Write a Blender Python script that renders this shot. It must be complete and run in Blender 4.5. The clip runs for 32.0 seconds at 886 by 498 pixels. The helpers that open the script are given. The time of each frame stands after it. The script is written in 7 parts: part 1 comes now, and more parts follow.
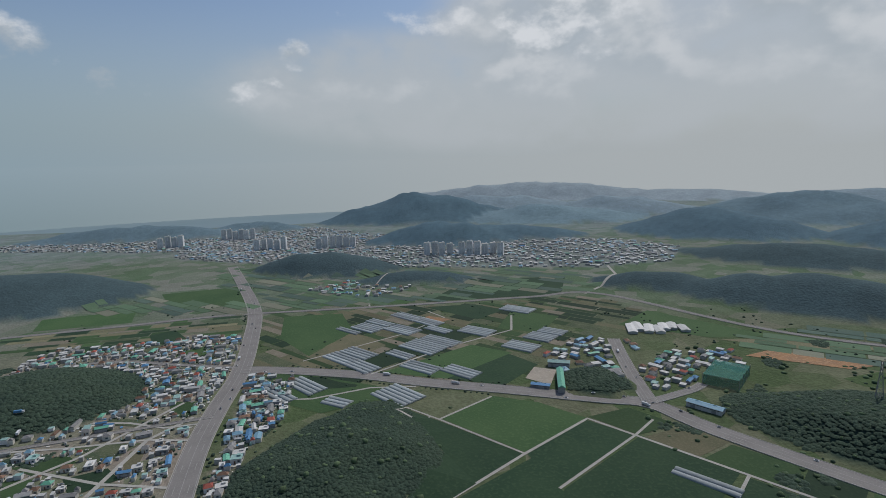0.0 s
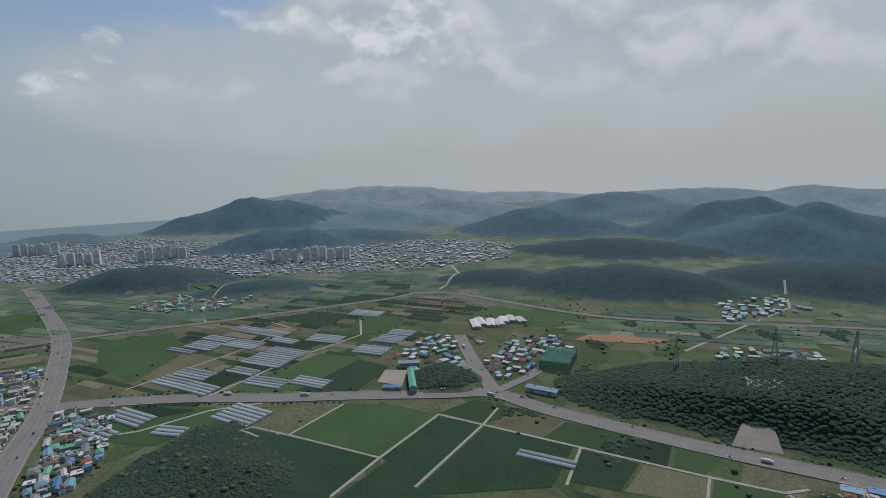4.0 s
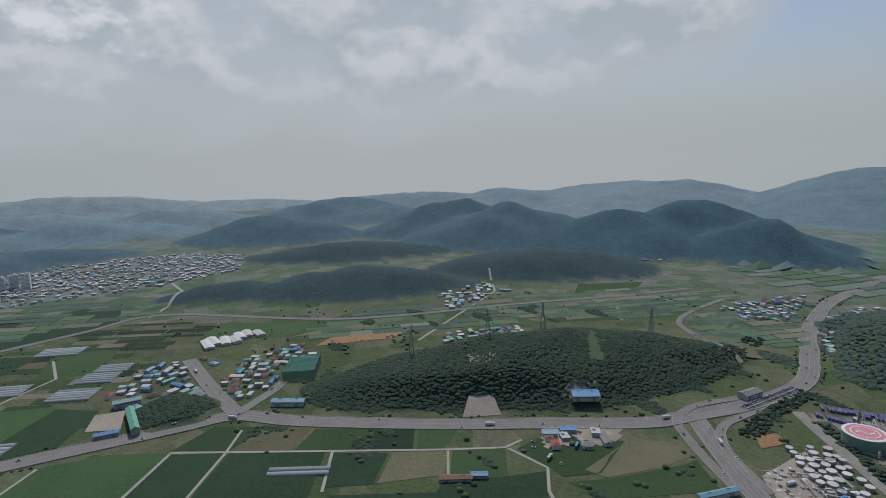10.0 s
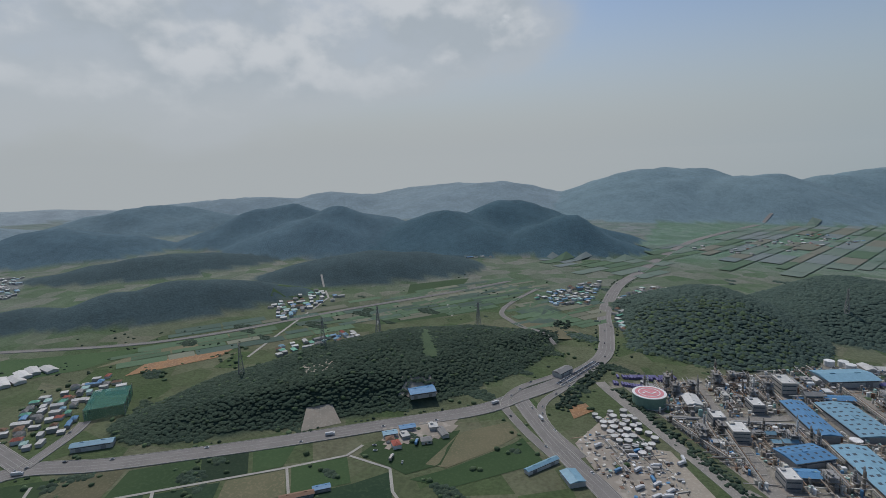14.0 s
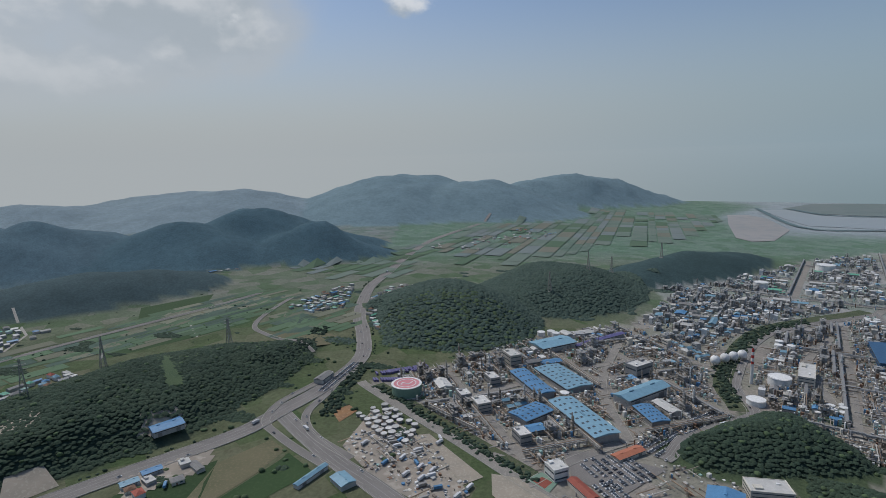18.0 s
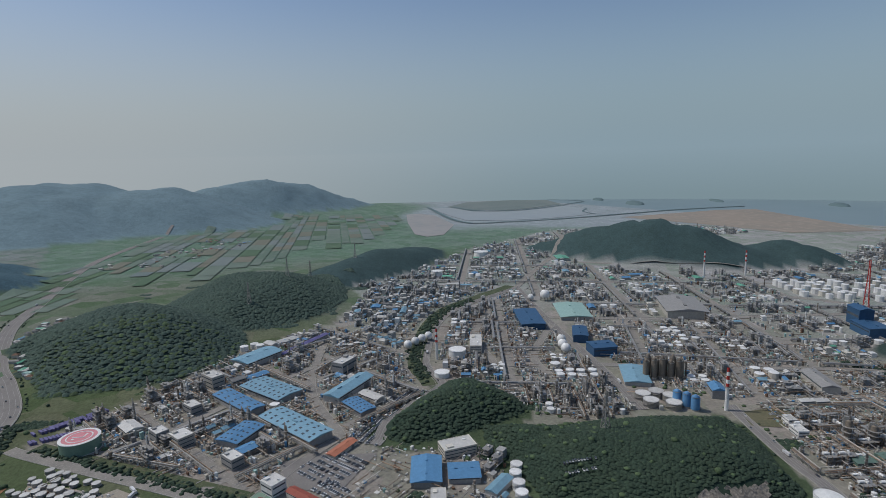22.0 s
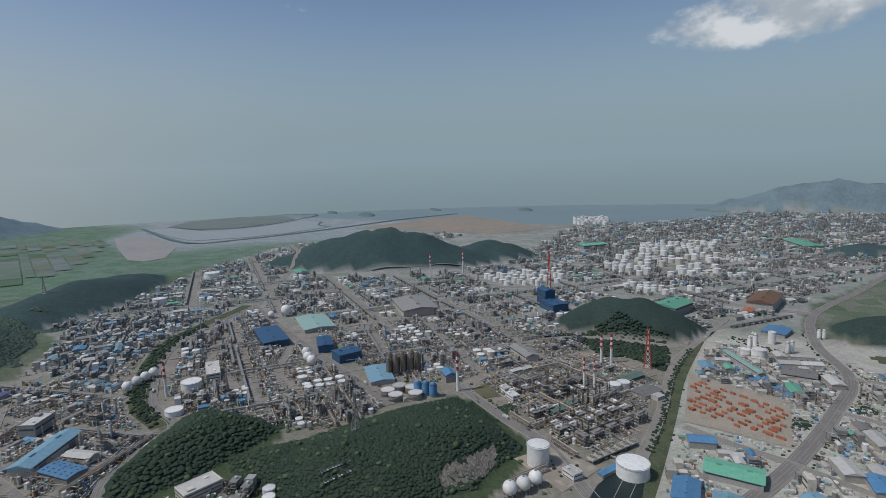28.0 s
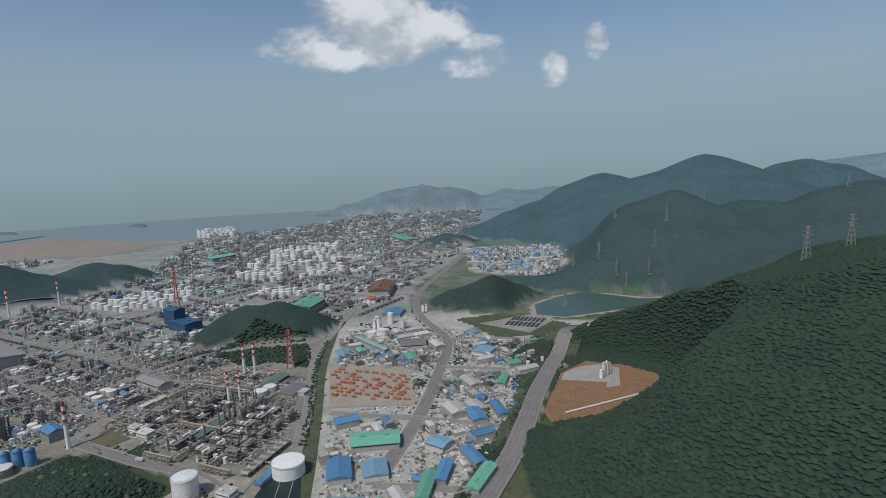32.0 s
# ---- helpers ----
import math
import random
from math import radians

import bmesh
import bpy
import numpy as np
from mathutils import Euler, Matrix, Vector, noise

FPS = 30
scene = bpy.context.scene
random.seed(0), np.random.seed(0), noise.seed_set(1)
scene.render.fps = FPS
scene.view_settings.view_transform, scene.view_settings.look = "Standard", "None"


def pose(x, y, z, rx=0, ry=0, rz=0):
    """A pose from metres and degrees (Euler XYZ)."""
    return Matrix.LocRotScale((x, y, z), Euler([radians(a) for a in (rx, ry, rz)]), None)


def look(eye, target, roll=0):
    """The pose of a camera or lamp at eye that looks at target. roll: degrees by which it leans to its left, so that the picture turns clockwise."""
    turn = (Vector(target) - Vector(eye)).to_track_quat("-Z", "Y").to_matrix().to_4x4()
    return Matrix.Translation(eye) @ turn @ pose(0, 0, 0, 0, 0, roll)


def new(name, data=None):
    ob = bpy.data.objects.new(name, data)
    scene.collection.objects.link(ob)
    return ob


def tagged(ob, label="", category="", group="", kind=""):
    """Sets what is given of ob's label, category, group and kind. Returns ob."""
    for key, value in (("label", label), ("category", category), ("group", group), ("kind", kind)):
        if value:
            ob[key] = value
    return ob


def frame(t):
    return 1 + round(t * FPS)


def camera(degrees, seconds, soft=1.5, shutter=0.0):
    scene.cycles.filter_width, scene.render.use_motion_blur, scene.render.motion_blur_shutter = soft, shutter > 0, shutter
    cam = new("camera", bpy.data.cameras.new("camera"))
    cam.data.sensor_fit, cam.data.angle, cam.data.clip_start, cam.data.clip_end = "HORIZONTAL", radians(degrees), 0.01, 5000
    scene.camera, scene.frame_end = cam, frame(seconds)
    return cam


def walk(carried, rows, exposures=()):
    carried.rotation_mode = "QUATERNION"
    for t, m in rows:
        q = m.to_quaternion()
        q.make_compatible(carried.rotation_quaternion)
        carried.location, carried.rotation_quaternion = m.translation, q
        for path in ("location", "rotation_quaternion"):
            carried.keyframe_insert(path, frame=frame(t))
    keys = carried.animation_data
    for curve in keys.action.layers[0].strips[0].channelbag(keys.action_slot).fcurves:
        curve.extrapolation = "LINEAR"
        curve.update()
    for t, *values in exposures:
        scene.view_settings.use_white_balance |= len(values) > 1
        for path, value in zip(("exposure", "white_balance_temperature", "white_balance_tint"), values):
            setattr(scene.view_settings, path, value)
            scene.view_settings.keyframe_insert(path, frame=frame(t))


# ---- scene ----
cam = camera(78.94, 32.0, soft=0.8)
walk(cam, [
    (0, pose(0.0, 0.0, 300.0, 81.38, 1.69, -0.27)),
    (1, pose(-0.2, 1.2, 299.9, 81.35, 1.58, -3.93)),
    (2, pose(-0.3, 1.6, 299.7, 81.38, 1.46, -7.74)),
    (2.5, pose(-0.0, 1.7, 299.6, 81.39, 1.47, -10.27)),
    (4.5, pose(1.2, 4.4, 298.3, 81.34, 1.55, -18.85)),
    (5, pose(1.0, 5.4, 298.0, 81.32, 1.49, -21.39)),
    (6, pose(1.0, 6.2, 297.7, 81.34, 1.47, -26.94)),
    (7, pose(0.7, 6.4, 297.2, 81.36, 1.53, -30.81)),
    (8, pose(0.6, 6.7, 296.7, 81.37, 1.59, -34.10)),
    (9, pose(-0.8, 7.4, 296.8, 81.35, 1.57, -39.43)),
    (10, pose(-0.5, 7.4, 296.7, 81.29, 1.55, -44.82)),
    (11, pose(0.4, 7.2, 297.1, 81.21, 1.59, -50.64)),
    (12, pose(0.8, 7.1, 297.7, 81.17, 1.69, -54.15)),
    (13, pose(0.5, 6.7, 298.3, 81.16, 1.73, -58.09)),
    (14, pose(-0.3, 5.8, 298.7, 81.11, 1.82, -62.79)),
    (14.5, pose(-0.3, 6.2, 298.8, 81.08, 1.82, -65.94)),
    (16.5, pose(-0.8, 9.9, 296.7, 81.12, 1.53, -78.09)),
    (17, pose(-0.3, 10.7, 296.4, 81.12, 1.51, -81.82)),
    (18, pose(-0.1, 11.2, 295.9, 81.08, 1.57, -89.34)),
    (19, pose(-0.6, 10.6, 295.2, 81.10, 1.68, -96.95)),
    (20, pose(-0.0, 10.0, 295.1, 80.99, 1.68, -106.39)),
    (21, pose(-1.2, 11.0, 296.4, 80.83, 1.58, -114.91)),
    (22, pose(-1.8, 12.0, 297.2, 80.77, 1.56, -121.19)),
    (23, pose(-1.0, 12.0, 296.4, 80.82, 1.57, -126.98)),
    (24, pose(-2.0, 11.9, 295.0, 80.93, 1.61, -134.01)),
    (25, pose(-2.1, 12.4, 294.2, 81.01, 1.65, -141.60)),
    (25.5, pose(-2.1, 12.8, 293.7, 81.08, 1.64, -144.95)),
    (27.5, pose(-2.5, 11.8, 291.2, 81.50, 1.84, -148.18)),
    (28, pose(-2.3, 11.6, 290.4, 81.53, 1.78, -148.91)),
    (29, pose(-1.8, 11.6, 288.3, 81.51, 1.81, -156.46)),
    (30, pose(-1.5, 10.8, 285.8, 81.49, 1.98, -166.44)),
    (31, pose(-0.3, 9.9, 283.0, 81.41, 2.02, -177.11)),
    (32, pose(0.2, 8.8, 280.6, 81.32, 2.11, 172.68)),
], exposures=[(0, 0.0, 6250, 10), (16, 0.0, 6230, 10), (28, 0.0, 6280, 10), (32, 0.1, 6290, 10)])

# ---- sky and sun ----
SUN_AZ, SUN_EL = radians(42), radians(56)
world = bpy.data.worlds.new("world")
scene.world = world
world.use_nodes = True


def nodes_of(tree):
    tree.nodes.clear()
    return tree.nodes, tree.links


def make_sky():
    n, l = nodes_of(world.node_tree)
    out = n.new("ShaderNodeOutputWorld")
    bg = n.new("ShaderNodeBackground")
    sky = n.new("ShaderNodeTexSky")
    sky.sky_type, sky.sun_disc = "NISHITA", False
    sky.sun_elevation, sky.sun_rotation = SUN_EL, SUN_AZ
    sky.altitude, sky.air_density, sky.dust_density, sky.ozone_density = 300, 1.0, 1.5, 1.5

    def math_(op, a, b=None, c=None):
        m = n.new("ShaderNodeMath")
        m.operation = op
        for k, v in enumerate((a, b, c)):
            if v is None:
                continue
            if isinstance(v, (int, float)):
                m.inputs[k].default_value = v
            else:
                l.new(v, m.inputs[k])
        return m.outputs[0]

    def mix(fac, a, b):
        m = n.new("ShaderNodeMix")
        m.data_type = "RGBA"
        l.new(fac, m.inputs[0])
        for k, v in ((6, a), (7, b)):
            if isinstance(v, tuple):
                m.inputs[k].default_value = (*v, 1)
            else:
                l.new(v, m.inputs[k])
        return m.outputs[2]

    def ramp(v, lo, hi, a=0.0, b=1.0):
        r = n.new("ShaderNodeMapRange")
        r.interpolation_type = "SMOOTHSTEP"
        l.new(v, r.inputs[0])
        for k, x in enumerate((lo, hi, a, b)):
            r.inputs[k + 1].default_value = x
        return r.outputs[0]

    tc = n.new("ShaderNodeTexCoord")
    d = tc.outputs["Generated"]
    sep = n.new("ShaderNodeSeparateXYZ")
    l.new(d, sep.inputs[0])
    z = sep.outputs[2]

    def lobe(az, el, inner, outer):
        # closeness to a direction of the sky
        v = n.new("ShaderNodeVectorMath")
        v.operation = "DOT_PRODUCT"
        l.new(d, v.inputs[0])
        a, e = radians(az), radians(el)
        v.inputs[1].default_value = (math.sin(a) * math.cos(e), math.cos(a) * math.cos(e), math.sin(e))
        return ramp(v.outputs["Value"], math.cos(radians(outer)), math.cos(radians(inner)))

    dim = n.new("ShaderNodeVectorMath")
    dim.operation = "SCALE"
    l.new(sky.outputs[0], dim.inputs[0])
    dim.inputs[3].default_value = SKY
    sunward = lobe(45, 25, 15, 95)
    haze = mix(sunward, HAZE_COOL, HAZE_WARM)
    col = mix(ramp(z, 0.02, 0.33), haze, dim.outputs[0])

    # clouds: noise over compass and height, gathered into banks
    az = math_("ARCTAN2", sep.outputs[0], sep.outputs[1])
    el = math_("ARCSINE", z)
    pos = n.new("ShaderNodeCombineXYZ")
    l.new(sep.outputs[0], pos.inputs[0])
    l.new(sep.outputs[1], pos.inputs[1])
    l.new(math_("MULTIPLY", z, 1.5), pos.inputs[2])

    def fbm(scale, detail, rough=0.55, lift=0.0):
        t = n.new("ShaderNodeTexNoise")
        t.inputs["Scale"].default_value, t.inputs["Detail"].default_value = scale, detail
        t.inputs["Roughness"].default_value = rough
        off = n.new("ShaderNodeVectorMath")
        off.operation = "ADD"
        l.new(pos.outputs[0], off.inputs[0])
        off.inputs[1].default_value = (0, 0, lift)
        l.new(off.outputs[0], t.inputs[0])
        return t.outputs[0]

    def banks(clouds):
        cover = None
        for caz, cel, raz, rel, gain in clouds:
            # distance from the bank's middle in its own half widths, the compass wrapped
            da = math_("WRAP", math_("SUBTRACT", az, radians(caz)), math.pi, -math.pi)
            u = math_("DIVIDE", da, radians(raz))
            v = math_("DIVIDE", math_("SUBTRACT", el, radians(cel)), radians(rel))
            q = math_("ADD", math_("MULTIPLY", u, u), math_("MULTIPLY", v, v))
            c = ramp(q, 1.9, 0.0, 0.0, gain)
            cover = c if cover is None else math_("MAXIMUM", cover, c)
        return cover

    # soft layer cloud, then sharper heaps
    body, above = fbm(6.0, 9, 0.53), fbm(6.0, 3, 0.53, 0.05)
    cover = banks(SOFT_CLOUDS)
    dens = math_("ADD", math_("MULTIPLY_ADD", body, 2.2, -0.6), cover)
    veil = math_("MULTIPLY", math_("MULTIPLY", ramp(dens, 0.35, 1.05), ramp(cover, 0.02, 0.45)), 0.75)
    fac = math_("MULTIPLY", math_("MULTIPLY", ramp(dens, 0.95, 1.42), ramp(z, 0.05, 0.2)), 0.85)
    lit = ramp(math_("SUBTRACT", body, above), -0.09, 0.11)
    col = mix(veil, col, VEIL)
    col = mix(fac, col, mix(lit, CLOUD_DARK, CLOUD_SOFT))
    body, above = fbm(8.0, 10, 0.58), fbm(8.0, 4, 0.58, 0.045)
    dens = math_("ADD", math_("MULTIPLY_ADD", body, 2.3, -0.65), banks(HEAPS))
    fac = math_("MULTIPLY", ramp(dens, 0.98, 1.42), ramp(z, 0.03, 0.14, 0.0, 0.92))
    lit = ramp(math_("SUBTRACT", body, above), -0.10, 0.12)
    col = mix(fac, col, mix(lit, CLOUD_DARK, CLOUD_LIGHT))
    l.new(col, bg.inputs[0])
    bg.inputs[1].default_value = 1.0
    l.new(bg.outputs[0], out.inputs[0])


SKY = 0.088
HAZE_COOL, HAZE_WARM = (0.247, 0.325, 0.366), (0.395, 0.415, 0.415)
CLOUD_DARK, CLOUD_LIGHT, CLOUD_SOFT, VEIL = (0.38, 0.42, 0.45), (0.66, 0.67, 0.68), (0.565, 0.58, 0.59), (0.43, 0.455, 0.47)
# cloud banks: compass, height, half width, half height in degrees, strength
SOFT_CLOUDS = ((15, 12.5, 15, 8, 0.80), (37, 14.0, 20, 11, 0.82), (58, 15, 17, 8, 0.80), (10, 8.0, 30, 6, 0.62), (68, 12.5, 8, 4, 0.6))
HEAPS = ((-0.5, 14.9, 5, 1.8, 0.60), (-14.3, 11.2, 1.8, 1.6, 0.66), (-29.5, 8.0, 3.4, 1.8, 0.74), (-18.5, 7.4, 3.4, 1.8, 0.66), (-38.5, 10.8, 5, 2.6, 0.74), (12, 12.4, 7, 3.6, 0.72), (17, 15.5, 6, 4, 0.74), (70, 13.2, 5, 2.2, 0.66), (85, 15.6, 4, 1.6, 0.62), (135.5, 16.2, 3, 1.3, 0.60), (176, 12.0, 6, 2.6, 0.86), (183, 14.6, 8.5, 5.2, 1.05), (191, 11.0, 5, 2.4, 0.76), (198.3, 9.2, 2.0, 2.2, 0.66), (203, 11.6, 1.8, 1.8, 0.64), (233, 12, 4, 3, 0.55))
make_sky()
sun = new("sun", bpy.data.lights.new("sun", "SUN"))
sun.data.energy, sun.data.angle, sun.data.color = 2.15, radians(1.2), (1.0, 0.95, 0.87)
sun.matrix_world = look((math.sin(SUN_AZ) * math.cos(SUN_EL) * 900, math.cos(SUN_AZ) * math.cos(SUN_EL) * 900, math.sin(SUN_EL) * 900), (0, 0, 0))


# ---- materials ----
def material(name, c1, c2, scale=0.2, rough=0.85, c3=None, scale2=3.0, bump=0.0, metal=0.0, vary=0.0, cells=0.0, spec=0.3):
    """Two colours mixed by a noise of that scale (per metre), a third by a finer one, relief, and a shift from object to object."""
    m = bpy.data.materials.new(name)
    m.use_nodes = True
    n, l = m.node_tree.nodes, m.node_tree.links
    b = n["Principled BSDF"]
    b.inputs["Roughness"].default_value, b.inputs["Metallic"].default_value = rough, metal
    b.inputs["Specular IOR Level"].default_value = spec
    tc = n.new("ShaderNodeTexCoord")
    geo = n.new("ShaderNodeNewGeometry")
    coord = geo.outputs["Position"]

    def noise_(s, detail):
        t = n.new("ShaderNodeTexNoise")
        t.inputs["Scale"].default_value, t.inputs["Detail"].default_value = s, detail
        l.new(coord, t.inputs[0])
        r = n.new("ShaderNodeMapRange")
        l.new(t.outputs[0], r.inputs[0])
        r.inputs[1].default_value, r.inputs[2].default_value = 0.36, 0.64
        return r.outputs[0]

    def mix(f, a, c, kind="MIX"):
        x = n.new("ShaderNodeMix")
        x.data_type, x.blend_type = "RGBA", kind
        for k, v in ((0, f), (6, a), (7, c)):
            if isinstance(v, float):
                x.inputs[k].default_value = v
            elif isinstance(v, tuple):
                x.inputs[k].default_value = (*v, 1)
            else:
                l.new(v, x.inputs[k])
        return x.outputs[2]

    col = mix(noise_(scale, 4), c1, c2)
    if cells:
        v = n.new("ShaderNodeTexVoronoi")
        v.inputs["Scale"].default_value = cells
        l.new(coord, v.inputs[0])
        hs = n.new("ShaderNodeSeparateColor")
        l.new(v.outputs["Color"], hs.inputs[0])
        col = mix(hs.outputs[0], col, c3 or c2)
    fine = noise_(scale2, 5)
    if c3:
        r = n.new("ShaderNodeMapRange")
        l.new(fine, r.inputs[0])
        r.inputs[1].default_value, r.inputs[2].default_value, r.inputs[4].default_value = 0.55, 1.0, 0.8
        col = mix(r.outputs[0], col, c3)
    if vary:
        info = n.new("ShaderNodeObjectInfo")
        r = n.new("ShaderNodeMapRange")
        l.new(info.outputs["Random"], r.inputs[0])
        r.inputs[3].default_value, r.inputs[4].default_value = 1 - vary, 1 + vary
        isl = n.new("ShaderNodeMapRange")
        l.new(geo.outputs["Random Per Island"], isl.inputs[0])
        isl.inputs[3].default_value, isl.inputs[4].default_value = 1 - vary, 1 + vary
        both = n.new("ShaderNodeMath")
        both.operation = "MULTIPLY"
        l.new(r.outputs[0], both.inputs[0])
        l.new(isl.outputs[0], both.inputs[1])
        sc = n.new("ShaderNodeVectorMath")
        sc.operation = "SCALE"
        l.new(col, sc.inputs[0])
        l.new(both.outputs[0], sc.inputs[3])
        col = sc.outputs[0]
    l.new(col, b.inputs["Base Color"])
    if bump:
        bp = n.new("ShaderNodeBump")
        bp.inputs["Distance"].default_value = bump
        bp.inputs["Strength"].default_value = 0.8
        l.new(fine, bp.inputs["Height"])
        l.new(bp.outputs[0], b.inputs["Normal"])
    return m


LEAF = material("leaves", (0.030, 0.051, 0.035), (0.039, 0.061, 0.039), 0.02, 0.95, (0.048, 0.073, 0.045), 0.8, 0.2, vary=0.14)
LEAF_DEEP = material("deep_green_leaves", (0.028, 0.049, 0.032), (0.036, 0.059, 0.037), 0.015, 0.95, (0.043, 0.067, 0.041), 0.5, 0.2, vary=0.14)
# leaves of the hill a kilometre off, haze lifted into their colour
LEAF_HAZED = material("mixed_leaves", (0.060, 0.094, 0.078), (0.070, 0.106, 0.084), 0.012, 0.95, (0.082, 0.118, 0.088), 0.5, 0.2, vary=0.10)
LEAF_LIGHT = material("light_leaves", (0.058, 0.092, 0.048), (0.076, 0.11, 0.054), 0.04, 0.95, (0.09, 0.125, 0.06), 0.8, 0.2, vary=0.25)
PADDY = material("rice_paddy", (0.034, 0.072, 0.024), (0.046, 0.085, 0.03), 0.015, 0.9, (0.055, 0.095, 0.036), 0.3, 0.1, vary=0.22)
# dark crop, with the cloud shadow over the fields painted into its colour
PADDY_SHADED = material("dark_paddy", (0.015, 0.038, 0.017), (0.021, 0.046, 0.020), 0.02, 0.9, (0.028, 0.054, 0.024), 0.3, 0.1, vary=0.2)
DRY = material("dry_field", (0.165, 0.15, 0.09), (0.13, 0.13, 0.075), 0.03, 1.0, (0.19, 0.17, 0.105), 0.4, 0.1, vary=0.2)
SOIL = material("bare_soil", (0.30, 0.17, 0.085), (0.24, 0.15, 0.09), 0.05, 1.0, (0.36, 0.23, 0.13), 0.3, 0.4, vary=0.1)
SAND = material("pale_dirt", (0.36, 0.31, 0.25), (0.30, 0.27, 0.22), 0.05, 1.0, (0.40, 0.36, 0.29), 0.4, 0.1)
YARD = material("concrete_yard", (0.345, 0.30, 0.245), (0.27, 0.24, 0.20), 0.02, 0.95, (0.41, 0.365, 0.31), 0.12, 0.05)
ASPHALT = material("asphalt", (0.185, 0.172, 0.16), (0.22, 0.205, 0.19), 0.05, 0.9, (0.245, 0.23, 0.21), 0.7, 0.02)
TRACK = material("concrete_track", (0.37, 0.355, 0.315), (0.31, 0.295, 0.26), 0.1, 0.95, (0.42, 0.40, 0.36), 0.6, 0.02)
WHITE_LINE = material("road_paint", (0.34, 0.33, 0.31), (0.28, 0.27, 0.26), 0.3, 0.8)
# haze is put into the sea's base colour so it meets the backdrop
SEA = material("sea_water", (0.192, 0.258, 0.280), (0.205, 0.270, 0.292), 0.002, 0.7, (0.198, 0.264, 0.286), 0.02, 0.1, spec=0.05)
POND = material("pond_water", (0.02, 0.032, 0.034), (0.026, 0.04, 0.04), 0.01, 0.35, None, 0.3, 0.05, spec=0.12)
RESERVOIR = material("reservoir_water", (0.06, 0.105, 0.09), (0.07, 0.115, 0.10), 0.008, 0.3, None, 0.3, 0.05, spec=0.2)
MUD = material("mud_flat", (0.29, 0.28, 0.26), (0.33, 0.31, 0.29), 0.003, 0.6, (0.26, 0.27, 0.26), 0.02, 0.1)
# orange earth dulled and lightened, haze painted into the colour
ORANGE_EARTH = material("filled_land", (0.29, 0.245, 0.20), (0.25, 0.225, 0.19), 0.004, 1.0, (0.32, 0.275, 0.225), 0.03, 0.2)


# ---- mesh helpers ----
def mesh_np(name, verts, faces, mats, index=None, smooth=False):
    """A mesh from an array of places and an array of triangles or quads."""
    verts, faces = np.asarray(verts, np.float32), np.asarray(faces, np.int32)
    me = bpy.data.meshes.new(name)
    k = faces.shape[1]
    me.vertices.add(len(verts))
    me.vertices.foreach_set("co", verts.ravel())
    me.loops.add(faces.size)
    me.loops.foreach_set("vertex_index", faces.ravel())
    me.polygons.add(len(faces))
    me.polygons.foreach_set("loop_start", np.arange(0, faces.size, k, dtype=np.int32))
    me.polygons.foreach_set("loop_total", np.full(len(faces), k, np.int32))
    for m in mats if isinstance(mats, (list, tuple)) else [mats]:
        me.materials.append(m)
    if index is not None:
        me.polygons.foreach_set("material_index", np.asarray(index, np.int32))
    me.polygons.foreach_set("use_smooth", np.full(len(faces), smooth))
    me.update(calc_edges=True)
    return me


def smoothstep(a, b, x):
    t = np.clip((x - a) / (b - a), 0, 1)
    return t * t * (3 - 2 * t)


WAVES = {}


def wave_noise(x, y, scale, seed):
    """Smooth noise from a few crossed waves, in -1 to 1."""
    if seed not in WAVES:
        r = np.random.RandomState(seed)
        WAVES[seed] = [(math.cos(a) * q, math.sin(a) * q, p) for a, p, q in ((r.uniform(0, 6.28), r.uniform(0, 6.28), r.uniform(0.6, 1.9)) for _ in range(5))]
    s = 0
    for c, d, p in WAVES[seed]:
        s = s + np.sin((x * c + y * d) / scale + p) * 0.3
    return s


# ---- the lie of the land ----
# wooded hills: centre, half length, half width, turn in degrees, height
HILLS = {
    "a": (-112, 500, 118, 118, 0, 26), "b": (-540, 655, 150, 120, 0, 26), "c": (590, 425, 335, 135, -28, 46),
    "d": (195, 665, 48, 52, 0, 9), "e": (1020, 25, 205, 190, 20, 70), "e2": (1230, -235, 250, 190, -40, 66),
    "e3": (1500, -660, 400, 140, -57, 50), "f": (522, -308, 120, 74, 110, 30), "g": (345, -452, 180, 148, -80, 38),
    "h": (1180, -1500, 430, 190, 29, 118), "h2": (880, -1760, 190, 110, 20, 62), "i": (225, -1045, 150, 82, 8, 60), "j": (-285, -1165, 185, 95, -10, 62),
    "k": (-640, -420, 552, 545, 0, 205), "k2": (-859, -1481, 520, 560, 0, 221), "k2b": (-1355, -1323, 620, 600, 0, 235), "k2c": (-1158, -1434, 560, 560, 0, 197),
}
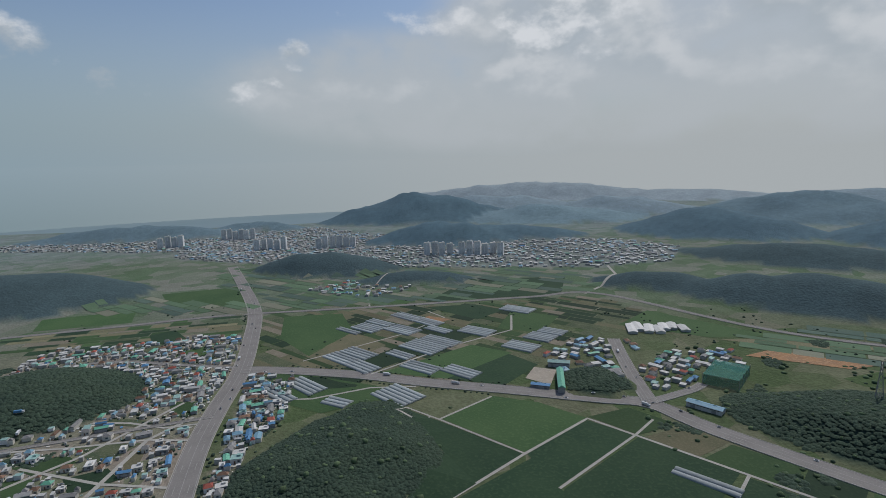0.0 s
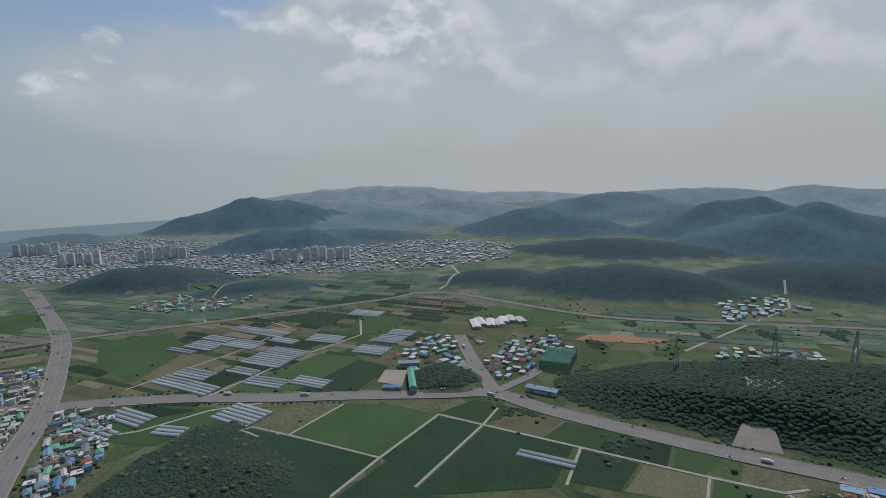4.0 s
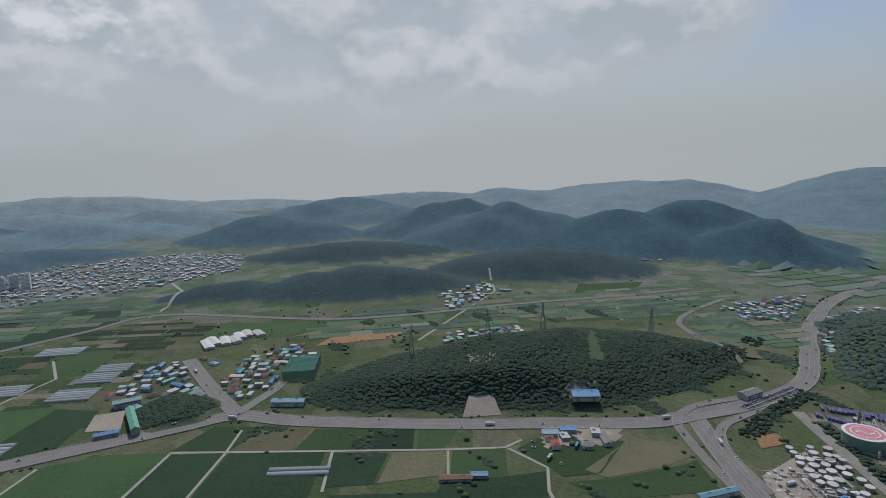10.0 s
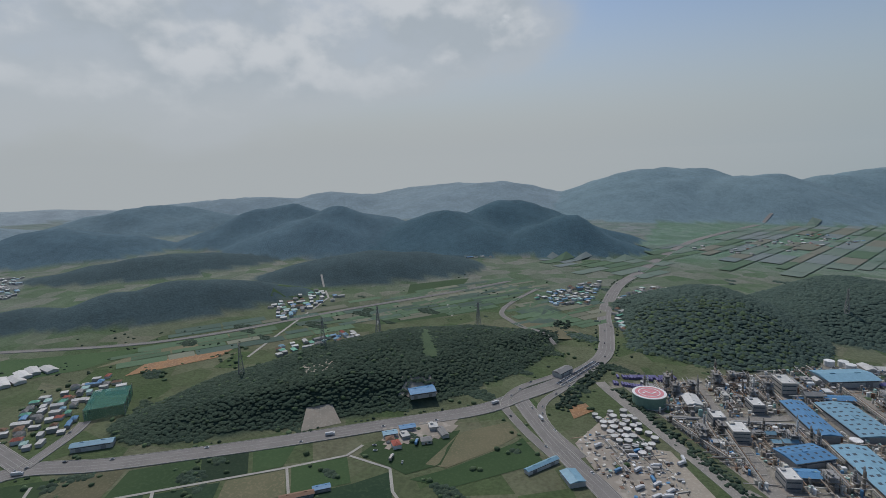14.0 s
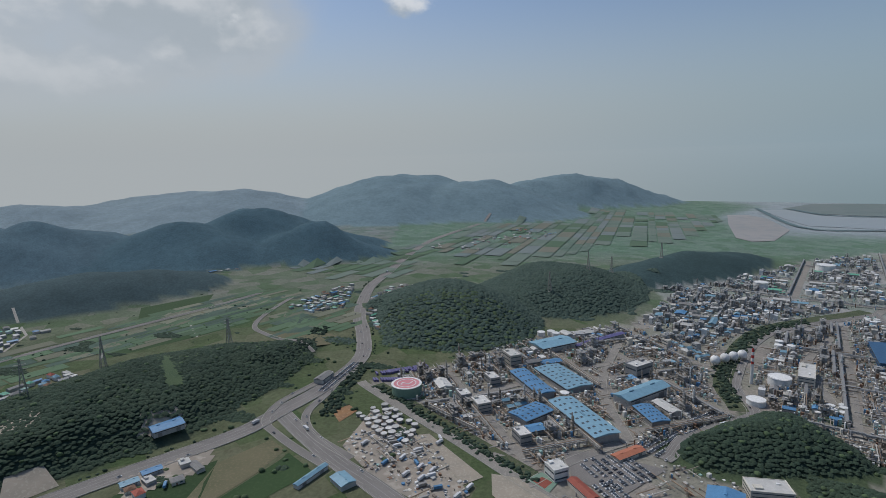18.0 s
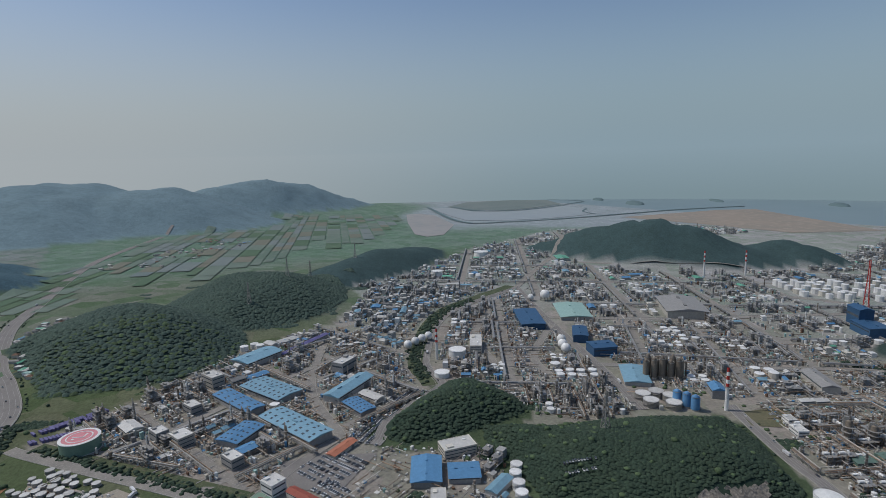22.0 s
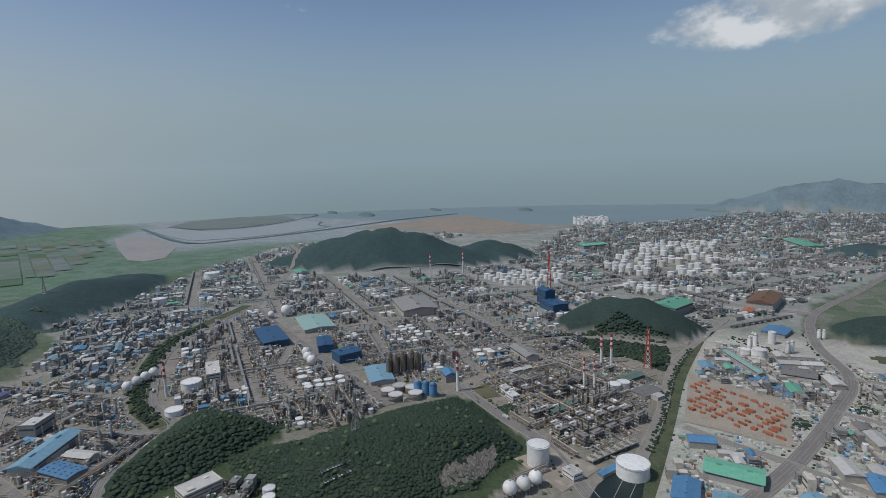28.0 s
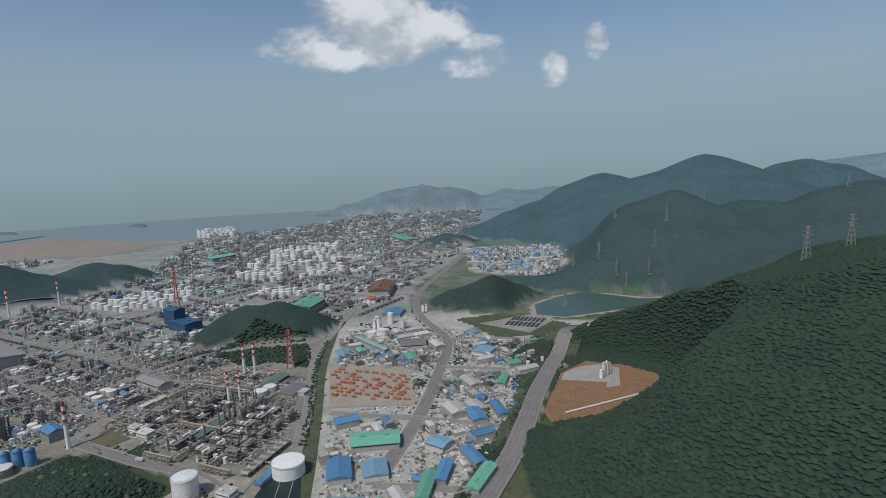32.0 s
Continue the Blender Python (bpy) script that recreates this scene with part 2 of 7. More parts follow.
# farther wooded mountains
PEAKS = {
    "p1": (-120, 2900, 582, 343, 0, 150), "p2": (0, 1990, 312, 156, 0, 84), "p2b": (230, 2080, 343, 156, -5, 45),
    "p3": (1044, 2049, 374, 312, -30, 98), "p4": (1669, 2493, 582, 416, -30, 125), "p5": (1660, 1592, 437, 343, -40, 128),
    "p6": (1576, 1231, 437, 343, -50, 135), "p7": (1693, 863, 395, 312, -60, 122), "p8": (1882, 677, 447, 343, -70, 140),
    "p9": (1740, 470, 270, 198, -75, 108), "n1": (520, 2700, 541, 270, -10, 75), "n2": (950, 2950, 541, 270, -15, 95), "n3": (260, 3350, 832, 291, 0, 100), "n4": (-420, 3450, 312, 166, 0, 60), "q2": (-330, 1480, 230, 120, -10, 48), "q3": (-70, 1300, 160, 70, 0, 24),
    "q4": (-1010, 1180, 330, 220, 20, 62), "q5": (-1330, 2350, 520, 160, 8, 55), "q6": (-880, 2560, 260, 90, 0, 42),
    "q7": (720, 1010, 300, 120, -35, 50), "q8": (480, 1190, 150, 80, -20, 28), "q9": (1180, 820, 330, 170, -45, 52), "q10": (980, 1420, 330, 160, -35, 40),
    "k3": (-1470, -2265, 950, 900, 0, 345), "k4": (-1210, -2720, 640, 600, 0, 262), "k5": (-2050, -2330, 800, 700, 0, 300), "k6": (-700, -2500, 330, 300, 0, 110),
    "q11": (-306, -2255, 150, 95, 0, 40),
}
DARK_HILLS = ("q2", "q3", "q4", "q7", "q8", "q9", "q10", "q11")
# ranges at the edge of sight
RANGES = {
    "r1": (680, 4250, 1320, 396, -9, 130), "r2": (3300, 1435, 960, 840, 0, 150), "r3": (3620, 314, 1020, 912, 0, 225), "r4": (3400, -140, 672, 744, 0, 190),
    "r5": (4080, -900, 470, 900, 10, 225), "r6": (2500, 2900, 960, 480, -40, 98), "r7": (-359, -4126, 820, 230, 5, 187), "r8": (2900, 2250, 600, 600, 0, 108), "r9": (3950, 1900, 600, 1080, 0, 112),
    "r10": (-1300, -4250, 840, 480, 0, 130), "r11": (-3000, -3000, 1080, 1080, 0, 300), "r12": (-3300, -600, 1080, 1440, 0, 300), "r13": (1700, 3950, 840, 360, -20, 66),
}


def inside(poly, x, y):
    """Which of the places lie within a polygon."""
    x, y = np.asarray(x, float), np.asarray(y, float)
    hit = np.zeros(x.shape, bool)
    for (x0, y0), (x1, y1) in zip(poly, poly[1:] + poly[:1]):
        cross = (y0 > y) != (y1 > y)
        hit ^= cross & (x < (x1 - x0) * (y - y0) / (y1 - y0 + 1e-9) + x0)
    return hit


TRUNK = [(239, 600), (284, 535), (384, 422), (471, 335), (551, 255), (602, 226), (687, 184), (797, 155), (920, 172), (1036, 197)]
ESTATE = [(-355, -2056), (-694, -1991), (-608, -1641), (-474, -1437), (-283, -1545)]
# the outlines of the three small hills that stand nearest, and how far their slopes reach in
OUTLINES = {
    "a": ([(-212, 440), (-214, 480), (-188, 530), (-158, 585), (-110, 622), (-58, 626), (-34, 590), (-22, 540), (2, 505), (-4, 478), (-28, 452), (-52, 425), (-70, 390), (-150, 380)], 95),
    "f": ([(540, -218), (517, -208), (482, -234), (474, -275), (472, -322), (480, -386), (515, -402), (552, -398), (592, -376), (598, -330), (580, -280)], 62),
    "g": ([(474, -326), (441, -305), (391, -297), (331, -294), (262, -340), (218, -400), (214, -450), (217, -505), (240, -518), (286, -556), (325, -580), (345, -576), (366, -540), (400, -465), (440, -365)], 85),
}


def edge_distance(poly, x, y, closed=True):
    """How far places lie from a polygon's outline, or from an open line."""
    best = np.full(np.shape(x), 1e9)
    for (x0, y0), (x1, y1) in zip(poly, poly[1:] + poly[:1] if closed else poly[1:]):
        dx, dy = x1 - x0, y1 - y0
        t = np.clip(((x - x0) * dx + (y - y0) * dy) / (dx * dx + dy * dy), 0, 1)
        best = np.minimum(best, np.hypot(x - x0 - t * dx, y - y0 - t * dy))
    return best


def knoll(poly, reach, hill, x, y):
    """A hill over an outline: steep at its foot, rounded on top."""
    cx, cy, h = hill[0], hill[1], hill[5]
    x2, y2 = x + 7 * wave_noise(x, y, 21, 61), y + 7 * wave_noise(x, y, 23, 62)
    d = np.where(inside(poly, x2, y2), edge_distance(poly, x2, y2), 0.0)
    t = np.clip(d / reach, 0, 1)
    return h * (1 - (1 - t) ** 1.8) * (1 + 0.09 * wave_noise(x, y, 34, int(abs(cx))))


def bump(hill, x, y):
    cx, cy, rx, ry, turn, h = hill
    out = np.zeros(x.shape)
    for key, (poly, slope) in OUTLINES.items():
        if hill is HILLS[key]:
            near = (np.abs(x - cx) < 330) & (np.abs(y - cy) < 330)
            if near.any():
                out[near] = knoll(poly, slope, hill, x[near], y[near])
            return out
    reach = max(rx, ry) * 1.25
    near = (np.abs(x - cx) < reach) & (np.abs(y - cy) < reach)
    if not near.any():
        return out
    x, y = x[near], y[near]
    c, s = math.cos(radians(turn)), math.sin(radians(turn))
    u, v = ((x - cx) * c + (y - cy) * s) / rx, (-(x - cx) * s + (y - cy) * c) / ry
    size = min(rx, ry)
    w = 1 + 0.13 * wave_noise(x, y, size * 0.28, int(abs(cx) + abs(cy)))
    d = np.clip((u * u + v * v) * w, 0, 1)
    rough = 0.10 if h < 75 else 0.15 if h < 160 else 0.06
    shape = (1 - d) ** 1.2 if h < 75 or (hill in HILLS.values() and hill not in (HILLS["k2"], HILLS["k2b"], HILLS["k2c"])) else (1 - d) ** 1.35 if hill in RANGES.values() else (1 - d ** 0.58)
    out[near] = h * shape * (1 + rough * wave_noise(x, y, size * 0.2, int(abs(cx) * 3 + abs(cy))))
    if h >= 75:
        # gullies and spurs
        out[near] *= 1 + 0.035 * (wave_noise(x, y, size * 0.09, int(abs(cx) * 7)) + wave_noise(x, y, size * 0.055, int(abs(cy) * 3 + 1)) + wave_noise(x, y, size * 0.13, int(abs(cy) * 2 + 5)))
        out[near] *= 1 - 0.13 * np.abs(wave_noise(x, y, size * 0.10, int(abs(cx) + abs(cy) * 5))) * smoothstep(0.0, 0.35, d)
    if hill is HILLS["k"]:
        # the terrace cut for the batching plant
        out[near] *= 1 - 0.93 * smoothstep(178, 122, np.hypot(x + 272, (y + 640) * 0.95))
    if hill in (HILLS["c"], HILLS["e"]):
        # level ground under the trunk road
        out[near] *= smoothstep(18, 75, edge_distance(TRUNK, x, y, False))
    if hill in (HILLS["k2"], HILLS["k2c"], PEAKS["k3"], PEAKS["k6"]):
        # the valley of the western works
        out[near] *= np.where(inside(ESTATE, x, y), 0.0, smoothstep(0, 170, edge_distance(ESTATE, x, y)))
    if hill in (HILLS["k"], HILLS["k2"], HILLS["j"]):
        # the basin of the reservoir
        out[near] *= smoothstep(0.9, 1.35, np.hypot((x + 470) / 190, (y + 1098) / 112))
    return out


def plain(x, y):
    s = np.where(y > 0, 30.0, 45.0)
    return s * np.tanh(0.0314 * y / s)


def sea_mask(x, y):
    """How far a place is under the sea, 0 to 1."""
    wob = 90 * wave_noise(x, y, 260, 5)
    bay = smoothstep(0, 420, y - 2650 - 0.10 * (x + 2200) + wob * 0.6) * smoothstep(-300, -700, x + wob)
    east = smoothstep(0, 200, -(y + 3330) - wob * 0.5 - 0.12 * np.maximum(x - 800, 0)) * smoothstep(250, 520, x + wob * 0.4 + (y + 3400) * 0.4)
    return np.maximum(bay, east)


def land(x, y):
    x, y = np.asarray(x, float), np.asarray(y, float)
    z = plain(x, y)
    top = np.zeros_like(z)
    for group in (HILLS, PEAKS, RANGES):
        for hill in group.values():
            if abs(x - hill[0]).min() < 1.25 * max(*hill[2:4], 260):
                top = np.maximum(top, bump(hill, x, y))
    return z + top - 90 * sea_mask(x, y)


def on_land(x, y):
    return float(land(np.array([x]), np.array([y]))[0])


def group_height(group, x, y):
    top = np.zeros_like(x)
    for hill in group.values():
        top = np.maximum(top, bump(hill, x, y))
    return top


def wood_height(x, y):
    return np.maximum(group_height(HILLS, x, y), np.maximum(group_height(PEAKS, x, y), group_height(RANGES, x, y)))


VILLAGE_W = [(-250, 440), (-300, 740), (-330, 900), (-420, 900), (-640, 800), (-640, 740), (-440, 720), (-390, 640), (-430, 585), (-520, 540), (-420, 430)]
VILLAGE_W2 = [(-222, 440), (-275, 740), (-215, 720), (-190, 600), (-212, 520), (-195, 440)]
CITY = [(-900, 1750), (-560, 1600), (-420, 1560), (-150, 1480), (420, 1400), (620, 1450), (760, 1700), (620, 1900), (300, 2000), (-300, 2250), (-600, 2600), (-900, 2600)]
CITY_W = [(-1800, 2050), (-1000, 1900), (-650, 1750), (-620, 2250), (-900, 2450), (-1800, 2350)]
PLANT = [(690, 135), (800, -20), (900, -130), (985, -320), (1140, -455), (1320, -480), (1420, -800), (1640, -1080), (1900, -1700), (1700, -2350), (900, -3100), (500, -3500), (-100, -4300), (-900, -4300),
         (-520, -2650), (-330, -1950), (-90, -1400), (-60, -1150), (-440, -950), (-330, -830), (-230, -670), (-150, -520), (-60, -380), (60, -200), (250, -90), (400, -85), (470, -62), (530, -12), (600, 47), (680, 115)]


def terrain():
    na, nr = 720, 250
    a = np.linspace(0, 2 * np.pi, na, endpoint=False)
    r = 40 * (4720 / 40) ** (np.arange(nr) / (nr - 1))
    A, R = np.meshgrid(a, r)
    X, Y = (R * np.sin(A)).ravel(), (R * np.cos(A)).ravel()
    Z = land(X, Y)
    i, j = np.meshgrid(np.arange(nr - 1), np.arange(na), indexing="ij")
    k = (j + 1) % na
    F = np.stack([i * na + j, i * na + k, (i + 1) * na + k, (i + 1) * na + j], -1).reshape(-1, 4)[:, ::-1]
    verts = np.concatenate([np.stack([X, Y, Z], 1), [[0, 0, 0]]])
    hub = len(X)
    F = np.concatenate([F, [(hub, (q + 2) % na, (q + 1) % na, q) for q in range(0, na, 2)]])
    me = mesh_np("ground", verts, F, [GROUND], None, True)
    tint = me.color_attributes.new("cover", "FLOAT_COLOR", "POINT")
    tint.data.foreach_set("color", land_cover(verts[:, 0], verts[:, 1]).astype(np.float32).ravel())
    return tagged(new("ground", me), "farmland, yards and wooded hills down to the sea", "ground", kind="structure")


# wood colours per hill with distance haze painted in, and the kinds of open ground; the fourth number says how patchy
# it is
PINE, HAZED_WOOD, HAZED_PINE = (0.035, 0.056, 0.040), (0.054, 0.084, 0.072), (0.052, 0.086, 0.086)
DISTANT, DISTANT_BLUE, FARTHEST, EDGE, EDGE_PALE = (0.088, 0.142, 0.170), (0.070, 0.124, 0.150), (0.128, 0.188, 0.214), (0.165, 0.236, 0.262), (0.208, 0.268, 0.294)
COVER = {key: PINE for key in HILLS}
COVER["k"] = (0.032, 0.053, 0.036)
COVER.update({key: HAZED_WOOD for key in ("e", "e2")})
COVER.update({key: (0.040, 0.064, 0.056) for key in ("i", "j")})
COVER.update({key: HAZED_PINE for key in ("e3", "h", "h2", "k2", "k2b", "k2c")})
# farther hills get paler, bluer base colours that stand in for haze
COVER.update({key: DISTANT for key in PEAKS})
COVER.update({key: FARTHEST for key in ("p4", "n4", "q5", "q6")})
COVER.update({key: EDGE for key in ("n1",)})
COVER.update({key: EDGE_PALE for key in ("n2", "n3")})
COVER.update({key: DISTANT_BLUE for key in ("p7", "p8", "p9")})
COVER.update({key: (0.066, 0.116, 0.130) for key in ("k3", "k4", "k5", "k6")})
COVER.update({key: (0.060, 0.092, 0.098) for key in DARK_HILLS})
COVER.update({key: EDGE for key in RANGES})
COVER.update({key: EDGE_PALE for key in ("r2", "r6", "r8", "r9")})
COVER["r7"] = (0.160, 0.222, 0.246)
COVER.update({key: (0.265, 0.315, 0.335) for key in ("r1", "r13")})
# far grounds and the far yard have haze mixed into their colour
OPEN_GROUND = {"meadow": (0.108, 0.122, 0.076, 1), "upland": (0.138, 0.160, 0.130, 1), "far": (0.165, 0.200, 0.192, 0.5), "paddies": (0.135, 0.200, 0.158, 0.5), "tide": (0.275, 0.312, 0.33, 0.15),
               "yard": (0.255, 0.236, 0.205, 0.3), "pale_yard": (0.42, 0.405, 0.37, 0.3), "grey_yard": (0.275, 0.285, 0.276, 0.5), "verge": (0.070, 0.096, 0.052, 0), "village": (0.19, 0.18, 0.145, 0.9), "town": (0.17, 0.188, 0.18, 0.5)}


def land_cover(x, y):
    col = np.empty((len(x), 4))
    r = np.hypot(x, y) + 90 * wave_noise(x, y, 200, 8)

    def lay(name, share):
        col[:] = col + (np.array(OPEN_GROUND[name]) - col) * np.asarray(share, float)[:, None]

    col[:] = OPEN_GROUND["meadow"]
    # ground pales with distance from the middle, haze put into the colour
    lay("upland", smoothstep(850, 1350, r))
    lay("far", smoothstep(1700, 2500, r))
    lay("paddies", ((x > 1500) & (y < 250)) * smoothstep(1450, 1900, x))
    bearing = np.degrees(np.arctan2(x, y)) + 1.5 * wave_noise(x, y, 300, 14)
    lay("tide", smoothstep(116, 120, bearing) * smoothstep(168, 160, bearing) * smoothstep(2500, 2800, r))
    lay("village", inside(VILLAGE_W, x, y) | inside(VILLAGE_W2, x, y))
    lay("town", inside(CITY, x, y) | inside(CITY_W, x, y))
    plant = inside(PLANT, x, y)
    lay("pale_yard", inside(ESTATE, x, y))
    lay("yard", plant)
    # painted haze cools and greys the far part of the plant
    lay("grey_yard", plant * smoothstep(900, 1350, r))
    lay("pale_yard", plant * smoothstep(110, 80, x) * smoothstep(-1150, -1050, y))
    for poly in (OUTLINES["f"][0], OUTLINES["g"][0]):
        lay("verge", (np.hypot(x - 430, y + 380) < 420) * (inside(poly, x, y) | (edge_distance(poly, x, y) < 13)))
    jig = 1.4 * wave_noise(x, y, 9, 3)
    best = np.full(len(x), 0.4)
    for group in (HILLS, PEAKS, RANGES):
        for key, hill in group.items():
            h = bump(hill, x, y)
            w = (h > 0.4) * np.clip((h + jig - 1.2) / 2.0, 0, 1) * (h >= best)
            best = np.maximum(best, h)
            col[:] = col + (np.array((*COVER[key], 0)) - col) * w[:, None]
    return col


def ground_material():
    """Ground whose cover colour, painted haze included, is laid down place by place, with patches, grain and relief."""
    m = bpy.data.materials.new("ground_cover")
    m.use_nodes = True
    n, l = m.node_tree.nodes, m.node_tree.links
    b = n["Principled BSDF"]
    b.inputs["Roughness"].default_value, b.inputs["Specular IOR Level"].default_value = 1.0, 0.15
    att, geo = n.new("ShaderNodeAttribute"), n.new("ShaderNodeNewGeometry")
    att.attribute_name = "cover"

    def spread(v, lo, hi, a=0.36, c=0.64):
        r = n.new("ShaderNodeMapRange")
        l.new(v, r.inputs[0])
        for k, q in enumerate((a, c, lo, hi)):
            r.inputs[k + 1].default_value = q
        return r.outputs[0]

    def grain(scale, detail):
        t = n.new("ShaderNodeTexNoise")
        t.inputs["Scale"].default_value, t.inputs["Detail"].default_value = scale, detail
        l.new(geo.outputs["Position"], t.inputs[0])
        return t.outputs[0]

    def times(a, c):
        q = n.new("ShaderNodeMath")
        q.operation = "MULTIPLY"
        l.new(a, q.inputs[0])
        l.new(c, q.inputs[1])
        return q.outputs[0]

    fine = grain(0.22, 6)
    value = times(times(spread(grain(0.010, 4), 0.93, 1.07), spread(grain(0.05, 4), 0.93, 1.07)), spread(fine, 0.88, 1.12))
    cells = n.new("ShaderNodeTexVoronoi")
    cells.inputs["Scale"].default_value = 0.022
    l.new(geo.outputs["Position"], cells.inputs[0])
    one = n.new("ShaderNodeMix")
    one.data_type = "RGBA"
    sep = n.new("ShaderNodeSeparateColor")
    l.new(cells.outputs["Color"], sep.inputs[0])
    ramp = n.new("ShaderNodeValToRGB")
    ramp.color_ramp.elements[0].color, ramp.color_ramp.elements[1].color = (0.62, 0.82, 0.55, 1), (1.32, 1.18, 1.2, 1)
    l.new(sep.outputs[0], ramp.inputs[0])
    l.new(att.outputs["Alpha"], one.inputs[0])
    one.inputs[6].default_value = (1, 1, 1, 1)
    l.new(ramp.outputs[0], one.inputs[7])
    mul = n.new("ShaderNodeMix")
    mul.data_type, mul.blend_type = "RGBA", "MULTIPLY"
    mul.inputs[0].default_value = 1.0
    l.new(att.outputs["Color"], mul.inputs[6])
    l.new(one.outputs[2], mul.inputs[7])
    sc = n.new("ShaderNodeVectorMath")
    sc.operation = "SCALE"
    l.new(mul.outputs[2], sc.inputs[0])
    l.new(value, sc.inputs[3])
    l.new(sc.outputs[0], b.inputs["Base Color"])
    bp = n.new("ShaderNodeBump")
    bp.inputs["Distance"].default_value, bp.inputs["Strength"].default_value = 2.0, 0.9
    l.new(fine, bp.inputs["Height"])
    l.new(bp.outputs[0], b.inputs["Normal"])
    return m


GROUND = ground_material()
# far ground colours, greyed and blued to carry painted haze
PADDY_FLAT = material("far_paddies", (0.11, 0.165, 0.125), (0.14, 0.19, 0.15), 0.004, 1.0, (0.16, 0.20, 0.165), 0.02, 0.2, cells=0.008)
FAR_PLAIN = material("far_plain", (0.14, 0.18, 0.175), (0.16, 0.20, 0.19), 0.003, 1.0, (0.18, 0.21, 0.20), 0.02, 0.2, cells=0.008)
terrain()


def sheet(name, poly, mat, lift=0.3, step=40.0, label="", category="", kind="structure", z=None):
    """A flat patch laid on the land: the polygon's outline, cut finely enough to follow the slope."""
    bm = bmesh.new()
    pts = []
    for (x0, y0), (x1, y1) in zip(poly, poly[1:] + poly[:1]):
        m = max(1, int(math.hypot(x1 - x0, y1 - y0) / step))
        pts += [(x0 + (x1 - x0) * q / m, y0 + (y1 - y0) * q / m) for q in range(m)]
    f = bm.faces.new([bm.verts.new((x, y, 0)) for x, y in pts])
    bmesh.ops.triangulate(bm, faces=[f])
    hs = land(np.array([v.co.x for v in bm.verts]), np.array([v.co.y for v in bm.verts])) if z is None else [z] * len(bm.verts)
    for v, h in zip(bm.verts, hs):
        v.co.z = h + lift
    bmesh.ops.recalc_face_normals(bm, faces=bm.faces)
    if sum(q.normal.z * q.calc_area() for q in bm.faces) < 0:
        bmesh.ops.reverse_faces(bm, faces=bm.faces)
    me = bpy.data.meshes.new(name)
    bm.to_mesh(me)
    bm.free()
    me.materials.append(mat)
    return tagged(new(name, me), label, category, kind=kind)


def spline(points, step=12.0, smooth=True):
    """Points along a smooth line, or a bent one, through the given ones."""
    if not smooth:
        out = []
        for (x0, y0), (x1, y1) in zip(points, points[1:]):
            m = max(1, int(math.hypot(x1 - x0, y1 - y0) / step))
            out += [Vector((x0 + (x1 - x0) * q / m, y0 + (y1 - y0) * q / m, 0)) for q in range(m)]
        return out + [Vector((*points[-1], 0))]
    p = [Vector((*q, 0)) for q in points]
    p = [p[0] * 2 - p[1]] + p + [p[-1] * 2 - p[-2]]
    out = []
    for k in range(1, len(p) - 2):
        a, b, c, d = p[k - 1:k + 3]
        m = max(2, int((c - b).length / step))
        for q in range(m):
            t = q / m
            out.append(0.5 * (2 * b + (c - a) * t + (2 * a - 5 * b + 4 * c - d) * t * t + (3 * b - a - 3 * c + d) * t ** 3))
    return out + [p[-2]]


def band(points, width, lift, heights=None, offset=0.0, gap=None):
    """Corners and quads of a strip along a line; gap gives dash and pause for painted lines."""
    V, F = [], []
    n = len(points)
    run, keep = 0.0, []
    if heights is None:
        heights = land(np.array([p.x for p in points]), np.array([p.y for p in points]))
    for k, p in enumerate(points):
        t = (points[min(k + 1, n - 1)] - points[max(k - 1, 0)]).normalized()
        s = Vector((t.y, -t.x, 0))
        z = float(heights[k]) + lift
        for q in (-width / 2 + offset, width / 2 + offset):
            e = p + s * q
            V.append((e.x, e.y, z))
        run += (points[k] - points[k - 1]).length if k else 0
        keep.append(gap is None or run % sum(gap) < gap[0])
    F = [(2 * k, 2 * k + 1, 2 * k + 3, 2 * k + 2) for k in range(n - 1) if keep[k]]
    return V, F


ROADS = []


def road(points, width, mat=None, lift=0.5, label="", name="road", lines=True, kerb=True, step=12.0, smooth=True):
    ROADS.append((points, width))
    p = spline(points, step, smooth)
    V, F = band(p, width, lift)
    ob = tagged(new(name, mesh_np(name, V, F, mat or ASPHALT)), label or "grey asphalt road with worn painted lines", "road", kind="structure")
    if lines:
        for off, gap in ((0, None), (-width / 2 + 1.2, None), (width / 2 - 1.2, None), (-width / 4, (20, 20)), (width / 4, (20, 20))):
            V, F = band(p, 0.45, lift + 0.06, None, off, gap)
            if F:
                o = new("painted_line", mesh_np("painted_line", V, F, WHITE_LINE))
                o.parent = ob
    if kerb:
        for side in (-1, 1):
            V, F = band(p, 0.6, lift + 0.35, None, side * (width / 2 + 0.3))
            V2, F2 = [], []
            for k in range(0, len(V), 2):
                V2 += [V[k], V[k + 1], (V[k][0], V[k][1], V[k][2] - 0.9), (V[k + 1][0], V[k + 1][1], V[k + 1][2] - 0.9)]
            for k in range(len(V) // 2 - 1):
                a, b = 4 * k, 4 * k + 4
                F2 += [(a, a + 1, b + 1, b), (a + 2, a, b, b + 2), (a + 1, a + 3, b + 3, b + 1)]
            o = new("kerb", mesh_np("kerb", V2, F2, TRACK))
            o.parent = ob
    return ob


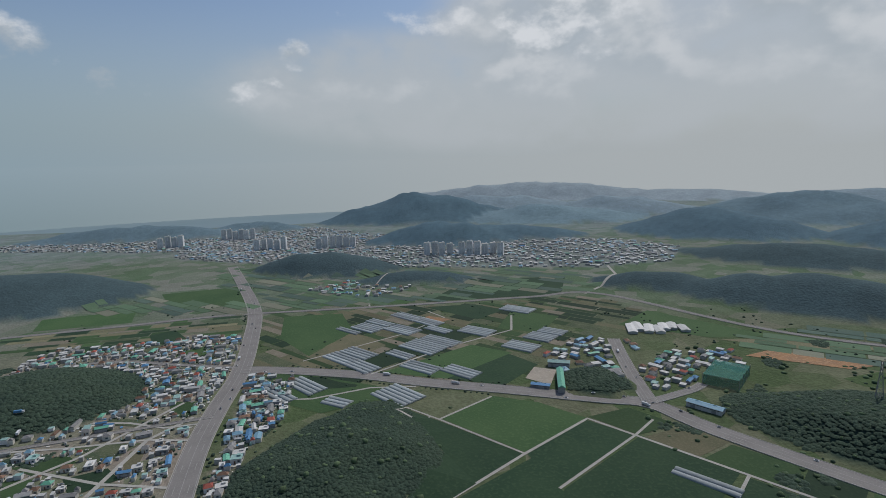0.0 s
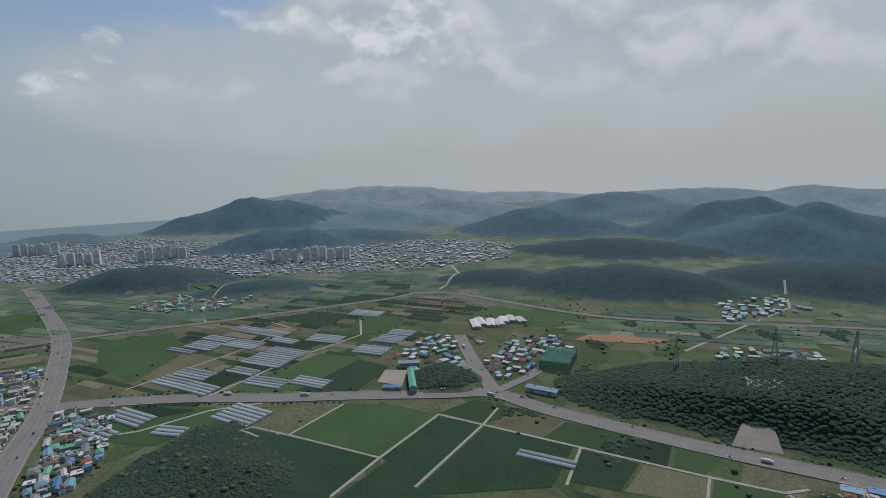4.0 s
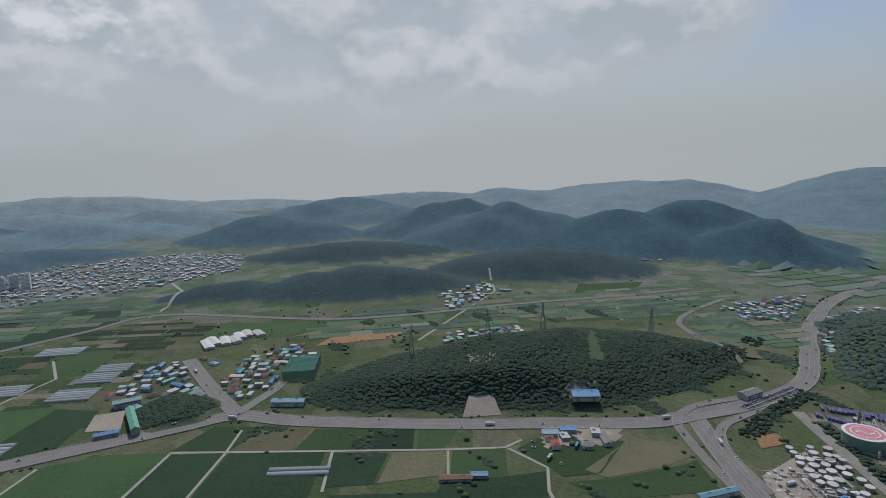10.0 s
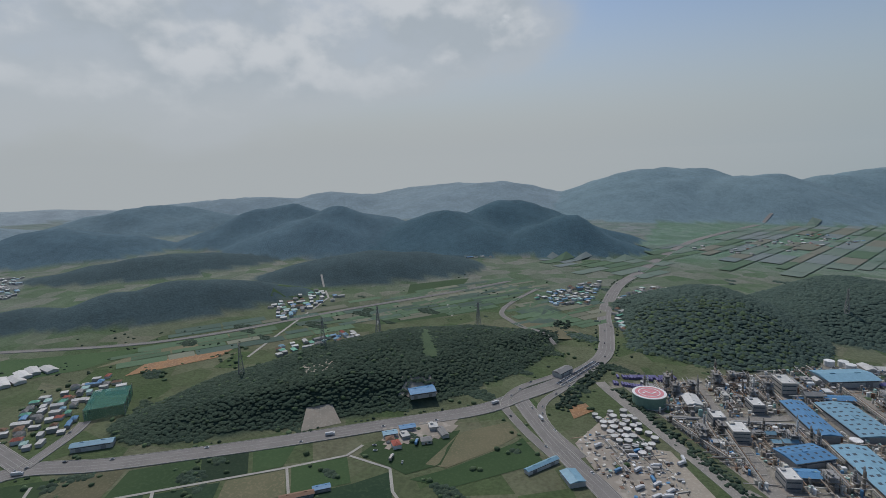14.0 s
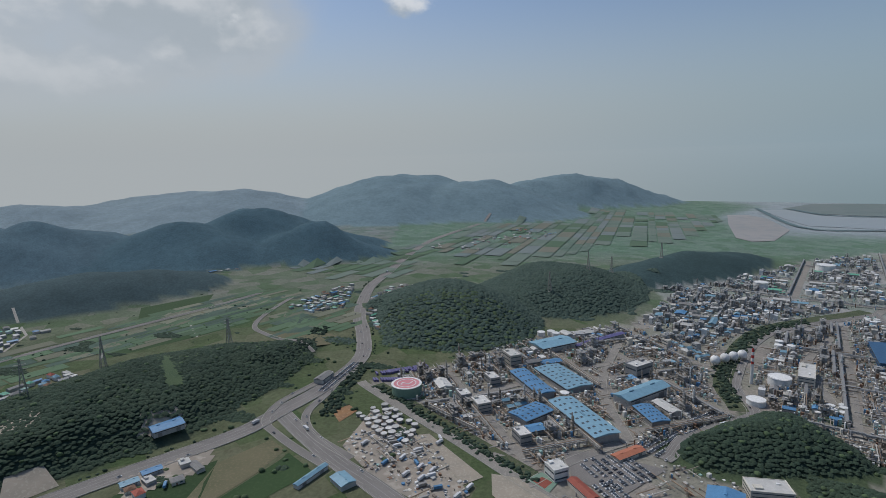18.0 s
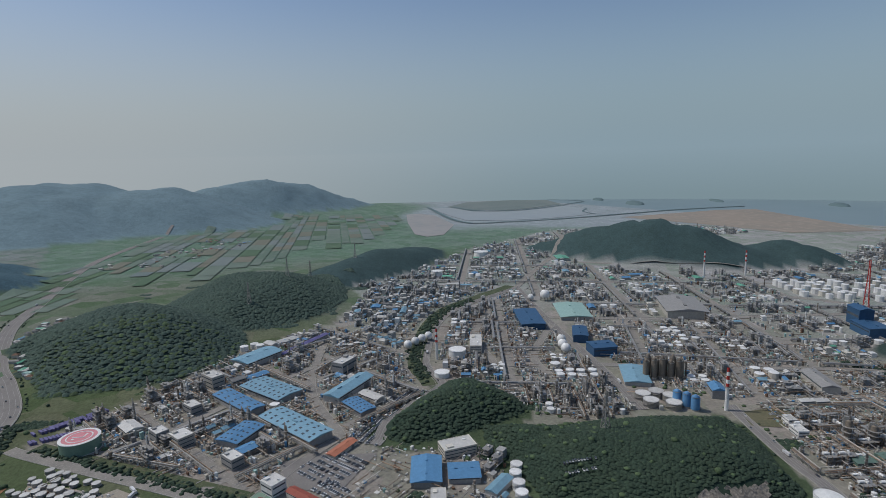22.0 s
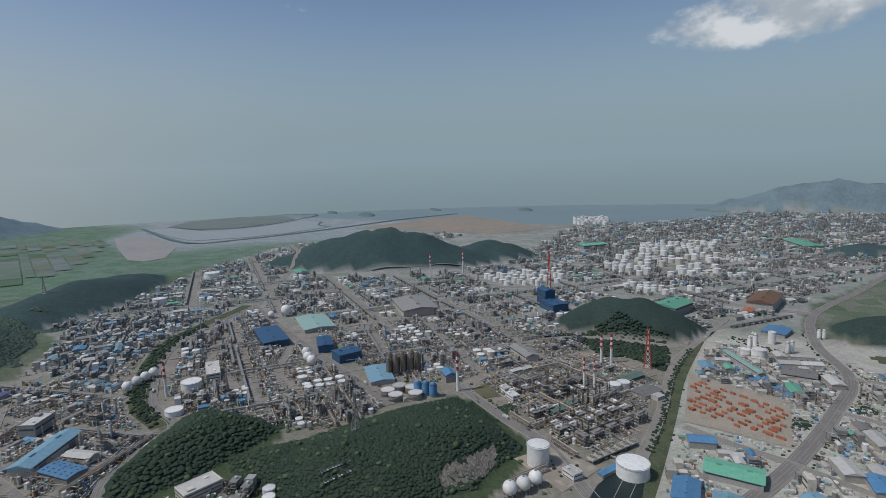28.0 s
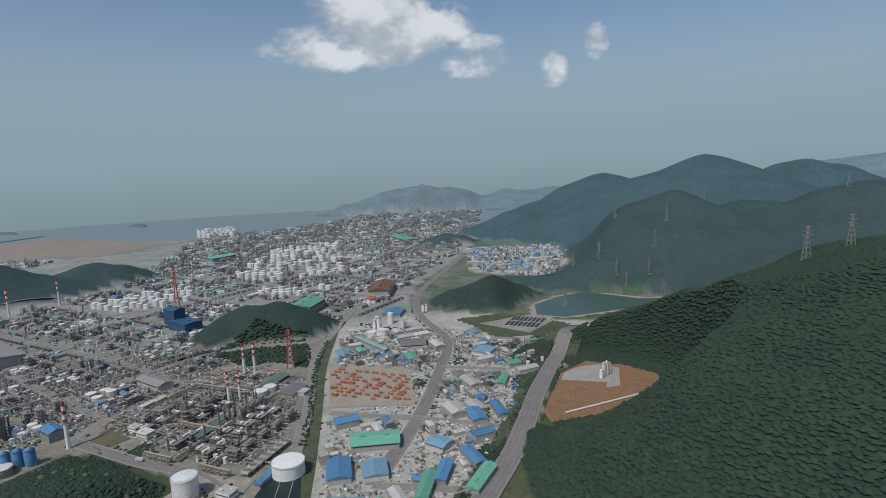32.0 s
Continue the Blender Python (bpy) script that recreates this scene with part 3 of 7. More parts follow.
# ---- sea and the far edge of sight ----
def sea():
    a = np.linspace(0, 2 * np.pi, 120, endpoint=False)
    r = np.array([1500, 2500, 3500, 4730.0])
    V = [(q * math.sin(t), q * math.cos(t), -43.5) for q in r for t in a]
    F = [(k * 120 + j, (k + 1) * 120 + j, (k + 1) * 120 + (j + 1) % 120, k * 120 + (j + 1) % 120) for k in range(3) for j in range(120)]
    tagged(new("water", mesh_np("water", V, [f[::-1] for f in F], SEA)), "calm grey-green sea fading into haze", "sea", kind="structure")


sea()


def far_haze():
    """A glowing ring added to stand in for far sea and haze at the edge of sight, with the colours of the low sky."""
    m = bpy.data.materials.new("far_haze")
    m.use_nodes = True
    n, l = m.node_tree.nodes, m.node_tree.links
    n.clear()
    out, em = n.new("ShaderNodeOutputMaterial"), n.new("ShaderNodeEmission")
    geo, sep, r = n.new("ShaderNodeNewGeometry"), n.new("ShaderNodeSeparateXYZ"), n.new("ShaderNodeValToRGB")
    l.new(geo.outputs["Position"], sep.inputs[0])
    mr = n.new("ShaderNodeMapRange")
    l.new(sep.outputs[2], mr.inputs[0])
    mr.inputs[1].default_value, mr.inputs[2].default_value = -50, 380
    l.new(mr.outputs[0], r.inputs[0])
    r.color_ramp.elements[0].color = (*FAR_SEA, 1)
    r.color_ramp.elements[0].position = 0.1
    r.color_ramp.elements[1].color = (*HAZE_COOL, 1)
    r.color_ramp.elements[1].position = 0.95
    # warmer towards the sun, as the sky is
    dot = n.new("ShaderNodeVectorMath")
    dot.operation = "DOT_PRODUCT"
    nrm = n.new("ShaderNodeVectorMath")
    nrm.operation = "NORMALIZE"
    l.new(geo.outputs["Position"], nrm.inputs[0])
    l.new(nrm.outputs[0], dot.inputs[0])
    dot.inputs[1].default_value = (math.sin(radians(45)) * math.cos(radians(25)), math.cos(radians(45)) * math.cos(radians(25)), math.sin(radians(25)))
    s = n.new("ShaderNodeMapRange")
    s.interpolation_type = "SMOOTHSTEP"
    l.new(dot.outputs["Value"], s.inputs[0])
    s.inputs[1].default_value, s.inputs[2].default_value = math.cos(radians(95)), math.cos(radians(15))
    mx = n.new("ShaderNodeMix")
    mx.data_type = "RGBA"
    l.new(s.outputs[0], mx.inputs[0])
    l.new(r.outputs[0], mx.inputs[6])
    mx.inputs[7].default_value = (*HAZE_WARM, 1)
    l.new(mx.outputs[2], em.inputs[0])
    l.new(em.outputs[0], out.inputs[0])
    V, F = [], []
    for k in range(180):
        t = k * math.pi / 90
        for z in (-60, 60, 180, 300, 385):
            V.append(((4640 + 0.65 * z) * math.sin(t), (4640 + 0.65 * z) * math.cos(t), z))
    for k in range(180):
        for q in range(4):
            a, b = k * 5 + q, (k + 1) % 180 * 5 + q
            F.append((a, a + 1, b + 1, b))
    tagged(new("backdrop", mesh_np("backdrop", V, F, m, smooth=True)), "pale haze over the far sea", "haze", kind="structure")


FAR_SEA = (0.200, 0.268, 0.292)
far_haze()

# ---- roads ----
road([(-232, 400), (-264, 523), (-280, 619), (-294, 733), (-330, 882), (-386, 1063), (-498, 1307), (-620, 1560)], 26, label="wide grey highway running through the village")
road([(-292, 743), (-218, 733), (-117, 710), (-23, 678), (78, 650), (178, 619), (239, 600), (284, 535), (384, 422), (471, 335), (551, 255), (602, 226), (687, 184), (797, 155), (920, 172), (1036, 197), (1264, 211), (1460, 187), (1781, 148), (2110, 83), (2514, -63), (2836, -193)], 24, label="wide grey trunk road past the fields")
road([(602, 218), (560, 185), (498, 131), (454, 85), (380, 20), (250, -60)], 20, label="grey dual carriageway leaving the interchange")
road([(722, 186), (682, 206), (631, 231), (583, 232), (556, 212), (522, 178), (490, 140)], 9, label="curved grey slip road of the interchange", lines=False)
road([(760, 166), (669, 176), (613, 189), (577, 183), (543, 160), (505, 118)], 9, label="curved grey slip road of the interchange", lines=False)
road([(241, 604), (251, 711), (268, 828)], 18)
road([(241, 604), (305, 634), (326, 650)], 12)
road([(508, -199), (560, -262), (607, -344), (719, -381), (926, -552), (1048, -832)], 14, label="plant road along a green strip")
road([(1048, -832), (800, -705), (555, -592), (413, -522)], 14)
road([(365, -626), (264, -558), (196, -520), (120, -440)], 14)
road([(17, -465), (-37, -603), (-86, -774), (-114, -917), (-83, -1090), (-95, -1313), (-200, -1600), (-312, -1923)], 16)
road([(-20, -330), (-83, -425), (-141, -523), (-214, -674), (-314, -832), (-475, -979), (-640, -1075)], 22, lift=1.6, label="grey motorway at the foot of the wooded mountain")


# ---- more materials ----
def paint(name, c, dirt=0.6, rough=0.55, metal=0.0, vary=0.12, scale=0.25):
    d = tuple(v * dirt for v in c)
    return material(name, c, tuple(v * 0.85 for v in c), scale, rough, d, 1.5, 0.02, metal, vary)


WHITE = paint("white_paint", (0.78, 0.775, 0.75), 0.78)
CREAM = paint("cream_paint", (0.62, 0.585, 0.51), 0.8)
STEEL = paint("galvanised_steel", (0.37, 0.355, 0.33), 0.6, 0.45, 0.3)
RUST_STEEL = paint("rusty_steel", (0.32, 0.235, 0.165), 0.7, 0.75, 0.1, 0.25)
DARK_STEEL = paint("weathered_steel", (0.27, 0.23, 0.185), 0.6, 0.6, 0.2, 0.25)
CONCRETE = paint("concrete", (0.47, 0.45, 0.405), 0.75, 0.9)
GREY_WALL = paint("grey_wall", (0.37, 0.365, 0.35), 0.7, 0.8, 0, 0.2)
BLUE_ROOF = paint("blue_roof_sheet", (0.105, 0.25, 0.43), 0.75, 0.5, 0, 0.12)
SKY_ROOF = paint("light_blue_roof_sheet", (0.20, 0.35, 0.44), 0.8, 0.5, 0, 0.12)
NAVY = paint("navy_cladding", (0.042, 0.105, 0.20), 0.8, 0.5)
GREEN_ROOF = paint("green_roof_sheet", (0.16, 0.42, 0.29), 0.75, 0.55, 0, 0.15)
TEAL_ROOF = paint("pale_teal_roof", (0.30, 0.45, 0.41), 0.8, 0.6)
RED_ROOF = paint("red_tile_roof", (0.36, 0.10, 0.07), 0.7, 0.7, 0, 0.2)
ORANGE = paint("orange_paint", (0.38, 0.145, 0.085), 0.8, 0.6, 0, 0.2)
GREY_ROOF = paint("grey_roof", (0.25, 0.245, 0.235), 0.75, 0.7, 0, 0.25)
PALE_ROOF = paint("pale_roof", (0.56, 0.55, 0.52), 0.8, 0.7, 0, 0.2)
BROWN = paint("rusty_brown", (0.20, 0.12, 0.08), 0.7, 0.8, 0, 0.25)
MOSS = paint("dull_green_cladding", (0.13, 0.20, 0.165), 0.75, 0.6)
RED = paint("red_warning_paint", (0.45, 0.05, 0.04), 0.85, 0.5)
PINK = paint("pink_roof_paint", (0.60, 0.24, 0.26), 0.9, 0.6)
TANK_GREEN = paint("pale_green_shell", (0.22, 0.33, 0.25), 0.8, 0.6)
PURPLE = paint("dull_violet_paint", (0.14, 0.13, 0.27), 0.8, 0.6, 0, 0.2)
PLASTIC = paint("greenhouse_film", (0.33, 0.36, 0.355), 0.8, 0.75, 0, 0.22)
GLASS = material("dark_window_glass", (0.07, 0.085, 0.10), (0.09, 0.105, 0.12), 0.2, 0.15)
CAR_WHITE, CAR_GREY, CAR_DARK = paint("white_car_paint", (0.65, 0.65, 0.65), 0.95, 0.3), paint("silver_car_paint", (0.35, 0.36, 0.37), 0.95, 0.3, 0.4), paint("dark_car_paint", (0.05, 0.05, 0.06), 0.95, 0.3)
ROCK = material("quarry_rock", (0.22, 0.20, 0.17), (0.15, 0.14, 0.12), 0.08, 1.0, (0.32, 0.29, 0.25), 0.5, 0.8)
NET = material("green_net", (0.07, 0.24, 0.19), (0.09, 0.27, 0.22), 0.1, 0.9)
NET.node_tree.nodes["Principled BSDF"].inputs["Alpha"].default_value = 0.3


# ---- shapes ----
class Shape:
    """Collects boxes, drums and the like into one mesh."""

    def __init__(self):
        self.v, self.f = [], []

    def add(self, v, f):
        n = len(self.v)
        self.v += v
        self.f += [tuple(i + n for i in q) for q in f]
        return self

    def box(self, x, y, z, sx, sy, sz, turn=0.0):
        c, s = math.cos(turn), math.sin(turn)
        v = [(x + a * sx / 2 * c - b * sy / 2 * s, y + a * sx / 2 * s + b * sy / 2 * c, z + k * sz) for k in (0, 1) for a, b in ((-1, -1), (1, -1), (1, 1), (-1, 1))]
        return self.add(v, [(3, 2, 1, 0), (4, 5, 6, 7), (0, 1, 5, 4), (1, 2, 6, 5), (2, 3, 7, 6), (3, 0, 4, 7)])

    def drum(self, x, y, z, r, h, n=12, r2=None, cap=True):
        r2 = r if r2 is None else r2
        v = [(x + q * math.cos(2 * math.pi * k / n), y + q * math.sin(2 * math.pi * k / n), w) for q, w in ((r, z), (r2, z + h)) for k in range(n)]
        f = [(k, (k + 1) % n, n + (k + 1) % n, n + k) for k in range(n)]
        return self.add(v, f + ([tuple(range(n, 2 * n))] if cap else []))

    def turned(self, profile, n=14, x=0.0, y=0.0):
        """A solid of revolution from (radius, height) pairs."""
        v = [(x + r * math.cos(2 * math.pi * k / n), y + r * math.sin(2 * math.pi * k / n), z) for r, z in profile for k in range(n)]
        f = [(q * n + k, q * n + (k + 1) % n, (q + 1) * n + (k + 1) % n, (q + 1) * n + k) for q in range(len(profile) - 1) for k in range(n)]
        return self.add(v, f)

    def rod(self, a, b, r, n=6):
        a, b = Vector(a), Vector(b)
        d = (b - a).normalized()
        u = d.orthogonal().normalized()
        w = d.cross(u)
        v = [tuple(p + (u * math.cos(2 * math.pi * k / n) + w * math.sin(2 * math.pi * k / n)) * r) for p in (a, b) for k in range(n)]
        return self.add(v, [(k, (k + 1) % n, n + (k + 1) % n, n + k) for k in range(n)] + [tuple(range(n)), tuple(range(n, 2 * n))[::-1]])

    def gable(self, w, d, z, rise, over=0.0, thick=0.0):
        """A pitched roof, ridge along x, with its underside at the eaves."""
        x, y = w / 2 + over, d / 2 + over
        v = [(-x, -y, z), (x, -y, z), (x, y, z), (-x, y, z), (-x, 0, z + rise), (x, 0, z + rise)]
        return self.add(v, [(0, 1, 5, 4), (2, 3, 4, 5), (1, 2, 5), (3, 0, 4), (3, 2, 1, 0)])

    def hip(self, w, d, z, rise, over=0.3):
        x, y = w / 2 + over, d / 2 + over
        k = max(0.2, x - y)
        v = [(-x, -y, z), (x, -y, z), (x, y, z), (-x, y, z), (-k, 0, z + rise), (k, 0, z + rise)]
        return self.add(v, [(0, 1, 5, 4), (2, 3, 4, 5), (1, 2, 5), (3, 0, 4), (3, 2, 1, 0)])

    def mesh(self, name, mat, smooth=False):
        me = bpy.data.meshes.new(name)
        me.from_pydata(self.v, [], self.f)
        me.materials.append(mat)
        if smooth:
            me.polygons.foreach_set("use_smooth", np.ones(len(me.polygons), bool))
        me.update()
        return me


# parts that sit on another part of their thing
SUB_PARTS = {"ridge_vent": "roof", "railing": "roof", "water_tank": "stair_head", "painted_mark": "roof"}


class Kind:
    """A thing built once: a body and its parts. It can be set down as objects, or joined into far clutter."""

    def __init__(self, name, category, label, body, mat, parts=(), smooth=False):
        self.name, self.category, self.label = name, category, label
        self.body = body.mesh(name, mat, smooth)
        self.parts = [(n, s.mesh(n, m), lab) for n, s, m, lab in parts]
        self.flat = [self.tris(body, mat)] + [self.tris(s, m) for _, s, m, _ in parts]

    @staticmethod
    def tris(s, mat):
        t = [(q[0], q[k], q[k + 1]) for q in s.f for k in range(1, len(q) - 1)]
        return np.array(s.v), np.array(t), mat

    def put(self, m, label="", group=""):
        ob = tagged(new(self.name, self.body), label or self.label, self.category, group)
        ob.matrix_world = m
        made = {}
        for n, me, lab in self.parts:
            p = new(n, me)
            p.parent = made.get(SUB_PARTS.get(n), ob)
            made[n] = p
            if lab:
                p["label"] = lab
        return ob


PLAIN_KINDS = {}


def plain_kind(kind, *shapes):
    """The simple form of a kind, for far clutter."""
    PLAIN_KINDS[kind.name, kind.label] = [Kind.tris(s, m) for s, m in shapes]


class Clutter:
    """Many far or small things joined into one mesh."""

    def __init__(self):
        self.v, self.f, self.m, self.mats, self.n = [], [], [], [], 0

    def add(self, kind, m):
        M = np.array(m)
        for V, T, mat in PLAIN_KINDS.get((kind.name, kind.label), kind.flat):
            if mat not in self.mats:
                self.mats.append(mat)
            self.v.append(V @ M[:3, :3].T + M[:3, 3])
            self.f.append(T + self.n)
            self.m.append(np.full(len(T), self.mats.index(mat)))
            self.n += len(V)

    def done(self, name, label, category):
        if self.n:
            me = mesh_np(name, np.concatenate(self.v), np.concatenate(self.f), self.mats, np.concatenate(self.m))
            tagged(new(name, me), label, category, kind="stuff")


def at(x, y, turn=0.0, sx=1.0, sy=None, sz=None, lift=-0.15):
    """The pose of a thing that stands on the land."""
    return Matrix.LocRotScale((x, y, on_land(x, y) + lift), Euler((0, 0, radians(turn))), (sx, sx if sy is None else sy, sx if sz is None else sz))


# ---- kinds of things ----
rnd = random.Random(11)


def make_tank(mat, roof, label):
    s = Shape().drum(0, 0, 0, 1, 1, 22, cap=False)
    r = Shape().turned([(1.03, 0.985), (1.03, 1.01), (0.5, 1.06), (0.02, 1.085)], 22)
    st = Shape()
    st.add([(q * math.cos(k * 0.17), q * math.sin(k * 0.17), k / 14) for k in range(15) for q in (1.0, 1.13)], [(2 * k, 2 * k + 1, 2 * k + 3, 2 * k + 2) for k in range(14)])
    rail = Shape().turned([(1.02, 1.07), (1.05, 1.075), (1.05, 1.09), (1.02, 1.085)], 22)
    ring = Shape().turned([(1.0, 0.0), (1.06, 0.0), (1.06, 0.02), (1.0, 0.04)], 22)
    return Kind("storage_tank", "tank", label, s, mat, [("roof", r, roof, ""), ("stair", st, STEEL, "steel spiral stair"), ("railing", rail, STEEL, ""), ("foundation", ring, CONCRETE, "")], True)


TANK_W = make_tank(WHITE, WHITE, "white-painted steel storage tank with a shallow cone roof")
TANK_G = make_tank(STEEL, PALE_ROOF, "grey steel storage tank with a pale roof")
TANK_C = make_tank(CREAM, WHITE, "cream steel storage tank with a white roof")


def make_sphere():
    p = [(max(0.01, math.sin(k * math.pi / 12)), 1.35 - math.cos(k * math.pi / 12)) for k in range(13)]
    legs = [("leg", Shape().drum(0.86 * math.cos(k * math.pi / 4), 0.86 * math.sin(k * math.pi / 4), 0, 0.05, 1.35, 6), STEEL, "") for k in range(8)]
    deck = Shape().drum(0, 0, 2.34, 0.18, 0.06, 10)
    st = Shape().rod((1.25, 0, 0), (0.1, 0, 2.36), 0.03)
    return Kind("spherical_tank", "gas tank", "white spherical gas tank standing on steel legs", Shape().turned(p, 18), WHITE, legs + [("deck", deck, STEEL, ""), ("stair", st, STEEL, "")], True)


SPHERE = make_sphere()


def make_column(mat, label, n=4):
    s = Shape().turned([(1.15, 0), (1.0, 0.06), (1.0, 0.93), (0.7, 0.985), (0.02, 1.0)], 10)
    parts = []
    for k in range(n):
        z = 0.28 + 0.66 * k / n
        parts.append(("platform", Shape().turned([(1.0, z), (1.9, z), (1.9, z + 0.015), (1.0, z + 0.015)], 10), STEEL, "steel gallery"))
    parts.append(("pipe", Shape().rod((1.3, 0.3, 0), (1.3, 0.3, 0.97), 0.22).rod((1.3, 0.3, 0.96), (0, 0, 0.99), 0.2), STEEL, ""))
    parts.append(("ladder", Shape().box(-1.3, 0, 0.02, 0.25, 0.5, 0.9), DARK_STEEL, ""))
    return Kind("distillation_column", "column", label, s, mat, parts, True)


COL_A = make_column(STEEL, "tall grey steel distillation column with galleries")
COL_B = make_column(DARK_STEEL, "tall brownish weathered process column with galleries", 3)
COL_R = make_column(RUST_STEEL, "slim rusty brown process column with galleries", 3)
COL_C = make_column(WHITE, "slim white process column with galleries", 3)


def make_vessel():
    p = [(0.01, -0.06), (0.6, -0.03), (1.0, 0.0), (1.0, 1.0), (0.6, 1.03), (0.01, 1.06)]
    s = Shape()
    n = 10
    s.add([((z - 0.5) * 7, r * math.cos(2 * math.pi * k / n), 2.2 + r * math.sin(2 * math.pi * k / n)) for r, z in p for k in range(n)],
          [(q * n + k, q * n + (k + 1) % n, (q + 1) * n + (k + 1) % n, (q + 1) * n + k) for q in range(5) for k in range(n)])
    saddles = [("saddle", Shape().box(x, 0, 0, 0.6, 1.7, 1.6), CONCRETE, "") for x in (-2.2, 2.2)]
    return Kind("pressure_vessel", "vessel", "grey horizontal pressure vessel lying on two saddles", s, STEEL, saddles + [("flange", Shape().drum(0, 0, 3.1, 0.25, 0.9, 6), DARK_STEEL, "")], True)


VESSEL = make_vessel()


def make_structure(mat, levels, label):
    w, d, h = 16, 9, 4.6
    posts = Shape().box(0, 0, 0, w + 1.5, d + 1.5, 0.4)
    parts = [("post", Shape().box((i - 1.5) * w / 3, (j - 0.5) * d, 0, 0.5, 0.5, levels * h + 1), mat, "") for i in range(4) for j in range(2)]
    for k in range(1, levels + 1):
        f = Shape().box(0, 0, k * h - 0.3, w + 1, d + 1, 0.35)
        parts.append(("floor", f, STEEL, "steel grating floor"))
        e = Shape()
        r = random.Random(k * 7 + levels)
        for _ in range(4):
            x, y, q = r.uniform(-6, 6), r.uniform(-2.5, 2.5), r.uniform(0.7, 1.5)
            if r.random() < 0.5:
                e.drum(x, y, k * h, q, r.uniform(2, 3.6), 8)
            else:
                e.rod((x - 2.5, y, k * h + q + 0.4), (x + 2.5, y, k * h + q + 0.4), q, 8)
        parts.append(("equipment", e, (STEEL, DARK_STEEL, WHITE)[k % 3], ""))
    b = Shape()
    for k in range(levels):
        for j in (-0.5, 0.5):
            b.rod((-w / 2, j * d, k * h), (-w / 6, j * d, (k + 1) * h), 0.14, 4).rod((w / 2, j * d, k * h), (w / 6, j * d, (k + 1) * h), 0.14, 4)
    parts.append(("brace", b, mat, ""))
    rl = Shape()
    for k in range(1, levels + 1):
        for y in (-1, 1):
            rl.box(0, y * (d + 0.9) / 2, k * h + 0.9, w + 1, 0.08, 0.1)
    parts.append(("railing", rl, STEEL, ""))
    return Kind("process_structure", "steel frame", label, posts, CONCRETE, parts)


FRAME_A = make_structure(DARK_STEEL, 3, "open steel process frame carrying vessels and pipes")
FRAME_B = make_structure(STEEL, 4, "tall open steel process frame with drums on each floor")


FRAME_R = make_structure(RUST_STEEL, 3, "open rusty brown process frame crowded with vessels and pipes")
FRAME_L = make_structure(RUST_STEEL, 2, "low rusty steel frame over pumps and pipes")


def make_cooler():
    """An air cooler: a casing with a fan ring, on four legs."""
    s = Shape().box(0, 0, 4.2, 9.4, 9.4, 1.6)
    parts = [("leg", Shape().box(a * 4.2, b * 4.2, 0, 0.45, 0.45, 4.2), STEEL, "") for a in (-1, 1) for b in (-1, 1)]
    parts.append(("fan_ring", Shape().turned([(3.9, 5.8), (4.2, 5.8), (4.0, 7.0), (3.7, 7.0), (3.7, 5.9)], 18), CONCRETE, "pale fan ring"))
    blades = Shape().drum(0, 0, 5.9, 0.6, 0.7, 8)
    for k in range(4):
        blades.box(0, 0, 6.2, 7.0, 0.7, 0.12, k * 0.785)
    parts.append(("fan", blades, DARK_STEEL, "dark fan blades"))
    parts.append(("header", Shape().box(-4.9, 0, 4.4, 0.6, 9.0, 1.1), RUST_STEEL, ""))
    return Kind("air_cooler", "cooler", "grey air cooler with a round fan on steel legs", s, CONCRETE, parts)


COOLER = make_cooler()


def make_rack():
    s = Shape().box(0, -3, 4.4, 38, 0.3, 0.3).box(0, 3, 4.4, 38, 0.3, 0.3)
    parts = []
    for k in range(5):
        x = (k - 2) * 9
        parts.append(("frame", Shape().box(x, -3, 0, 0.45, 0.45, 7.2).box(x, 3, 0, 0.45, 0.45, 7.2).box(x, 0, 4.6, 0.4, 6.4, 0.4).box(x, 0, 6.8, 0.4, 6.4, 0.4), STEEL, ""))
    for k in range(6):
        z = 5.3 if k < 4 else 7.5
        y = (k - 1.5) * 1.4 if k < 4 else (k - 4.5) * 2.0
        parts.append(("pipe", Shape().rod((-20, y, z), (20, y, z), 0.35 + 0.12 * (k % 3), 6), (STEEL, RUST_STEEL, CONCRETE)[k % 3], ""))
    return Kind("pipe_rack", "pipe rack", "steel pipe rack carrying two tiers of brownish pipes", s, STEEL, parts)


RACK = make_rack()


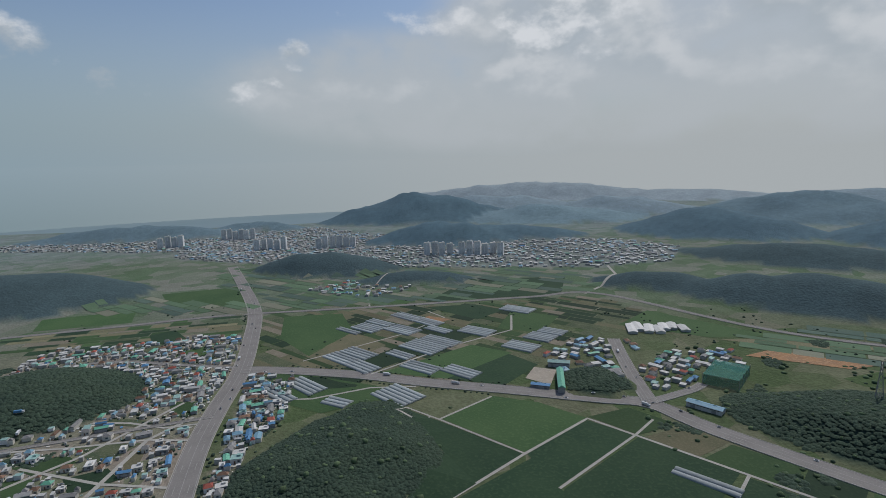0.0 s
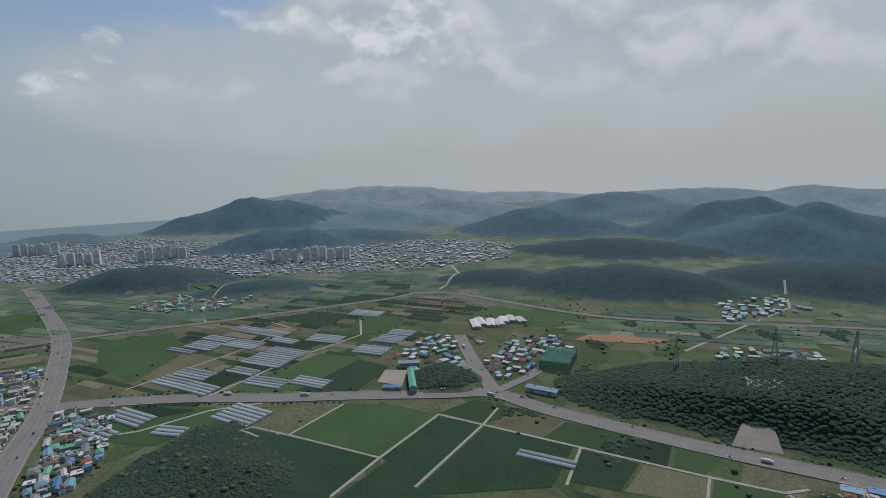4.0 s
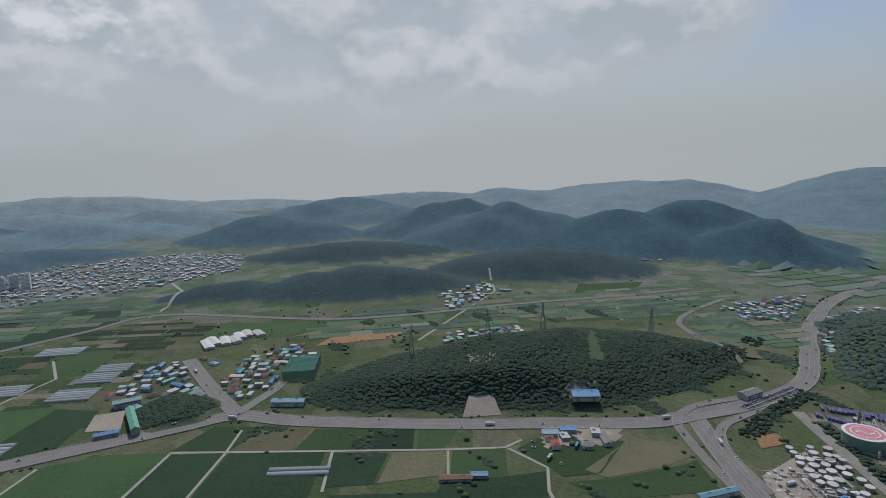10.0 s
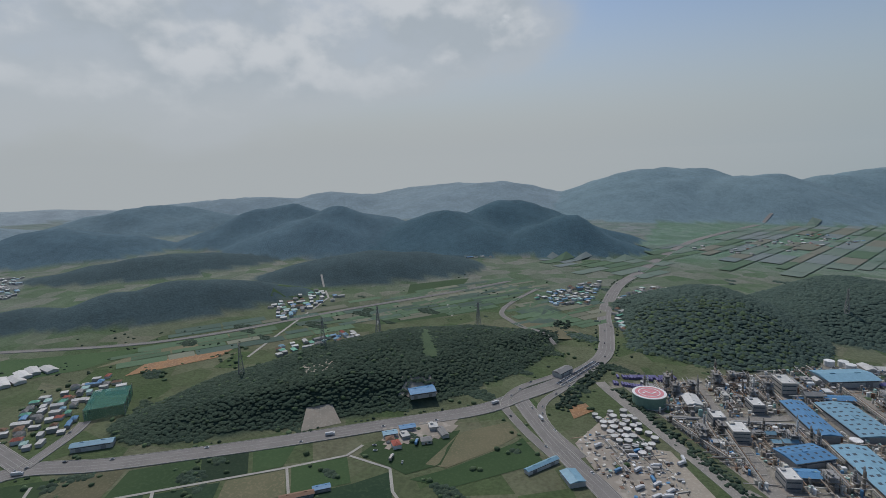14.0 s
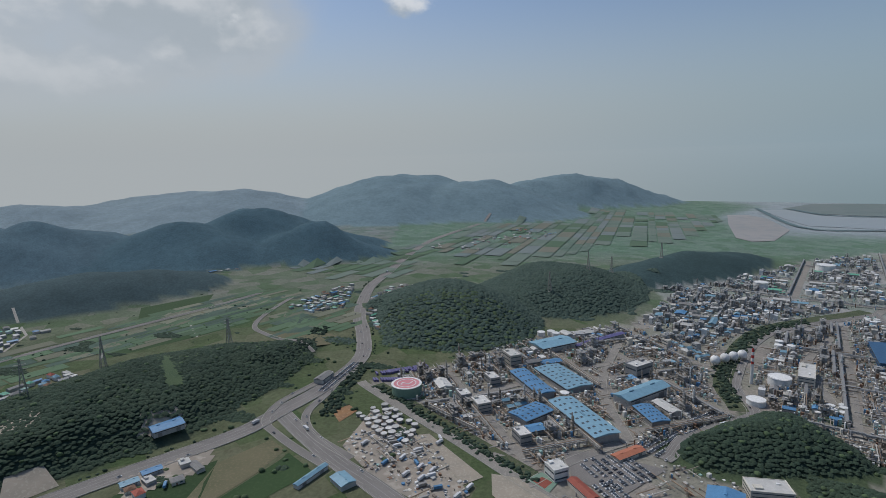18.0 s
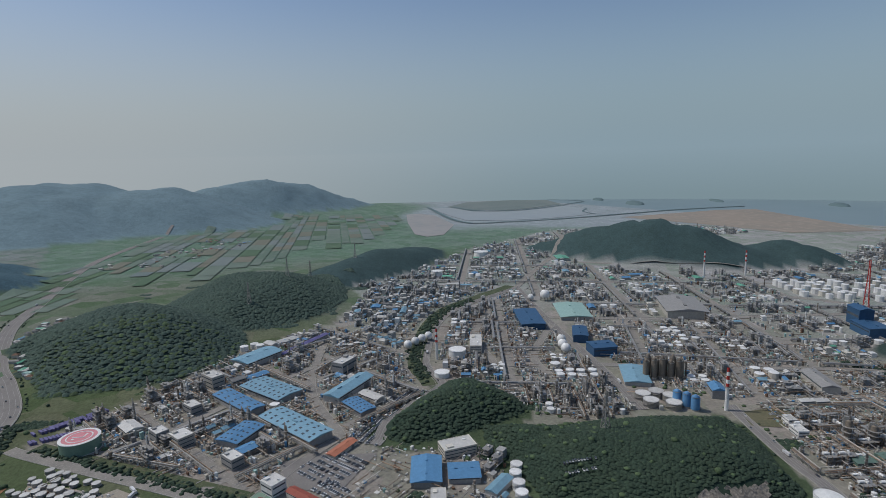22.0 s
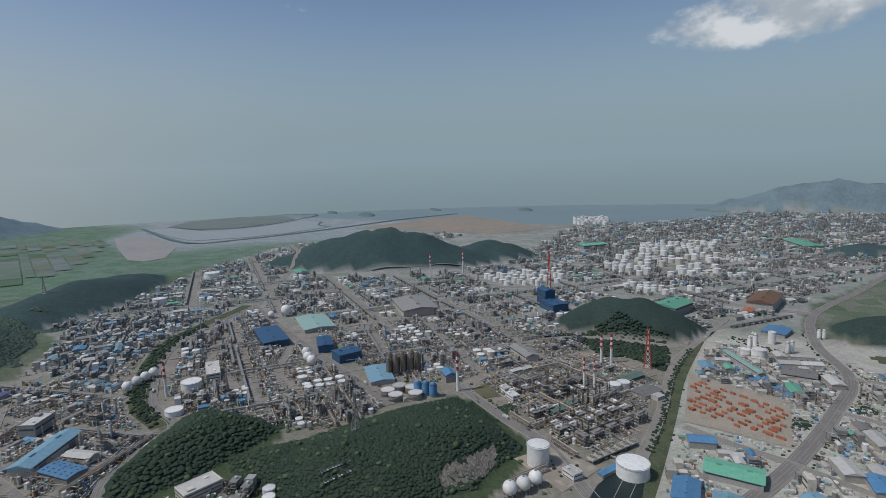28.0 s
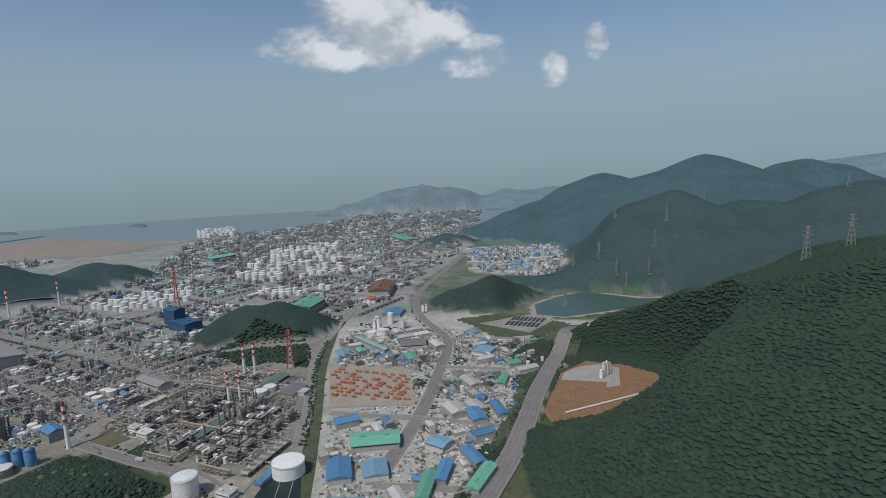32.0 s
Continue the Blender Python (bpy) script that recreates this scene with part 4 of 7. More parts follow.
def make_shed(roof, wall, label, vents=2, name="warehouse", tall=0.75, lights=0):
    # one unit wide, deep and high; the roof takes the top quarter
    w = Shape().box(0, 0, 0, 0.98, 0.96, tall)
    r = Shape().gable(1, 1, tall, 1 - tall, 0.015)
    parts = [("roof", r, roof, "ribbed sheet-metal roof"), ("door", Shape().box(-0.30, -0.482, 0, 0.13, 0.02, 0.5), GREY_ROOF, ""), ("door", Shape().box(0.28, -0.482, 0, 0.13, 0.02, 0.5), GREY_ROOF, ""),
             ("window_band", Shape().box(0, -0.481, 0.55, 0.9, 0.015, 0.10), GLASS, ""), ("window_band", Shape().box(0, 0.481, 0.55, 0.9, 0.015, 0.10), GLASS, "")]
    for k in range(vents):
        parts.append(("ridge_vent", Shape().box((k + 0.5) / vents - 0.5, 0, 0.96, 0.10, 0.07, 0.10), roof, ""))
    for k in range(lights):
        for side in (-1, 1):
            for y0 in (0.10, 0.28):
                x, e = (k + 0.5) / lights - 0.5, 0.14 / lights
                q = [(x + a * e, side * y, tall + (1 - tall) * (1 - y / 0.5) + up) for up in (-0.004, 0.014) for a, y in ((-1, y0), (1, y0), (1, y0 + 0.09), (-1, y0 + 0.09))]
                sl = Shape()
                sl.add(q, [(0, 1, 5, 4), (1, 2, 6, 5), (2, 3, 7, 6), (3, 0, 4, 7), (4, 5, 6, 7)])
                parts.append(("skylight", sl, GLASS, "dark roof light"))
    return Kind(name, "industrial building", label, w, wall, parts)


SHEDS = {
    "blue": make_shed(BLUE_ROOF, GREY_WALL, "factory hall with a blue sheet-metal roof and grey walls"),
    "sky": make_shed(SKY_ROOF, PALE_ROOF, "warehouse with a light blue roof and pale walls"),
    "green": make_shed(GREEN_ROOF, GREY_WALL, "workshop with a green sheet-metal roof"),
    "teal": make_shed(TEAL_ROOF, GREY_WALL, "low hall with a pale teal roof"),
    "grey": make_shed(GREY_ROOF, CONCRETE, "industrial shed with a grey roof"),
    "pale": make_shed(PALE_ROOF, CONCRETE, "plain shed with a pale roof"),
    "red": make_shed(RED_ROOF, CREAM, "hall with a red roof and cream walls"),
    "orange": make_shed(ORANGE, CREAM, "low hall with a bright orange roof"),
    "navy": make_shed(NAVY, NAVY, "tall navy-clad plant building", 2, tall=0.9),
    "brown": make_shed(BROWN, GREY_WALL, "shed with a rusty brown roof"),
    "moss": make_shed(MOSS, MOSS, "plant building clad in dull green sheet"),
    "violet": make_shed(PURPLE, GREY_WALL, "long low shed with a dull violet roof"),
    "long": make_shed(SKY_ROOF, GREY_WALL, "long factory hall with a light blue roof and roof lights", 1, tall=0.82, lights=8),
    "wide": make_shed(BLUE_ROOF, GREY_WALL, "wide factory hall with a blue roof and roof lights", 1, tall=0.82, lights=5),
}


def make_block(wall, label, floors=3, name="office_building", category="building"):
    w = Shape().box(0, 0, 0, 1, 1, 0.96)
    parts = [("roof", Shape().box(0, 0, 0.961, 0.97, 0.95, 0.006), PALE_ROOF, "")]
    para = Shape().box(0, -0.49, 0.955, 1.01, 0.03, 0.05).box(0, 0.49, 0.955, 1.01, 0.03, 0.05).box(-0.49, 0, 0.955, 0.03, 0.95, 0.05).box(0.49, 0, 0.955, 0.03, 0.95, 0.05)
    parts.append(("parapet", para, wall, ""))
    for k in range(floors):
        z = 0.96 * (k + 0.35) / floors
        parts.append(("window_strip", Shape().box(0, 0, z, 0.92, 1.006, 0.24 / floors).box(0, 0, z, 1.006, 0.86, 0.24 / floors), GLASS, ""))
    parts.append(("stair_head", Shape().box(0.28, 0.2, 0.96, 0.2, 0.28, 0.14), wall, ""))
    parts.append(("water_tank", Shape().drum(-0.25, -0.15, 0.96, 0.06, 0.10, 8), WHITE, ""))
    return Kind(name, category, label, w, wall, parts)


BLOCKS = [make_block(CONCRETE, "flat-roofed concrete office building"), make_block(WHITE, "white flat-roofed building with window rows", 2), make_block(GREY_WALL, "grey flat-roofed control building", 2), make_block(CREAM, "cream flat-roofed office building", 3)]


def make_apartment():
    parts = [("roof", Shape().box(0, 0, 0.98, 1.02, 1.04, 0.02), CONCRETE, ""), ("stair_head", Shape().box(0.2, 0, 1.0, 0.2, 0.5, 0.07), WHITE, "")]
    for k in range(11):
        z = 0.06 + 0.083 * k
        # windows in light wall grey, painted as haze would lighten the far slabs
        parts.append(("window_strip", Shape().box(-0.23, 0, z, 0.40, 1.01, 0.032).box(0.23, 0, z, 0.40, 1.01, 0.032), GREY_WALL, ""))
    return Kind("apartment_block", "apartment", "tall pale apartment slab with rows of windows", Shape().box(0, 0, 0, 1, 1, 0.98), WHITE, parts)


APARTMENT = make_apartment()


def make_house(roof, wall, label, flat=False):
    w = Shape().box(0, 0, 0, 1, 1, 0.66)
    if flat:
        r = Shape().box(0, 0, 0.66, 1.06, 1.06, 0.06).box(0.2, 0.15, 0.72, 0.35, 0.35, 0.26)
    else:
        r = Shape().hip(1, 1, 0.66, 0.34, 0.05)
    parts = [("roof", r, roof, ""), ("door", Shape().box(-0.1, -0.502, 0, 0.14, 0.015, 0.42), BROWN, ""), ("window", Shape().box(0.24, -0.502, 0.25, 0.2, 0.015, 0.24), GLASS, ""), ("window", Shape().box(0.502, 0, 0.25, 0.015, 0.3, 0.24), GLASS, "")]
    return Kind("house", "house", label, w, wall, parts)


HOUSES = [make_house(BLUE_ROOF, CREAM, "small house with a blue roof"), make_house(SKY_ROOF, WHITE, "small white house with a light blue roof"), make_house(GREY_ROOF, CREAM, "small house with a dark grey roof"),
          make_house(RED_ROOF, WHITE, "small house with a red tiled roof"), make_house(GREEN_ROOF, CREAM, "small house with a green painted roof"), make_house(PALE_ROOF, CONCRETE, "flat-roofed bare concrete house", True),
          make_house(TEAL_ROOF, WHITE, "flat-roofed house with a green waterproofed roof", True), make_house(BROWN, CREAM, "small house with a brown roof"), make_house(PALE_ROOF, GREY_WALL, "small grey flat-roofed house", True)]


def make_car(mat, label):
    b = Shape().box(0, 0, 0.15, 4.5, 1.8, 0.77)
    cab = Shape().add([(-1.5, -0.85, 0.92), (1.1, -0.85, 0.92), (1.1, 0.85, 0.92), (-1.5, 0.85, 0.92), (-1.0, -0.7, 1.5), (0.4, -0.7, 1.5), (0.4, 0.7, 1.5), (-1.0, 0.7, 1.5)], [(4, 5, 6, 7), (0, 1, 5, 4), (1, 2, 6, 5), (2, 3, 7, 6), (3, 0, 4, 7)])
    return Kind("car", "car", label, b, mat, [("cabin", cab, GLASS, "dark glazed cabin")])


CARS = [make_car(CAR_WHITE, "white car parked on asphalt"), make_car(CAR_GREY, "silver grey car on asphalt"), make_car(CAR_DARK, "black car parked on asphalt"), make_car(CAR_WHITE, "white saloon car on asphalt")]


def make_truck(mat, label):
    b = Shape().box(-1, 0, 1.1, 8.2, 2.5, 2.6)
    gear = Shape().box(0, 0, 0.7, 10, 1.6, 0.4)
    for x in (-3.5, -2.2, 4):
        gear.rod((x, -1.2, 0.5), (x, 1.2, 0.5), 0.5, 8)
    return Kind("truck", "truck", label, b, mat, [("cab", Shape().box(4.3, 0, 0.6, 2.0, 2.4, 2.3), CAR_WHITE, ""), ("chassis", gear, DARK_STEEL, "")])


TRUCKS = [make_truck(CAR_WHITE, "white box truck on a yard"), make_truck(BLUE_ROOF, "blue lorry on a yard"), make_truck(STEEL, "grey tank lorry on a yard")]
BOX_O = Kind("shipping_container", "container", "weathered orange shipping container on the yard", Shape().box(0, 0, 0, 12.2, 2.44, 2.6), ORANGE, [("door", Shape().box(6.11, 0, 0.1, 0.06, 2.3, 2.4), BROWN, ""), ("roof", Shape().box(0, 0, 2.6, 12.1, 2.34, 0.05), ORANGE, "")])


def make_greenhouse():
    n = 8
    v = [(x, 3.4 * math.cos(math.pi * k / n), 0.0 + 2.5 * math.sin(math.pi * k / n)) for x in (-0.5, 0.5) for k in range(n + 1)]
    f = [(k, k + 1, n + 2 + k, n + 1 + k) for k in range(n)]
    s = Shape().add(v, f + [tuple(range(n, -1, -1)), tuple(range(n + 1, 2 * n + 2))])
    ends = [("end_wall", Shape().box(x * 0.5, 0, 0, 0.004, 6.6, 1.6), PALE_ROOF, "") for x in (-1, 1)]
    return Kind("greenhouse", "greenhouse", "long plastic-film greenhouse tunnel", s, PLASTIC, ends, True)


GREENHOUSE = make_greenhouse()
FILM_HALL = make_shed(PALE_ROOF, PALE_ROOF, "low hall covered in white film", 0, "film_hall", 0.7)


def make_pylon(h=42.0, mat=None, name="transmission_tower", label="grey lattice transmission tower on a wooded hill", red=False):
    mat = mat or STEEL
    w0, w1 = h * 0.085, h * 0.02
    lev = [k / 7 for k in range(8)]
    wid = lambda t: w0 + (w1 - w0) * min(1, t * 1.25)
    body = Shape().box(0, 0, -0.4, 2 * w0 + 1.5, 2 * w0 + 1.5, 0.6)
    thick = 0.75 if red else 0.30
    legs = []
    for a, b in ((-1, -1), (1, -1), (1, 1), (-1, 1)):
        v = [(a * wid(t) + c * thick, b * wid(t) + d * thick, t * h) for t in lev for c, d in ((-1, -1), (1, -1), (1, 1), (-1, 1))]
        f = [(4 * q + k, 4 * q + (k + 1) % 4, 4 * q + 4 + (k + 1) % 4, 4 * q + 4 + k) for q in range(7) for k in range(4)]
        legs.append(("leg", Shape().add(v, f), mat, ""))
    br = Shape()
    for t, u in zip(lev, lev[1:]):
        for (a, b), (c, d) in zip(((-1, -1), (1, -1), (1, 1), (-1, 1)), ((1, -1), (1, 1), (-1, 1), (-1, -1))):
            br.rod((a * wid(t), b * wid(t), t * h), (c * wid(u), d * wid(u), u * h), 0.42 if red else 0.2, 4)
            br.rod((c * wid(t), d * wid(t), t * h), (a * wid(u), b * wid(u), u * h), 0.42 if red else 0.2, 4)
    arms = [] if red else [("cross_arm", Shape().rod((-h * q, 0, h * z), (h * q, 0, h * z), 0.3, 4), mat, "") for q, z in ((0.16, 0.72), (0.14, 0.84), (0.11, 0.95))]
    return Kind(name, "tower", label, body, CONCRETE, legs + [("bracing", br, WHITE if red else mat, "")] + arms)


PYLON = make_pylon()
MAST = make_pylon(62, RED, "lattice_mast", "red and white lattice flare mast", True)


def make_chimney():
    s = Shape().turned([(1.0, 0), (0.86, 0.55)], 14)
    parts = []
    for k in range(5):
        z0, z1 = 0.55 + 0.09 * k, 0.55 + 0.09 * (k + 1)
        parts.append(("painted_band", Shape().turned([(0.86 - 0.03 * k, z0), (0.83 - 0.03 * k, z1)] + ([(0.55, 1.0)] if k == 4 else []), 14), WHITE if k % 2 else RED, "red band" if k % 2 == 0 else "white band"))
    parts.append(("platform", Shape().turned([(0.85, 0.56), (1.4, 0.56), (1.4, 0.57), (0.85, 0.57)], 14), STEEL, ""))
    return Kind("chimney", "chimney", "tall chimney banded in red and white", s, WHITE, parts, True)


CHIMNEY = make_chimney()


def make_silo(mat, label):
    s = Shape().turned([(1, 0.12), (1, 0.86), (0.25, 1.0), (0.02, 1.0)], 12)
    return Kind("silo", "silo", label, s, mat, [("skirt", Shape().drum(0, 0, 0, 0.9, 0.12, 12), CONCRETE, ""), ("ladder", Shape().box(1.05, 0, 0.02, 0.12, 0.3, 0.84), STEEL, ""), ("railing", Shape().turned([(1.0, 0.86), (1.1, 0.88), (1.1, 0.9), (1.0, 0.88)], 12), STEEL, "")], True)


SILO_G, SILO_B, SILO_W = make_silo(DARK_STEEL, "dark grey cylindrical steel silo"), make_silo(paint("blue_silo_paint", (0.12, 0.28, 0.5), 0.85), "blue steel silo with a conical top"), make_silo(WHITE, "tall white cylindrical steel silo")


# ---- what is taken already ----
CELL = 12.0
TAKEN = {}


def take(x, y, r):
    k = (int(x // CELL), int(y // CELL))
    n = int(r // CELL) + 1
    for i in range(k[0] - n, k[0] + n + 1):
        for j in range(k[1] - n, k[1] + n + 1):
            TAKEN.setdefault((i, j), []).append((x, y, r))


def free(x, y, r):
    return all((x - a) ** 2 + (y - b) ** 2 > (r + c) ** 2 for a, b, c in TAKEN.get((int(x // CELL), int(y // CELL)), ()))


def take_line(points, half):
    for p in spline(points, max(6.0, half)):
        take(p.x, p.y, half)


def take_box(x, y, w, d, turn):
    c, s = math.cos(radians(turn)), math.sin(radians(turn))
    r = min(w, d) / 2
    n = max(1, int(max(w, d) / max(r, 4)))
    for k in range(n + 1):
        q = (k / n - 0.5) * (max(w, d) - 2 * r)
        a, b = (q, 0) if w >= d else (0, q)
        take(x + a * c - b * s, y + a * s + b * c, r * 1.15)


TREES = {"leaf": [], "light": []}


def plant_trees(x, y, r, key="leaf"):
    """Remember trees: place, half width."""
    TREES[key].append((x, y, r))


# ---- simple forms for far clutter ----
for k, m in ((TANK_W, WHITE), (TANK_G, STEEL), (TANK_C, CREAM)):
    plain_kind(k, (Shape().drum(0, 0, 0, 1, 1, 10, cap=False), m), (Shape().turned([(1.02, 1.0), (0.02, 1.09)], 10), PALE_ROOF if m is STEEL else WHITE))
for k, m in ((COL_A, STEEL), (COL_B, DARK_STEEL), (COL_C, WHITE)):
    plain_kind(k, (Shape().drum(0, 0, 0, 1, 1, 6), m), (Shape().box(0, 0, 0.5, 3, 3, 0.02).box(0, 0, 0.8, 3, 3, 0.02), STEEL))
for k, m, n in ((FRAME_A, DARK_STEEL, 3), (FRAME_B, STEEL, 4)):
    s, fl, eq = Shape(), Shape(), Shape()
    for x in (-8, 8):
        for y in (-4.5, 4.5):
            s.box(x, y, 0, 0.6, 0.6, n * 4.6)
    for q in range(1, n + 1):
        fl.box(0, 0, q * 4.6 - 0.3, 17, 10, 0.4)
        eq.box(-4 + 3 * q % 7, 0, q * 4.6, 4, 3, 2.6)
    plain_kind(k, (s, m), (fl, STEEL), (eq, PALE_ROOF))
plain_kind(RACK, (Shape().box(0, 0, 5, 40, 5.5, 0.7).box(0, 0, 7.2, 40, 3.5, 0.6), STEEL), (Shape().box(-18, 0, 0, 0.5, 6, 5).box(0, 0, 0, 0.5, 6, 5).box(18, 0, 0, 0.5, 6, 5), STEEL))
plain_kind(VESSEL, (Shape().rod((-3.6, 0, 2.2), (3.6, 0, 2.2), 1, 8), STEEL))
SHED_MATS = {"blue": (BLUE_ROOF, GREY_WALL), "sky": (SKY_ROOF, PALE_ROOF), "green": (GREEN_ROOF, GREY_WALL), "teal": (TEAL_ROOF, GREY_WALL), "grey": (GREY_ROOF, CONCRETE), "pale": (PALE_ROOF, CONCRETE), "red": (RED_ROOF, CREAM), "brown": (BROWN, GREY_WALL)}
for key, (r, w) in SHED_MATS.items():
    plain_kind(SHEDS[key], (Shape().box(0, 0, 0, 0.98, 0.96, 0.75), w), (Shape().gable(1, 1, 0.75, 0.25, 0.015), r))
for k, w in zip(BLOCKS, (CONCRETE, WHITE, GREY_WALL, CREAM)):
    plain_kind(k, (Shape().box(0, 0, 0, 1, 1, 1), w), (Shape().box(0, 0, 0.25, 0.92, 1.006, 0.15).box(0, 0, 0.65, 0.92, 1.006, 0.15), GLASS))
for k, (r, w, flat) in zip(HOUSES, ((BLUE_ROOF, CREAM, 0), (SKY_ROOF, WHITE, 0), (GREY_ROOF, CREAM, 0), (RED_ROOF, WHITE, 0), (GREEN_ROOF, CREAM, 0), (PALE_ROOF, CONCRETE, 1), (TEAL_ROOF, WHITE, 1), (BROWN, CREAM, 0), (PALE_ROOF, GREY_WALL, 1))):
    plain_kind(k, (Shape().box(0, 0, 0, 1, 1, 0.66), w), (Shape().box(0, 0, 0.66, 1.06, 1.06, 0.06) if flat else Shape().hip(1, 1, 0.66, 0.34, 0.05), r))
for k, m in zip(CARS, (CAR_WHITE, CAR_GREY, CAR_DARK, CAR_WHITE)):
    plain_kind(k, (Shape().box(0, 0, 0.3, 4.5, 1.8, 0.62), m), (Shape().box(-0.3, 0, 0.9, 2.2, 1.6, 0.55), GLASS))


# ---- more roads, tracks and lines ----
PLANT_ROAD = material("plant_road", (0.27, 0.25, 0.22), (0.22, 0.205, 0.185), 0.05, 0.95, (0.32, 0.30, 0.27), 0.5, 0.02)
for line, w in (([(-791, 924), (-619, 973), (-430, 1030), (-257, 1050), (-60, 1072), (180, 1105), (330, 1115), (550, 830), (846, 660), (1050, 537), (1208, 457)], 11),
                ([(1172, 371), (1043, 384), (952, 377), (906, 341), (853, 275), (808, 233)], 8), ([(-640, 742), (-520, 790), (-400, 770), (-300, 750)], 8), ([(-276, 600), (-400, 560), (-520, 520)], 6)):
    road(line, w, lines=False, label="narrow grey asphalt road between fields", name="side_road")
for line, w in (([(2, 434), (76, 501), (157, 569), (272, 456), (355, 375), (402, 333), (426, 330)], 4.5), ([(98, 443), (198, 531), (228, 562)], 4), ([(-49, 609), (-10, 577), (76, 501)], 3.5), ([(-10, 577), (55, 632)], 4),
                ([(274, 454), (229, 403)], 4), ([(403, 330), (402, 281), (372, 259), (330, 200)], 4), ([(358, 372), (324, 338)], 3.5), ([(-220, 640), (-170, 640), (-100, 668), (-40, 668)], 5), ([(-49, 609), (-60, 590), (-30, 570), (-20, 585)], 3.5),
                ([(-104, 714), (5, 814), (113, 888), (124, 974)], 5), ([(-214, 770), (-72, 883), (-1, 973), (-33, 1019)], 4), ([(-331, 450), (-328, 550), (-300, 600)], 7), ([(-474, 532), (-412, 537), (-328, 550), (-262, 545)], 5), ([(-417, 593), (-370, 590), (-323, 576), (-278, 585)], 5), ([(779, 551), (851, 590)], 5), ([(889, 454), (982, 514)], 5), ([(-440, 440), (-380, 520), (-330, 640)], 6), ([(-430, 500), (-330, 470), (-250, 460)], 5),
                ([(560, 640), (700, 690), (900, 760), (1010, 870)], 6), ([(300, 1120), (420, 1260), (440, 1420)], 9), ([(-150, 1055), (-180, 1200), (-100, 1400)], 5)):
    road(line, w * 0.75, TRACK, 0.45, "pale concrete farm track between paddies", "farm_track", False, False, 8.0, False)
for line, w in (([(700, 140), (679, 125), (600, 60), (530, 1), (462, -53), (420, -90)], 9), ([(462, -53), (508, -110), (545, -175)], 8), ([(545, -175), (700, -190), (900, -280)], 8), ([(640, 20), (760, -190), (800, -290)], 8), ([(560, -40), (700, 10)], 7),
                ([(900, -640), (780, -520), (640, -460)], 8), ([(760, -690), (640, -540), (560, -500)], 8), ([(1048, -832), (1180, -1000), (1420, -1350), (1650, -1900)], 12), ([(555, -592), (430, -760), (300, -930), (120, -960)], 10),
                ([(800, -705), (660, -900), (500, -1200), (330, -1500), (200, -1900), (60, -2500)], 12), ([(1100, -1000), (800, -1180), (500, -1330), (100, -1330), (-90, -1313)], 12), ([(1250, -1200), (700, -1650), (300, -1800), (-200, -1900)], 12),
                ([(100, -440), (100, -657), (112, -867), (87, -1044), (60, -1200)], 9), ([(-37, -603), (20, -620), (70, -640)], 8), ([(-86, -774), (-180, -740)], 7), ([(17, -465), (-70, -440)], 7), ([(-37, -603), (-130, -560)], 6), ([(-114, -917), (-200, -900), (-300, -850)], 6)):
    road(line, w + 3, PLANT_ROAD, lines=False, label="pale concrete plant road between process units", name="plant_road")
RACK_LINES = []


def street_grid(poly, turn, gap_u, gap_v, width, reach):
    """Straight plant roads in two directions, kept where they run inside the outline and off the hills."""
    xs, ys = [p[0] for p in poly], [p[1] for p in poly]
    cx, cy = sum(xs) / len(xs), sum(ys) / len(ys)
    c, s = math.cos(radians(turn)), math.sin(radians(turn))
    for along, gap in ((0, gap_u), (1, gap_v)):
        for k in range(-int(reach / gap), int(reach / gap) + 1):
            q = np.arange(-reach, reach, 30.0)
            u, v = (q, np.full(len(q), k * gap)) if along == 0 else (np.full(len(q), k * gap), q)
            X, Y = cx + u * c - v * s, cy + u * s + v * c
            ok = inside(poly, X, Y) & (wood_height(X, Y) < 1) & (np.hypot(X, Y) < 4500) & (sea_mask(X, Y) < 0.02)
            run = []
            for x, y, good in [*zip(X, Y, ok), (0, 0, False)]:
                if good:
                    run.append((float(x), float(y)))
                else:
                    if len(run) > 5:
                        RACK_LINES.append((run[0], run[-1], width / 2 + 6))
                        road([run[0], run[len(run) // 2], run[-1]], width, PLANT_ROAD, 0.4, "straight pale concrete plant road", "plant_road", False, False, 40.0, False)
                    run = []


OUTER = [(1040, -850), (1350, -560), (1420, -800), (1640, -1080), (1850, -1700), (1650, -2300), (1340, -1900), (1550, -1350), (1100, -1200), (850, -1400), (760, -1700), (850, -2400), (900, -2850), (500, -3300), (-100, -4200), (-850, -4200), (-480, -2650), (-280, -1950), (-60, -1400), (-40, -1150), (90, -1080), (330, -970), (710, -720)]
street_grid(OUTER, -36, 190, 230, 14, 3600)
street_grid([(670, 110), (470, -50), (530, -180), (600, -320), (710, -370), (800, -400), (960, -310), (880, -120), (790, -10)], 18, 92, 140, 9, 500)
street_grid([(610, -370), (715, -400), (910, -560), (1030, -825), (560, -575), (480, -500), (520, -420)], -34, 110, 150, 9, 500)
street_grid([(500, -590), (380, -640), (250, -880), (330, -960), (640, -900), (700, -720)], -42, 120, 150, 9, 500)
for pts, w in ROADS:
    take_line(pts, w / 2 + 2)

for x, y, r in ((104, -470, 34), (104, -510, 18), (490, -140, 44), (455, -120, 22), (22, -722, 62), (-280, -987, 60)):
    take(x, y, r)
